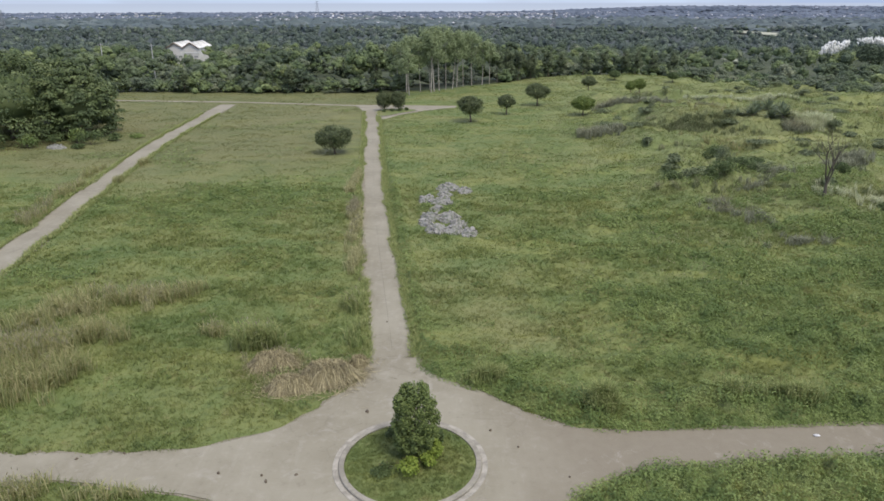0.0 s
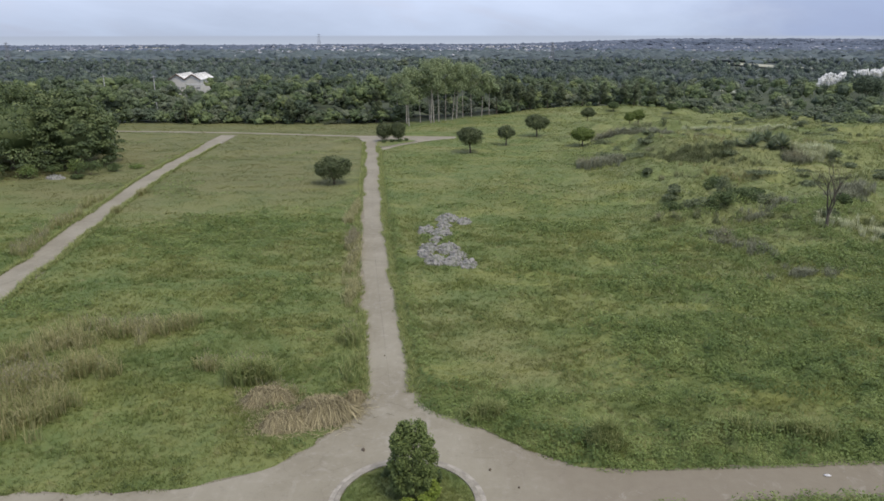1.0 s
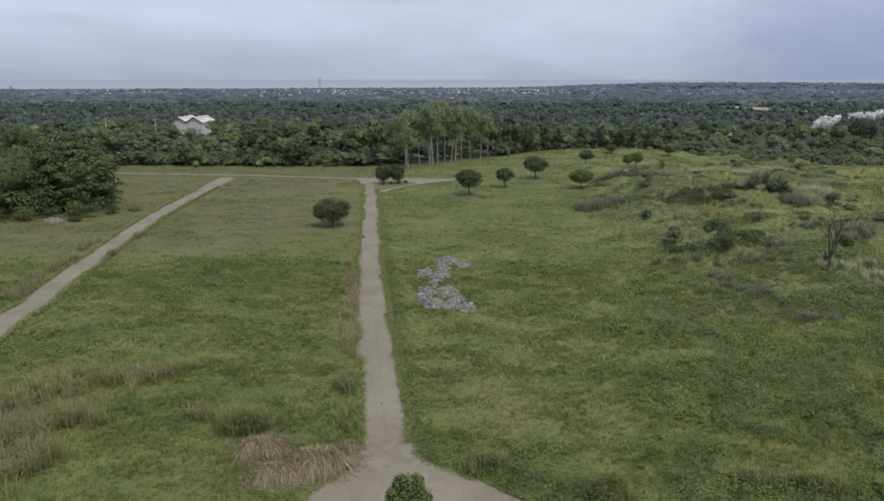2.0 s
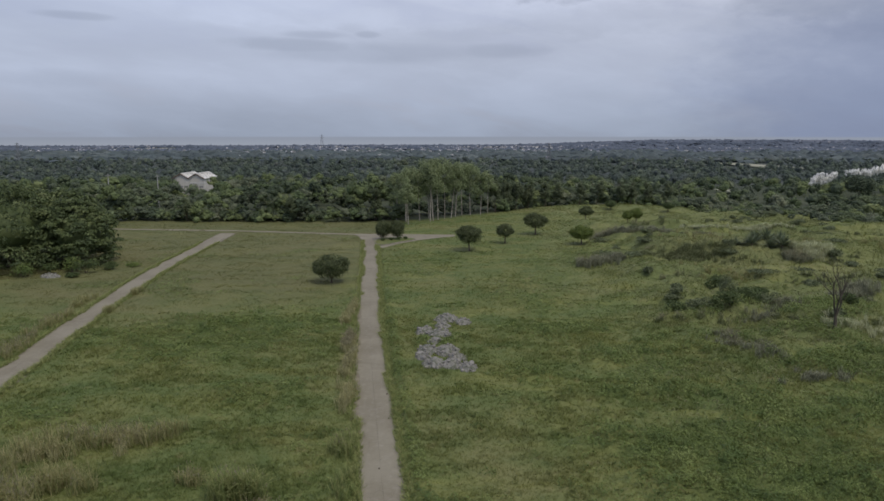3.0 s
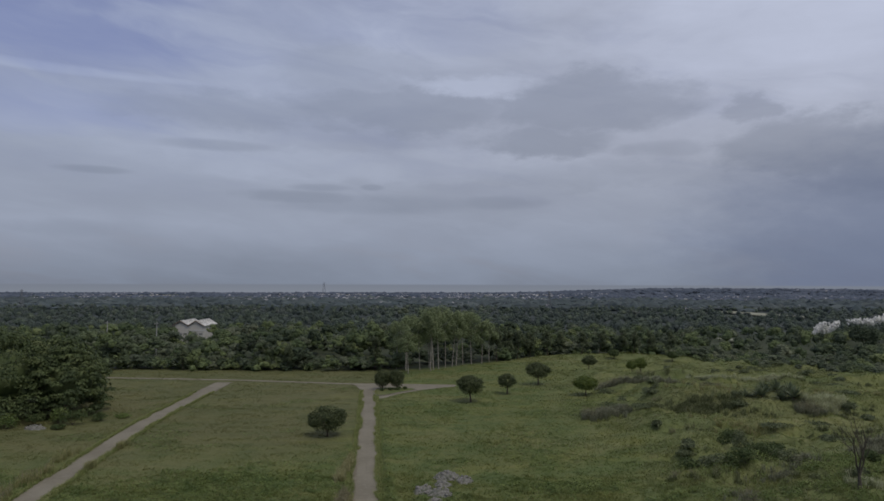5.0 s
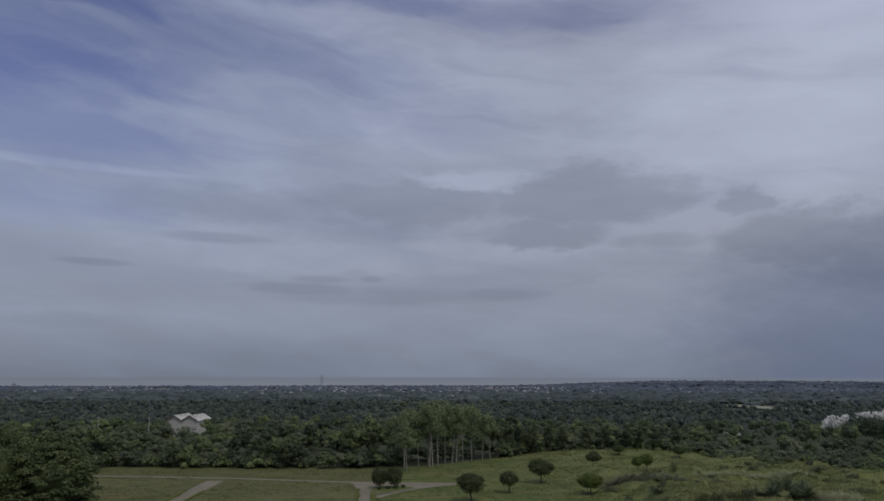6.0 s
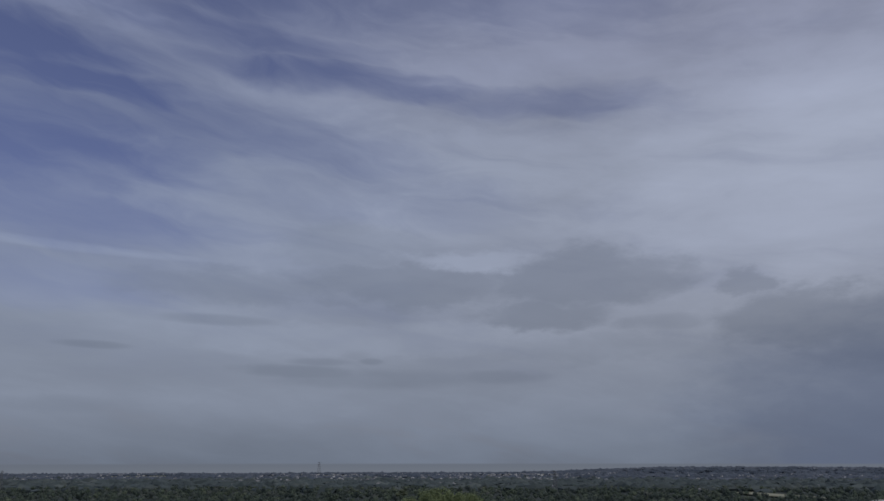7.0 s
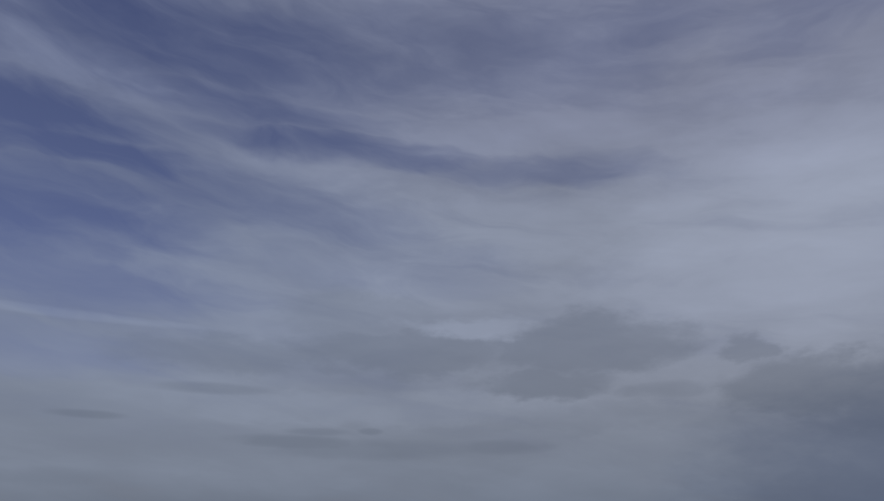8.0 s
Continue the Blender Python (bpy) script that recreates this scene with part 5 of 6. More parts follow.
def build_weeds():
    rng = np.random.default_rng(102)
    pts, nor, size = [], [], []
    for x0, x1, y0, y1, per, s, cap in ((-50, 75, 36, 66, 95, 0.20, 100000), (-80, 95, 66, 130, 28.0, 0.30, 140000), (-150, 155, 130, 240, 7.0, 0.42, 46000)):
        x, y = scatter(rng, x0, x1, y0, y1, per)
        ok = in_field(x, y, -0.45)
        x, y = x[ok], y[ok]
        lush = lushness(x, y)
        keep = rng.random(len(x)) < np.where(lush > 0.3, lush, 0)
        x, y = x[keep][:cap], y[keep][:cap]
        top = height(x, y)
        z = top + 0.05 + 0.16 * rng.random(len(x))
        pts.append(np.stack([x, y, z], 1))
        step = 0.3
        gx = (height(x + step, y) - height(x - step, y)) / step / 2
        gy = (height(x, y + step) - height(x, y - step)) / step / 2
        n = rng.normal(size=(len(x), 3)) * 0.26 + np.stack([-gx, -gy, np.ones(len(x))], 1)
        nor.append(n / np.linalg.norm(n, axis=1)[:, None])
        size.append(np.full(len(x), s))
    # low leafy mounds that stand above the rest
    x, y = scatter(rng, -60, 110, 38, 135, 1.5)
    ok = in_field(x, y, 0.1) & (rng.random(len(x)) < 0.04 + lushness(x, y)) & (rng.random(len(x)) < np.where(x > 24, 1.0, np.where(x > 0, 0.75, 0.22)) * np.clip(75 / y, 0.3, 1.2))
    x, y = x[ok][:4200], y[ok][:4200]
    r = rng.uniform(0.3, 1.0, len(x)) * np.where(y > 80, 1.2, 1.0) * np.where(x > 24, 1.4, np.where(x > 8, 1.15, 1.0))
    k = np.repeat(np.arange(len(x)), 40)
    d = rng.normal(size=(len(k), 3))
    d /= np.linalg.norm(d, axis=1)[:, None]
    d[:, 2] = np.abs(d[:, 2])
    px, py = x[k] + d[:, 0] * r[k], y[k] + d[:, 1] * r[k] * 0.8
    pts.append(np.stack([px, py, height(x, y)[k] + 0.05 + d[:, 2] * r[k] * 0.95 * rng.uniform(0.75, 1.05, len(k))], 1))
    n = d * 0.9 + rng.normal(size=(len(k), 3)) * 0.3 + (0, 0, 0.3)
    nor.append(n / np.linalg.norm(n, axis=1)[:, None])
    size.append(0.17 + 0.08 * r[k] + np.clip(y[k] - 60, 0, 60) * 0.0015)
    g = leaves_at(rng, np.concatenate(pts), np.concatenate(nor), np.concatenate(size), 0.75)
    g = g[0].reshape(-1, 4, 3)[:, :3].reshape(-1, 3), [np.arange(len(g[0]) // 4 * 3).reshape(-1, 3)]
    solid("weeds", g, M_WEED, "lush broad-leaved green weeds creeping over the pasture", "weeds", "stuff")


def reed_bed(name, spots, tall, label, seed, plume=0.15, mat=None, wide=0.07):
    """Tall grass: spots are (x, y, half width, half depth, how many)."""
    rng = np.random.default_rng(seed)
    xs, ys = [], []
    for x, y, a, b, n in spots:
        # several tussocks in each spot
        k = max(4, n // 26)
        cx, cy = x + rng.normal(size=k) * a * 0.55, y + rng.normal(size=k) * b * 0.55
        j = rng.integers(k, size=n)
        xs.append(cx[j] + rng.normal(size=n) * 0.30)
        ys.append(cy[j] + rng.normal(size=n) * 0.32)
    x, y = np.concatenate(xs), np.concatenate(ys)
    ok = ~on_road(x, y, -0.2)
    x, y = x[ok], y[ok]
    n = len(x)
    t = tall * (0.5 + 0.6 * rng.random(n))
    ob = thing(name, (0, 0, 0), label, "tall grass", kind="stuff")
    part("foliage", blades(rng, x, y, height(x, y) - 0.05, t, 0.15 + 0.75 * rng.random(n) ** 1.5, np.full(n, wide), 0.8), mat or M_REED, ob)
    m = int(n * plume)
    if m:
        px, py, pt = x[:m], y[:m], t[:m]
        c = np.stack([px + rng.normal(size=m) * 0.12, py + rng.normal(size=m) * 0.12, height(px, py) + pt * 1.02], 1)
        nn = rng.normal(size=(m, 3)) * (1, 1, 0.2)
        nn /= np.linalg.norm(nn, axis=1)[:, None]
        up = np.array([0, 0, 1.0])
        u = up + rng.normal(size=(m, 3)) * 0.2
        v = np.cross(nn, up)
        s = 0.30
        p = np.stack([c - u * s * 0.5, c + v * 0.05, c + u * s * 0.6, c - v * 0.05], 1).reshape(-1, 3)
        k = np.arange(m) * 4
        part("seed_head", (p, [np.stack([k, k + 1, k + 2, k + 3], 1)]), M_PLUME, ob, "pale feathery seed heads")
    return ob


def straw_heap(place, rx, ry, tall, seed):
    """A slumped heap of cut dry grass: long strands lying over a mound."""
    rng = np.random.default_rng(seed)
    ob = thing("straw_heap", place, "slumped heap of dry tan cut grass beside the road", "straw heap", "straw heaps by the junction")
    p, f = BALL_3
    q = p.copy()
    q *= 1 + 0.7 * (fractal(p[:, 0] * 3 + 9, p[:, 1] * 3 + p[:, 2] * 2, 1.0, 3, seed)[:, None] - 0.5)
    q = q * (rx * 0.86, ry * 0.86, tall * 0.7)
    q[:, 2] = np.maximum(q[:, 2], -0.05)
    part("mound", (q, [f]), M_STRAW_BASE, ob, "matted dark straw")
    n = 5600
    swirl = rng.random() * 6.28

    def lie(q, lift):
        """Points at plan places q, lifted over the mound's surface."""
        u = np.clip(1 - (q[:, 0] / rx) ** 2 - (q[:, 1] / ry) ** 2, 0, 1)
        return np.c_[q, tall * 0.85 * np.sqrt(u) + lift]

    crest = rng.choice(5, n)
    cx, cy = np.linspace(-0.55, 0.55, 5)[crest] * rx, rng.uniform(-0.25, 0.25, 5)[crest] * ry
    q = np.stack([cx + rng.normal(size=n) * 0.16 * rx, cy + rng.normal(size=n) * 0.16 * ry], 1)
    w = np.arctan2(q[:, 1] - cy, q[:, 0] - cx) + rng.normal(size=n) * 0.85 + 0.3 * math.sin(swirl)
    lay = swirl + 1.3 * np.sin(q[:, 0] * 1.7 + swirl) + 0.9 * np.sin(q[:, 1] * 2.3 + 2 * swirl) + rng.normal(size=n) * 0.35
    w = np.where(rng.random(n) < 0.5, lay, w)
    stray = rng.random(n) < 0.2
    w = np.where(stray, rng.random(n) * 6.28, w)
    out = np.stack([np.cos(w), np.sin(w), np.zeros(n)], 1)
    length = (rng.uniform(0.35, 1.0, n) * 0.85 * max(rx, ry))[:, None]
    top = lie(q, rng.uniform(0.02, 0.20, n))
    mid = lie(q + out[:, :2] * length * 0.5, rng.uniform(0.05, 0.50, n) + stray * 0.25)
    end = lie(q + out[:, :2] * length, rng.uniform(0.02, 0.08, n) + stray * rng.uniform(0, 0.4, n))
    side = np.cross(out, (0, 0, 1.0)) * np.where(rng.random(n) < 0.3, rng.uniform(0.020, 0.034, n), rng.uniform(0.006, 0.015, n))[:, None]
    p = np.stack([top - side, top + side, mid + side, mid - side, end + side * 0.3, end - side * 0.3], 1).reshape(-1, 3)
    k = np.arange(n) * 6
    part("straw", (p, [np.concatenate([np.stack([k, k + 1, k + 2, k + 3], 1), np.stack([k + 3, k + 2, k + 4, k + 5], 1)])]), M_STRAW, ob)
    return ob


def rock_shapes(rng, n, level=BALL_2):
    out = []
    for i in range(n):
        p = level[0] * (1 + 0.0)
        for j in range(7):
            d = rng.normal(size=3)
            d /= np.linalg.norm(d)
            h = p @ d
            cut = rng.uniform(0.45, 0.8)
            p = p - np.outer(np.maximum(h - cut, 0), d)
        out.append(build_mesh("stone", (p * rng.uniform(0.75, 1.2, size=3), [level[1]]), M_STONE))
    return out


def rubble_heap(place, rx, ry, tall, seed, stones, shapes):
    rng = np.random.default_rng(seed)
    ob = thing("rubble_heap", place, "dumped heap of grey and white broken concrete rubble in the grass", "rubble heap", "rubble heaps in the pasture", turn=rng.uniform(-30, 30))
    n = 28
    g = np.linspace(-1.15, 1.15, n)
    gx, gy = np.meshgrid(g, g)
    r = np.sqrt(gx ** 2 + gy ** 2) * (1 + 0.35 * (fractal(gx * 2, gy * 2, 1.0, 3, seed) - 0.5))
    z = tall * np.clip(1 - r ** 1.6, -0.25, 1) * (0.65 + 0.7 * fractal(gx * 5, gy * 5, 1.0, 3, seed + 3))
    i = (np.arange(n - 1)[:, None] * n + np.arange(n - 1)).ravel()
    part("gravel", (np.stack([gx * rx, gy * ry, z], -1).reshape(-1, 3), [np.stack([i, i + 1, i + 1 + n, i + n], 1)]), M_GRAVEL, ob, "grey crushed gravel")
    for k in range(stones):
        a, q = rng.random() * 2 * math.pi, math.sqrt(rng.random()) * 1.0
        x, y = math.cos(a) * q, math.sin(a) * q
        s = rng.uniform(0.14, 0.42) * (1.3 if rng.random() < 0.15 else 1)
        st = part("stone", shapes[k % len(shapes)], M_STONE, ob)
        st.location = (x * rx, y * ry, tall * max(0, 1 - q ** 1.6) * 0.95 + s * 0.15)
        st.rotation_euler = rng.uniform(0, 6.2, 3)
        st.scale = (s, s * rng.uniform(0.7, 1.1), s * rng.uniform(0.55, 0.9))
    return ob


def dead_tree(place, tall, seed):
    rng = np.random.default_rng(seed)
    ob = thing("dead_tree", place, "leafless grey dead tree with forked branches above the scrub", "tree")
    trunks, boughs = [], []

    def grow(p, d, length, r, level):
        d = d / np.linalg.norm(d)
        bend = d + rng.normal(size=3) * 0.16
        mid, end = p + d * length * 0.5, p + d * length * 0.5 + bend / np.linalg.norm(bend) * length * 0.5
        (trunks if level == 0 else boughs).append(tube([p, mid, end], [r, r * 0.85, r * 0.6], 6 if level < 2 else 4))
        if level == 4:
            return
        for i in range(2 if level > 2 else 3 if level else 4):
            a = 2 * math.pi * (i + rng.random() * 0.6) / 3
            w = np.array([math.cos(a), math.sin(a), 0]) * rng.uniform(0.25, 0.6) + d * 0.85 + (0, 0, 0.32)
            grow(end if i else mid * 0.4 + end * 0.6, w, length * rng.uniform(0.7, 1.0), r * 0.5, level + 1)
    grow(np.array([0, 0, -0.2]), np.array([0.05, 0, 1.0]), tall * 0.36, tall * 0.040, 0)
    part("trunk", join(*trunks), M_DEAD, ob, smooth=True)
    part("branchwork", join(*boughs), M_DEAD, ob)
    return ob


def spiky_plant(place, tall, seed, leaves=64):
    rng = np.random.default_rng(seed)
    ob = thing("spiky_plant", place, "dark green spiky rosette plant with long stiff leaves", "plant", "spiky plants on the rise")
    n = leaves
    part("stem", tube([(0, 0, -0.1), (0, 0, tall * 0.15)], [0.22, 0.16], 6), M_BARK, ob)
    a, e = rng.random(n) * 2 * math.pi, np.arcsin(rng.uniform(0.0, 0.98, n))
    out = np.stack([np.cos(a) * np.cos(e), np.sin(a) * np.cos(e), np.sin(e)], 1)
    side = np.stack([-np.sin(a), np.cos(a), np.zeros(n)], 1) * (tall * 0.06)
    length = (tall * rng.uniform(0.55, 0.8, n))[:, None]
    root = np.array([0, 0, tall * 0.12])
    belly, tip = root + out * length * 0.35, root + out * length - (0, 0, tall * 0.03)
    keel = belly - np.cross(out, side) * 0.25
    p = np.stack([np.broadcast_to(root, belly.shape), belly - side, keel, belly + side, tip], 1).reshape(-1, 3)
    k = np.arange(n) * 5
    part("foliage", (p, [np.concatenate([np.stack([k + u, k + v, k + w], 1) for u, v, w in ((0, 1, 2), (0, 2, 3), (1, 4, 2), (2, 4, 3))])]), M_SPIKY, ob)
    return ob


M_BANK = surface("bank_grass_blades", island_tones((0.115, 0.148, 0.062), (0.18, 0.208, 0.092), (0.235, 0.245, 0.13), (0.145, 0.178, 0.074)), 0.8, translucent=0.35)
M_BRUSH = surface("grey_brush_twigs", island_tones((0.150, 0.165, 0.098), (0.225, 0.235, 0.150), (0.285, 0.290, 0.200), (0.175, 0.190, 0.112)), 0.85, translucent=0.35)
M_DRY_REED = surface("dry_reed_blades", island_tones((0.25, 0.24, 0.105), (0.35, 0.335, 0.16), (0.45, 0.425, 0.235), (0.27, 0.275, 0.12)), 0.8, translucent=0.45)
M_STRAW_BASE = surface("matted_straw", two_tone((0.07, 0.06, 0.036), (0.12, 0.105, 0.062), 2.0, grain=14), 0.95, bumps(10.0), 0.06)
M_DEAD = surface("dead_wood", two_tone((0.066, 0.058, 0.042), (0.108, 0.098, 0.074), 2.0, grain=12), 0.95)
build_grass()
build_weeds()


def build_coarse():
    """Waist-high coarse grass in drifts over the hummocks."""
    rng = np.random.default_rng(140)
    x, y = scatter(rng, 20, 165, 75, 300, 5.0)
    ok = in_field(x, y, 0.5) & (rng.random(len(x)) < ramp01(x, 22, 50) * ramp01(fractal(x, y * 1.8, 15, 3, 87), 0.50, 0.62))
    x, y = x[ok], y[ok]
    n = len(x)
    solid("coarse_grass", blades(rng, x, y, height(x, y) - 0.05, rng.uniform(0.25, 0.65, n), rng.uniform(0.6, 1.6, n), np.full(n, 0.15), 0.8), M_COARSE, "drifts of coarse grey-green grass over the hummocks", "grass", "stuff")


M_COARSE = surface("coarse_grass_blades", island_tones((0.14, 0.178, 0.07), (0.225, 0.25, 0.112), (0.29, 0.29, 0.16), (0.17, 0.205, 0.082)), 0.8, translucent=0.4)
build_coarse()

reed_bed("reed_bed", [(-38.0, 77.0, 5.5, 2.2, 1000), (-43.0, 74.5, 3.5, 2.0, 700), (-31.5, 79.5, 2.5, 1.8, 420)], 2.1, "bed of tall dull green and brown grass with pale seed heads", 201, 0.10)
reed_bed("dry_reed_bed", [(-36.0, 77.5, 4.5, 2.0, 700), (-41.5, 73.5, 3.0, 1.5, 500)], 1.7, "brown dry tall grass among the greener reeds", 221, 0.15, M_DRY_REED)
reed_bed("reed_bed", [(-42.5, 63.5, 5.0, 2.8, 2800), (-37.5, 67.5, 2.6, 1.6, 1100), (-41.0, 57.0, 5.0, 2.6, 3000), (-36.5, 60.0, 2.0, 1.5, 700), (-46.0, 70.0, 3.0, 2.0, 900)], 2.3, "thick bed of tall grey-green grass with feathery heads", 202, 0.10)
reed_bed("reed_bed", [(-19.4, 65.2, 1.9, 1.0, 1500)], 3.0, "clump of tall green grass behind the straw", 203, 0.06, M_VERGE)
reed_bed("reed_bed", [(-24.6, 68.0, 1.1, 0.9, 260)], 1.7, "small clump of tall brownish dry grass", 204, 0.25)
reed_bed("reed_bed", [(-31.5, 42.2, 1.7, 0.8, 420), (-24.5, 41.6, 3.0, 0.4, 260)], 1.5, "tall green grass at the roadside", 205, 0.15)
reed_bed("verge_grass", [(-14.9, 114.0, 0.7, 4.0, 1300), (-13.6, 104.0, 0.5, 6.0, 1500), (-12.0, 91.0, 0.5, 5.0, 900), (-17.3, 134.0, 0.6, 9.0, 1200)], 1.7, "tall straw coloured grass along the road's edge", 206, 0.3, M_DRY_REED)
reed_bed("verge_grass", [(-10.6, 75.5, 0.8, 2.0, 900), (-9.6, 68.0, 0.6, 2.0, 240)], 1.8, "tall grey-green grass along the road's edge", 207, 0.05, M_VERGE)
reed_bed("verge_grass", [(-67.5, 112.0, 1.5, 5.0, 600), (-70.5, 128.0, 1.6, 7.0, 900), (-73.0, 143.0, 1.6, 6.0, 500), (-64.4, 136.0, 0.6, 1.8, 420), (-66.0, 151.5, 0.6, 1.8, 420)], 1.8, "dull brown tall grass along the farm road", 208, 0.3)
reed_bed("verge_grass", [(4.6, 58.3, 1.5, 0.8, 1100)], 1.6, "tall fresh green grass at the junction's corner", 209, 0.0, M_VERGE)
reed_bed("verge_grass", [(14.1, 53.2, 0.9, 0.6, 1300)], 2.2, "tall green grass clump by the road", 210, 0.0, M_VERGE)
reed_bed("verge_grass", [(31.5, 54.3, 2.6, 0.9, 1300), (26.0, 55.2, 1.0, 0.8, 500)], 1.7, "tall green grass clumps by the road", 211, 0.0, M_VERGE)
reed_bed("grey_brush", [(37.5, 182.0, 2.2, 3.0, 900), (42.0, 184.0, 3.0, 3.0, 1600), (46.5, 186.0, 2.0, 2.5, 600)], 2.3, "thicket of tall grey-green brush in the pasture", 212, 0.1, M_BRUSH, 0.10)
reed_bed("grey_brush", [(53.0, 226.0, 4.0, 2.5, 1300), (60.0, 223.0, 4.0, 2.5, 1500), (66.5, 214.0, 3.5, 2.5, 1200), (68.0, 232.0, 5.0, 2.5, 900)], 2.0, "long thicket of dull grey-green brush along a bank", 215, 0.1, M_BRUSH, 0.10)
reed_bed("dark_brush", [(61.0, 184.0, 3.0, 3.5, 1500), (66.0, 182.0, 3.5, 4.0, 2200), (71.5, 180.0, 2.5, 3.5, 1300), (54.0, 184.0, 2.0, 2.5, 500)], 1.8, "dark green brush on the face of an earth bank", 216, 0.0, M_BANK, 0.12)
reed_bed("grey_brush", [(88.0, 174.0, 2.5, 2.5, 1600), (79.0, 136.0, 3.5, 3.0, 1600), (84.0, 140.0, 3.0, 3.0, 1000), (64.0, 133.0, 3.0, 2.5, 900)], 2.1, "clumps of grey-green brush on rough ground", 217, 0.1, M_BRUSH, 0.10)
reed_bed("silver_grass", [(91.0, 176.0, 3.0, 2.0, 1800), (96.0, 178.0, 3.0, 2.2, 2200)], 2.4, "pale silvery tall grass topping the brush", 213, 0.0, M_SILVER, 0.10)
reed_bed("silver_grass", [(90.0, 236.0, 8.0, 1.6, 1500), (104.0, 233.0, 9.0, 1.8, 2200)], 1.6, "long pale silvery patch of grass on the rise", 218, 0.0, M_SILVER, 0.12)
reed_bed("silver_grass", [(69.0, 119.0, 4.0, 2.0, 900), (77.0, 116.0, 4.5, 2.4, 1500)], 1.7, "pale silvery tall grass beside the dead tree", 219, 0.0, M_SILVER, 0.08)
reed_bed("grey_brush", [(47.0, 112.0, 2.5, 5.0, 1100), (50.0, 107.0, 2.5, 3.0, 700), (53.0, 97.0, 3.5, 2.5, 900), (58.0, 127.0, 4.0, 3.0, 700)], 1.3, "low grey-green brush over the hummocks", 214, 0.1, M_BRUSH, 0.08)
reed_bed("scrub_grass", [(75.0, 198.0, 9.0, 5.0, 900), (66.0, 160.0, 8.0, 5.0, 900), (104.0, 196.0, 9.0, 5.0, 1200), (118.0, 186.0, 8.0, 5.0, 900)], 1.5, "coarse grass on the hummocks of the rise", 220, 0.15, wide=0.09)

_rng = np.random.default_rng(33)
for _n, (_lx, _ly, _h, _r) in enumerate(BANKS):
    _spots = []
    for _x in np.arange(_lx[0] + 6, _lx[-1] - 4, 3.2):
        if _rng.random() < 0.72:
            _spots.append((_x, float(np.interp(_x, _lx, _ly)) + 1.5 + _rng.normal() * 1.0, 1.9, 1.0, 110))
    reed_bed("bank_grass", _spots, 1.25, "dark green coarse grass growing along a low earth bank", 230 + _n, 0.08, M_BANK, 0.11)

straw_heap((-16.6, 61.2, 0.0), 2.2, 1.4, 1.1, 301)
straw_heap((-14.3, 56.9, 0.0), 1.7, 1.3, 0.9, 302)
straw_heap((-10.8, 58.7, 0.0), 2.6, 1.8, 1.6, 303)
straw_heap((-8.3, 61.4, 0.0), 0.8, 0.9, 0.45, 304)

def straw_litter():
    """Loose dry stalks strewn flat on the ground round the heaps."""
    rng = np.random.default_rng(318)
    n = 2600
    x, y = np.concatenate([rng.normal(cx, a, n // 4) for cx, a in ((-16.4, 1.6), (-14.3, 1.5), (-11.6, 2.0), (-8.6, 0.9))]), np.concatenate([rng.normal(cy, a, n // 4) for cy, a in ((60.4, 1.2), (56.9, 1.0), (58.0, 1.2), (60.2, 1.3))])
    w, half = rng.random(n) * 6.28, rng.uniform(0.2, 0.7, n)
    out = np.stack([np.cos(w), np.sin(w), np.zeros(n)], 1) * half[:, None]
    side = np.stack([-np.sin(w), np.cos(w), np.zeros(n)], 1) * rng.uniform(0.008, 0.02, n)[:, None]
    c = np.stack([x, y, np.maximum(height(x, y), np.where(on_road(x, y), 0.1, 0.0)) + rng.uniform(0.03, 0.12, n)], 1)
    p = np.stack([c - out - side, c - out + side, c + out + side, c + out - side], 1).reshape(-1, 3)
    k = np.arange(n) * 4
    solid("straw_litter", (p, [np.stack([k, k + 1, k + 2, k + 3], 1)]), M_STRAW, "dry stalks strewn on the ground round the straw heaps", "straw", "stuff")


straw_litter()
reed_bed("dry_stubble", [(-16.0, 62.5, 2.4, 1.2, 420), (-11.5, 60.5, 2.6, 1.0, 520), (-14.6, 56.6, 1.6, 0.8, 200)], 1.1, "standing dry grass stalks round the straw heaps", 224, 0.1, M_DRY_REED, 0.05)


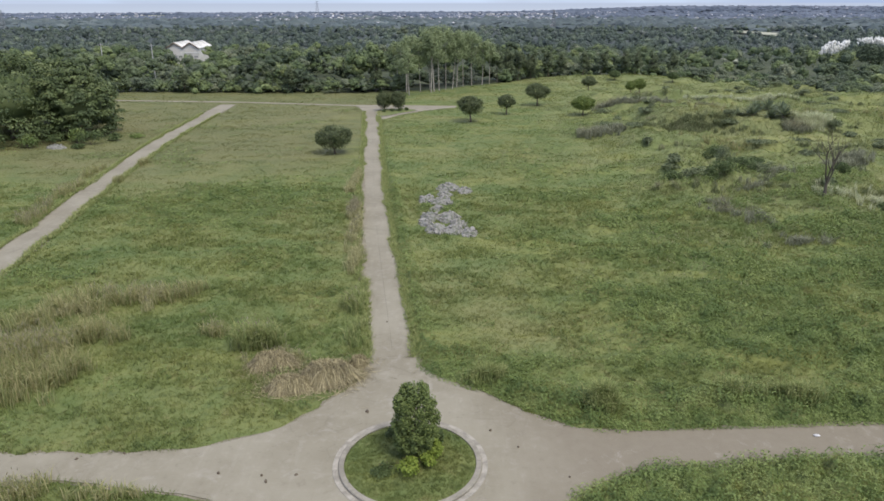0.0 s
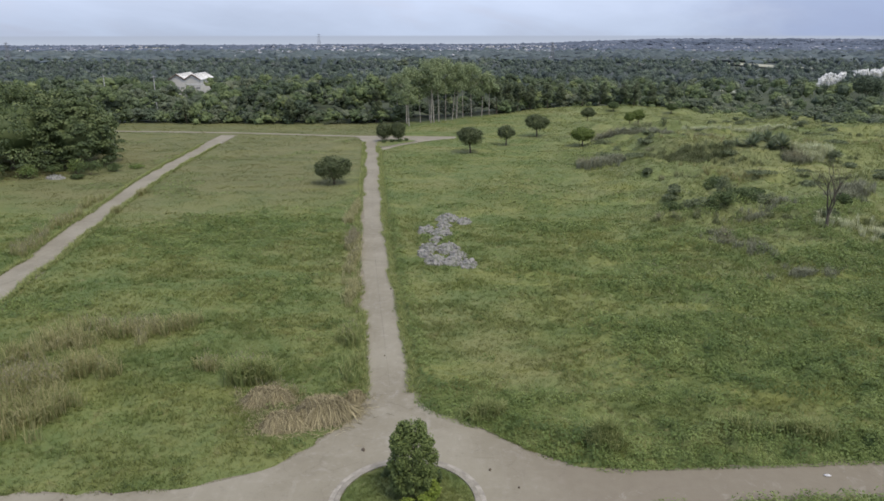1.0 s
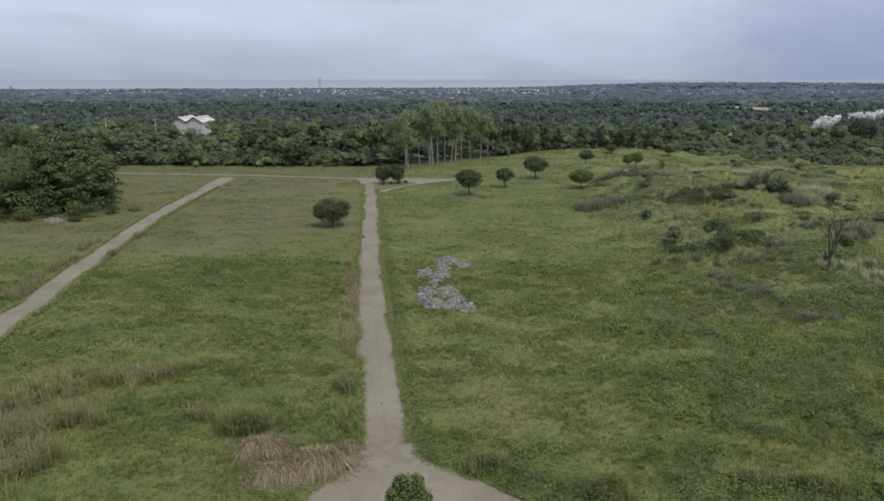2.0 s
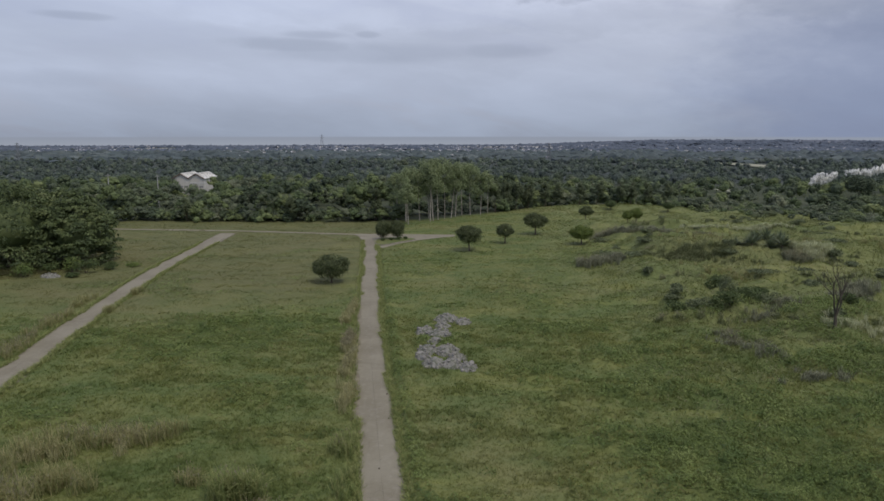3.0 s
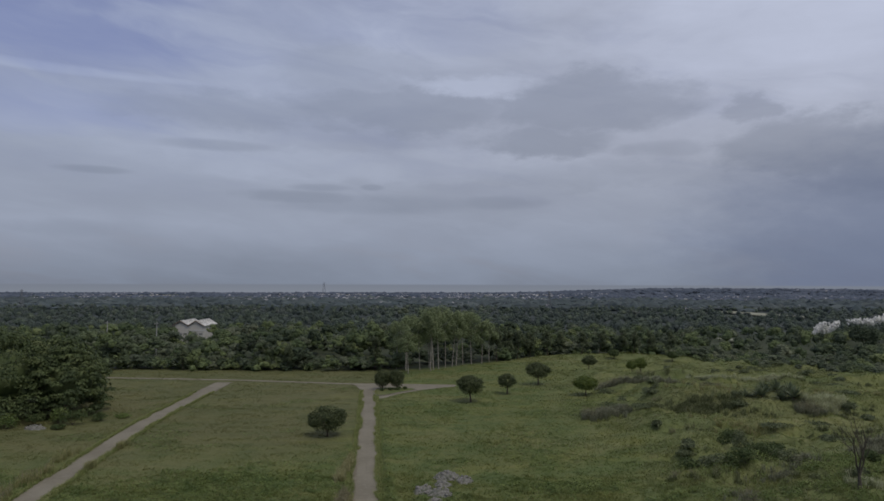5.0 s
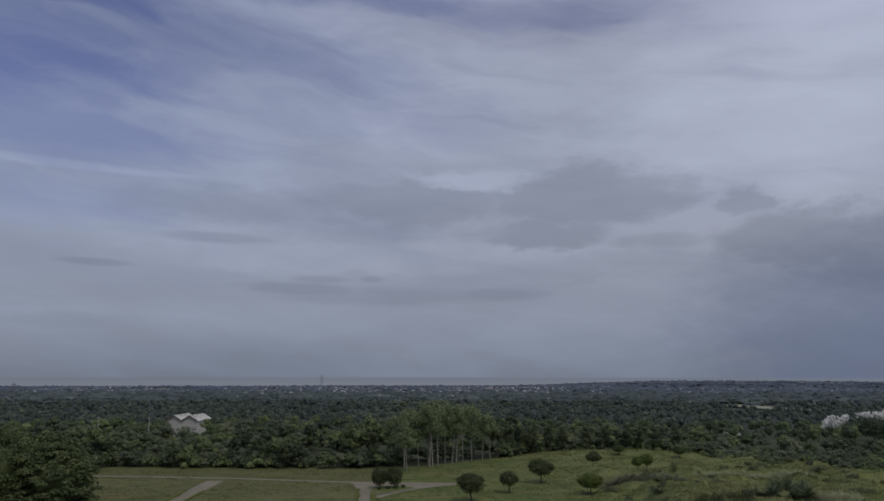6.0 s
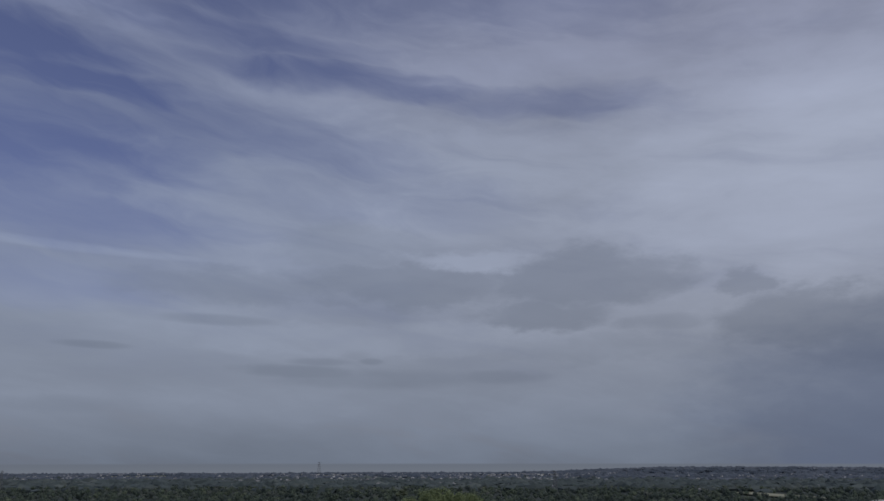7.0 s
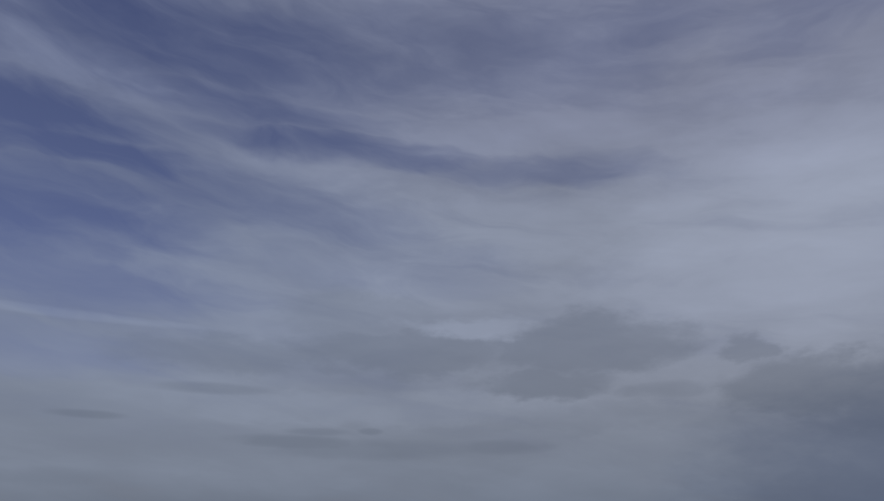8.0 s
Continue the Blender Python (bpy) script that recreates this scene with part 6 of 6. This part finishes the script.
def build_edges():
    """Grass creeping over the edges of the two straight roads."""
    rng = np.random.default_rng(150)
    xs, ys = [], []
    for line, y1, seed in ((MAIN_ROAD, 228, 1), (LEFT_ROAD, 225, 2)):
        line = np.asarray(line, dtype=float)[:, :2]
        d = np.diff(line, axis=0)
        n = 12000
        j = rng.choice(len(d), n, p=np.hypot(*d.T) / np.hypot(*d.T).sum())
        p = line[j] + d[j] * rng.random(n)[:, None]
        right = np.stack([d[j, 1], -d[j, 0]], 1) / np.hypot(*d[j].T)[:, None]
        side = np.where(rng.random(n) < 0.5, -1.0, 1.0)
        reach = 0.85 * ramp01(fractal(p[:, 1] + side * 70, p[:, 1] * 0.3, 7.0, 4, 70 + seed), 0.38, 0.72)
        off = 2.75 - rng.random(n) * (0.45 + reach)
        off = off + np.where((side < 0) & (seed == 1) & (p[:, 1] < 150) & (p[:, 1] > 84), 0.65, 0.0)
        off = off + np.where((side > 0) & (seed == 2), 0.5, 0.0)
        q = p + right * (side * off)[:, None]
        ok = (q[:, 1] < y1) & (q[:, 1] > 62)
        xs.append(q[ok, 0])
        ys.append(q[ok, 1])
    x, y = np.concatenate(xs), np.concatenate(ys)
    solid("edge_grass", tufts(rng, x, y, 0.42 * (0.6 + 0.8 * rng.random(len(x))), 0.25, 4, 0.13), M_VERGE, "grass creeping over the broken edges of the concrete roads", "grass", "stuff")


build_edges()

ROCKS = rock_shapes(np.random.default_rng(9), 8)
for _i, (_x, _y, _a, _b, _t, _n) in enumerate(((1.2, 130.0, 2.6, 2.2, 1.1, 34), (4.1, 127.8, 1.6, 1.9, 0.8, 22), (0.4, 125.6, 1.5, 1.8, 0.7, 16), (-0.6, 115.6, 1.7, 2.0, 0.8, 18), (2.6, 107.0, 1.5, 1.9, 0.9, 18), (-2.6, 107.6, 1.3, 1.8, 0.7, 14), (-2.8, 122.0, 1.6, 2.2, 0.8, 22), (0.0, 120.0, 2.2, 2.3, 1.0, 30), (-1.9, 111.0, 1.9, 2.4, 1.0, 28),
                                                (1.2, 110.5, 2.0, 2.6, 1.1, 30), (-0.9, 104.5, 1.9, 2.3, 0.9, 28), (1.8, 103.8, 1.6, 2.0, 0.9, 24), (4.1, 102.6, 1.4, 1.8, 0.9, 24), (-94.5, 170.0, 3.0, 2.0, 0.8, 20))):
    rubble_heap((_x, _y, 0.0), _a, _b, _t, 400 + _i, _n, ROCKS)

dead_tree((65.7, 116.5, float(height(65.7, 116.5))), 8.2, 12)
for _i, (_x, _y, _t) in enumerate(((80.7, 182.9, 5.0), (84.1, 180.0, 4.0), (86.6, 178.6, 4.8), (87.4, 189.0, 4.8), (91.7, 191.0, 5.0), (83.6, 187.6, 4.0), (77.8, 185.3, 3.4))):
    spiky_plant((_x, _y, float(height(_x, _y))), _t, 500 + _i)


def build_scrub():
    g = "scrub on the hummocks"
    spots = [(45.0, 132.0, 2.2, 5.0), (47.5, 131.0, 3.2, 6.0), (51.0, 130.0, 3.6, 5.5), (54.5, 131.5, 3.4, 6.0), (58.0, 141.5, 5.6, 4.6), (60.0, 139.0, 3.6, 4.0), (58.0, 134.5, 3.2, 6.0), (62.0, 133.5, 3.0, 6.0), (60.0, 152.0, 3.0, 4.5), (64.0, 141.0, 2.6, 5.0), (69.5, 122.0, 2.2, 4.0), (75.5, 129.0, 2.6, 4.5),
             (72.0, 108.0, 2.0, 4.5), (76.0, 104.0, 2.4, 5.0), (68.0, 100.0, 1.8, 4.0), (62.0, 86.0, 1.6, 4.0), (98.0, 176.0, 2.6, 5.0)]
    rng = np.random.default_rng(600)
    n = 0
    while n < 64:
        x, y = rng.uniform(44, 150), rng.uniform(118, 300)
        if y > wood_edge(x) - 6 or fractal(x, y, 30, 2, 19) < 0.47:
            continue
        spots.append((x, y, rng.uniform(0.8, 2.3), rng.uniform(3.0, 8.0)))
        n += 1
    for i, (x, y, t, w) in enumerate(spots):
        dull = i % 3 == 1
        shrub("scrub_bush", (x, y, float(height(x, y)) - 0.1), t, w, M_SCRUB if dull or i > 16 else M_SHRUB,
              "dull olive scrub bush on rough ground" if dull else "dark green rounded scrub bush on rough ground", 1200 if i < 15 else 620, 0.32 if i < 15 else 0.42, 700 + i, g)
    for i, (x, y, t, w) in enumerate(((-88.0, 174.0, 4.2, 7.5), (-92.5, 176.0, 5.0, 8.0), (-84.5, 179.0, 2.4, 5.0), (-101.0, 169.5, 4.0, 7.0), (-108.0, 167.0, 4.5, 8.0), (-80.0, 183.0, 1.2, 4.0), (-97.0, 173.5, 3.6, 6.0), (-116.0, 160.0, 4.0, 8.0), (-89.0, 169.0, 1.6, 4.0))):
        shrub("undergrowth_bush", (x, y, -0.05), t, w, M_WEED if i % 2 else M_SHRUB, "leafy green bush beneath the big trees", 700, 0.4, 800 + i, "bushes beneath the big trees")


build_scrub()


# buildings and distance
def gable(width, depth, eave, ridge, over=0.4, thick=0.12):
    """Two roof slopes with the ridge along y, from y=0 back to depth."""
    geos = []
    for s in (-1, 1):
        a, b = np.array([0, ridge]), np.array([s * (width / 2 + over), eave - over * (ridge - eave) / (width / 2)])
        p = []
        for y in (-over, depth + over):
            for q, lift in ((a, 0), (b, 0), (b, thick), (a, thick)):
                p.append((q[0], y, q[1] + lift))
        f = [(0, 1, 2, 3), (7, 6, 5, 4), (0, 4, 5, 1), (1, 5, 6, 2), (2, 6, 7, 3), (3, 7, 4, 0)]
        geos.append((np.array(p), [np.array(f)]))
    return join(*geos)


def build_shed():
    x, y = -164.3, 448.0
    ob = thing("warehouse", (x, y, float(height(x, y)) - 0.3), "large cream warehouse with a row of pale gabled roofs among trees", "warehouse", turn=1)
    w, d, eave, ridge = 9.6, 26.0, 11.0, 13.9
    for i, cx in enumerate((-0.6, 9.0)):
        p = np.array([(-w / 2, 0, 0), (w / 2, 0, 0), (w / 2, 0, eave), (0, 0, ridge - 0.15), (-w / 2, 0, eave), (-w / 2, d, 0), (w / 2, d, 0), (w / 2, d, eave), (0, d, ridge - 0.15), (-w / 2, d, eave)])
        f5 = [(0, 1, 2, 3, 4), (9, 8, 7, 6, 5)]
        f4 = [(1, 6, 7, 2), (5, 0, 4, 9)]
        wall = part("bay", moved((p, [np.array(f5), np.array(f4)]), (cx, 0, 0)), M_WALL, ob, "cream rendered gabled bay")
        roof = part("roof", moved(gable(w, d, eave, ridge, 0.7), (cx, 0, 0)), M_ROOF, ob, "pale corrugated sheet roof")
        part("ridge_cap", box((0.7, d + 1.5, 0.1), (cx, d / 2, ridge + 0.12), 0.03), M_ROOF, roof)
        ribs = [tube([(cx + sx * 0.3, y, ridge + 0.1), (cx + sx * (w / 2 + 0.6), y, eave - 0.28)], [0.09, 0.09], 4) for sx in (-1, 1) for y in np.arange(0.2, d, 1.3)]
        part("corrugation", join(*ribs), M_ROOF, roof)
        for sx in (-1, 1):
            part("verge_board", tube([(cx, -0.82, ridge - 0.02), (cx + sx * (w / 2 + 0.5), -0.82, eave - 0.34)], [0.26, 0.26], 4), M_VERGE_BOARD, roof, "brown verge board")
        for j in range(3):
            part("window", moved(box((2.4, 0.12, 1.3), (0, 0, 0), 0.03), (cx - 3.0 + j * 3.0, -0.05, 5.6)), M_GLASS_DARK, wall, "dark strip window")
    door = part("door", box((4.2, 0.16, 4.6), (6.3, -0.07, 2.3), 0.04), M_STEEL, ob, "grey sliding door")
    part("handle", box((0.1, 0.1, 0.9), (4.6, -0.19, 1.4), 0.02), M_STEEL, door)
    part("fascia", box((10.6, 0.2, 0.5), (10.0, -0.14, 7.9), 0.03), M_ROOF, ob, "pale sheet fascia")


def build_town():
    rng = np.random.default_rng(900)
    base = thing("house", (0, 0, -500), "small pale distant house among the far trees", "house", "houses of the distant town")
    p = np.array([(-6, 0, 0), (6, 0, 0), (6, 0, 6), (0, 0, 8.6), (-6, 0, 6), (-6, 9, 0), (6, 9, 0), (6, 9, 6), (0, 9, 8.6), (-6, 9, 6)], dtype=float)
    wall = part("wall", (p, [np.array([(0, 1, 2, 3, 4), (9, 8, 7, 6, 5)]), np.array([(1, 6, 7, 2), (5, 0, 4, 9)])]), M_HOUSE, base)
    part("roof", gable(12, 9, 6, 8.9, 0.7, 0.25), M_HOUSE_ROOF, base)
    spots = []
    for az0, az1, d0, d1, n in ((-16, 4, 1500, 2300, 66), (-14, 6, 2300, 4300, 84), (-31, -14, 2400, 4200, 60), (8, 30, 2400, 4200, 50), (4, 28, 1150, 1900, 12)):
        for i in range(n):
            a, d = radians(rng.uniform(az0, az1)), rng.uniform(d0, d1)
            spots.append((math.sin(a) * d, math.cos(a) * d))
    for x, y in spots:
        s = rng.uniform(0.4, 0.95) * (0.42 if y < 1000 else 0.5 if y < 1900 else 0.75)
        k = copy_thing(base, pose(x, y, float(height(x, y)) + (9.0 if y < 1000 else 5.0), 0, 0, rng.uniform(-60, 60)))
        k.scale = (s * rng.uniform(1.0, 2.2), s, s * rng.uniform(0.8, 1.2))
    for o in (*base.children_recursive, base):
        bpy.data.objects.remove(o)


def build_far_town():
    """Low houses by the hundred, in clusters on the plain before the coast."""
    rng = np.random.default_rng(903)
    geos, n = [], 0
    while n < 620:
        a, d = radians(rng.uniform(-31, 32)), 1900 + 2700 * rng.random() ** 0.8
        x, y = math.sin(a) * d, math.cos(a) * d
        if float(fractal(x, y * 0.6, 420, 3, 91)) < 0.50 + 0.07 * ramp01(abs(a + 0.05), 0.15, 0.4):
            continue
        w, t, h = rng.uniform(5, 13), rng.uniform(5, 8), rng.uniform(2.5, 5.0)
        z = float(height(x, y)) + 5.0
        body = box((w, t, h), (0, 0, h / 2))
        roof = moved(gable(w, t, h, h + 1.6, 0.5, 0.2), (0, -t / 2, 0))
        geos.append(moved(join(body, roof), (x, y, z), rng.uniform(-0.9, 0.9)))
        n += 1
    solid("far_town", join(*geos), M_TOWN, "white and grey houses of a distant town on the plain", "town", "stuff")


def pylon(place, tall, width, seed):
    ob = thing("pylon", place, "thin grey steel lattice pylon above the far trees", "pylon", "pylons on the plain")
    legs = []
    for i in range(4):
        sx, sy = (-1, 1, 1, -1)[i], (-1, -1, 1, 1)[i]
        part("leg", tube([(sx * width / 2, sy * width / 2, -1), (sx * width * 0.12, sy * width * 0.12, tall)], [0.35, 0.2], 4), M_STEEL, ob)
    n = 8
    for k in range(n):
        z0, z1 = tall * k / n, tall * (k + 1) / n
        h0, h1 = width * (0.5 - 0.38 * k / n), width * (0.5 - 0.38 * (k + 1) / n)
        for s in (-1, 1):
            part("brace", join(tube([(-h0, s * h0, z0), (h1, s * h1, z1)], [0.16, 0.16], 4), tube([(h0, s * h0, z0), (-h1, s * h1, z1)], [0.16, 0.16], 4)), M_STEEL, ob)
    for z, w in ((0.82, 0.75), (0.94, 0.6)):
        part("arm", tube([(-width * w, 0, tall * z), (0, 0, tall * z + 0.8), (width * w, 0, tall * z)], [0.14, 0.3, 0.14], 4), M_STEEL, ob)
    return ob


def smoke_material(name, tone, cover):
    mat, nt, out = material(name)
    d = nt.nodes.new("ShaderNodeBsdfDiffuse")
    tl = nt.nodes.new("ShaderNodeBsdfTranslucent")
    for n in (d, tl):
        n.inputs[0].default_value = (*tone, 1)
    a = nt.nodes.new("ShaderNodeMixShader")
    a.inputs[0].default_value = 0.5
    nt.links.new(d.outputs[0], a.inputs[1])
    nt.links.new(tl.outputs[0], a.inputs[2])
    thin = nt.nodes.new("ShaderNodeMixShader")
    thin.inputs[0].default_value = cover
    nt.links.new(nt.nodes.new("ShaderNodeBsdfTransparent").outputs[0], thin.inputs[1])
    nt.links.new(a.outputs[0], thin.inputs[2])
    nt.links.new(thin.outputs[0], out.inputs[0])
    return mat


def smoke_plume(name, place, line, radii, n, label, seed, mat):
    """Drifting smoke as many small puffs along a line."""
    rng = np.random.default_rng(seed)
    line = np.asarray(line, dtype=float)
    pts, faces, base = [], [], 0
    for i in range(n):
        t = rng.random() ** 0.8 * (len(line) - 1)
        j = min(int(t), len(line) - 2)
        c = line[j] + (line[j + 1] - line[j]) * (t - j)
        r = np.interp(t, np.arange(len(line)), radii)
        s = r * rng.uniform(0.12, 0.36)
        c = c + rng.normal(size=3) * r * 0.36
        p = BALL_2[0] * (1 + 0.16 * rng.normal(size=(len(BALL_2[0]), 1))) * s * (0.8, 0.8, 1.3) + c
        pts.append(p)
        faces.append(BALL_2[1] + base)
        base += len(p)
    ob = solid(name, (np.concatenate(pts), [np.concatenate(faces)]), mat, label, "smoke", "stuff", smooth=True)
    ob.location = place
    return ob


M_SMOKE = smoke_material("white_smoke", (0.90, 0.90, 0.86), 0.7)
M_TOWN = surface("town_walls", island_tones((0.20, 0.21, 0.225), (0.36, 0.365, 0.375), (0.70, 0.70, 0.70), (0.28, 0.28, 0.285)), 0.85)
def utility_pole(place, tall):
    ob = thing("utility_pole", place, "slim grey concrete utility pole rising from the trees", "utility pole", "utility poles in the woods")
    part("post", tube([(0, 0, -0.5), (0, 0, tall * 0.5), (0, 0, tall)], [0.26, 0.22, 0.16], 8), M_POLE, ob)
    bar = part("crossarm", box((2.2, 0.14, 0.16), (0, -0.2, tall - 0.9), 0.02), M_POLE, ob)
    for x in (-1.0, -0.45, 0.45, 1.0):
        part("insulator", tube([(x, -0.2, tall - 0.82), (x, -0.2, tall - 0.5)], [0.07, 0.045], 6), M_HOUSE, bar)


M_POLE = surface("pole_concrete", two_tone((0.42, 0.42, 0.40), (0.32, 0.32, 0.30), 0.5), 0.85)
for _x, _y, _t in ((-136.8, 342.0, 16.5), (-162.0, 345.0, 17.0)):
    utility_pole((_x, _y, float(height(_x, _y))), _t)
build_shed()
build_town()
build_far_town()
pylon((-500.0, 2960.0, float(height(-500, 2960))), 62.0, 16.0, 1)
pylon((182.0, 1200.0, float(height(182, 1200))), 34.0, 7.0, 2)
pylon((-670.0, 1120.0, float(height(-670, 1120))), 36.0, 7.0, 3)
for _k, (_line, _radii, _n) in enumerate(((((0, 0, 0), (3, 0, 2), (6, 0, 4.2), (8.5, 0, 6.0)), (0.9, 2.2, 2.6, 1.6), 240), (((6, 0, 0.5), (10, 0, 2.4), (13.5, 0, 4.6), (16.5, 0, 7.0)), (1.2, 2.2, 2.4, 1.6), 220),
                                         (((22, 2, 7.5), (29, 2, 7.6), (36, 2, 7.0), (45, 2, 9.0), (56, 2, 13.0)), (1.4, 2.0, 2.4, 3.0, 4.0), 240))):
    smoke_plume("smoke", (223.5, 430.0, 4.0), _line, _radii, _n, "white smoke drifting from a fire among the trees", 31 + _k, M_SMOKE)
round_tree("round_tree", (251.0, 424.0, float(height(251, 424))), 14.5, 17.0, M_WOODS[0], "dark round tree standing before the smoke", "", 0.2, 3000, 0.9, 35)


# litter on the concrete
def litter():
    rng = np.random.default_rng(17)
    for x, y, s in ((-6.6, 52.8, 0.24), (-17.1, 44.4, 0.2), (-13.2, 43.4, 0.2), (-13.7, 44.1, 0.16), (-11.1, 44.2, 0.15), (-25.3, 46.9, 0.18), (-28.8, 46.2, 0.2), (4.0, 50.0, 0.18), (9.6, 43.9, 0.13), (6.1, 47.7, 0.14), (-6.2, 71.0, 0.15), (-7.0, 92.0, 0.18)):
        ob = tagged(new("clod", ROCKS[int(rng.integers(8))].copy()), "dark clod of earth lying on the concrete road", "clod", "clods on the road")
        ob.data.materials[0] = M_CLOD
        ob.location, ob.rotation_euler = (x, y, 0.12), rng.uniform(0, 6, 3)
        ob.scale = (s, s * 0.8, s * 0.6)
    p = BALL_3[0] * (1 + 0.5 * (fractal(BALL_3[0][:, 0] * 3, BALL_3[0][:, 1] * 3 + BALL_3[0][:, 2] * 5, 1.0, 3, 3)[:, None] - 0.5)) * (0.27, 0.16, 0.08)
    p[:, 2] = np.maximum(p[:, 2], -0.05)
    bag = solid("plastic_bag", (p, [BALL_3[1]]), M_BAG, "crumpled white plastic bag lying on the dusty road", "bag", smooth=True)
    bag.location = (30.9, 49.2, 0.155)


M_CLOD = surface("dark_earth", two_tone((0.07, 0.055, 0.04), (0.11, 0.09, 0.065), 4.0), 0.95)
M_BAG = surface("white_plastic", two_tone((0.50, 0.50, 0.49), (0.40, 0.40, 0.39), 3.0), 0.45)
litter()


# concrete slabs of the two roads
def lay_slabs(road, line, lanes, length, seed):
    """Slabs in lanes along a line; every slab is a bevelled plate of one shared mesh."""
    rng = np.random.default_rng(seed)
    s, p, r = along(line, length)
    shapes = {}
    for lane, (a, b) in enumerate(lanes):
        shapes[lane] = build_mesh("slab", box((b - a - 0.004, length - 0.001, 0.16)), M_SLAB)
    for i in range(len(s) - 1):
        d = p[i + 1] - p[i]
        turn = math.atan2(d[1], d[0]) - math.pi / 2
        right = np.array([d[1], -d[0]]) / np.linalg.norm(d)
        for lane, (a, b) in enumerate(lanes):
            ob = part("slab", shapes[lane], M_SLAB, road)
            c = (p[i] + p[i + 1]) / 2 + right * ((a + b) / 2 + rng.normal() * 0.004)
            ob.location = (c[0], c[1], 0.022)
            ob.rotation_euler = (0, 0, turn)


lay_slabs(ROAD_MAIN, MAIN_ROAD, ((-2.35, -0.006), (0.006, 2.35)), 4.5, 1)
lay_slabs(ROAD_LEFT, LEFT_ROAD, ((-2.3, -0.005), (0.005, 2.9)), 4.5, 2)
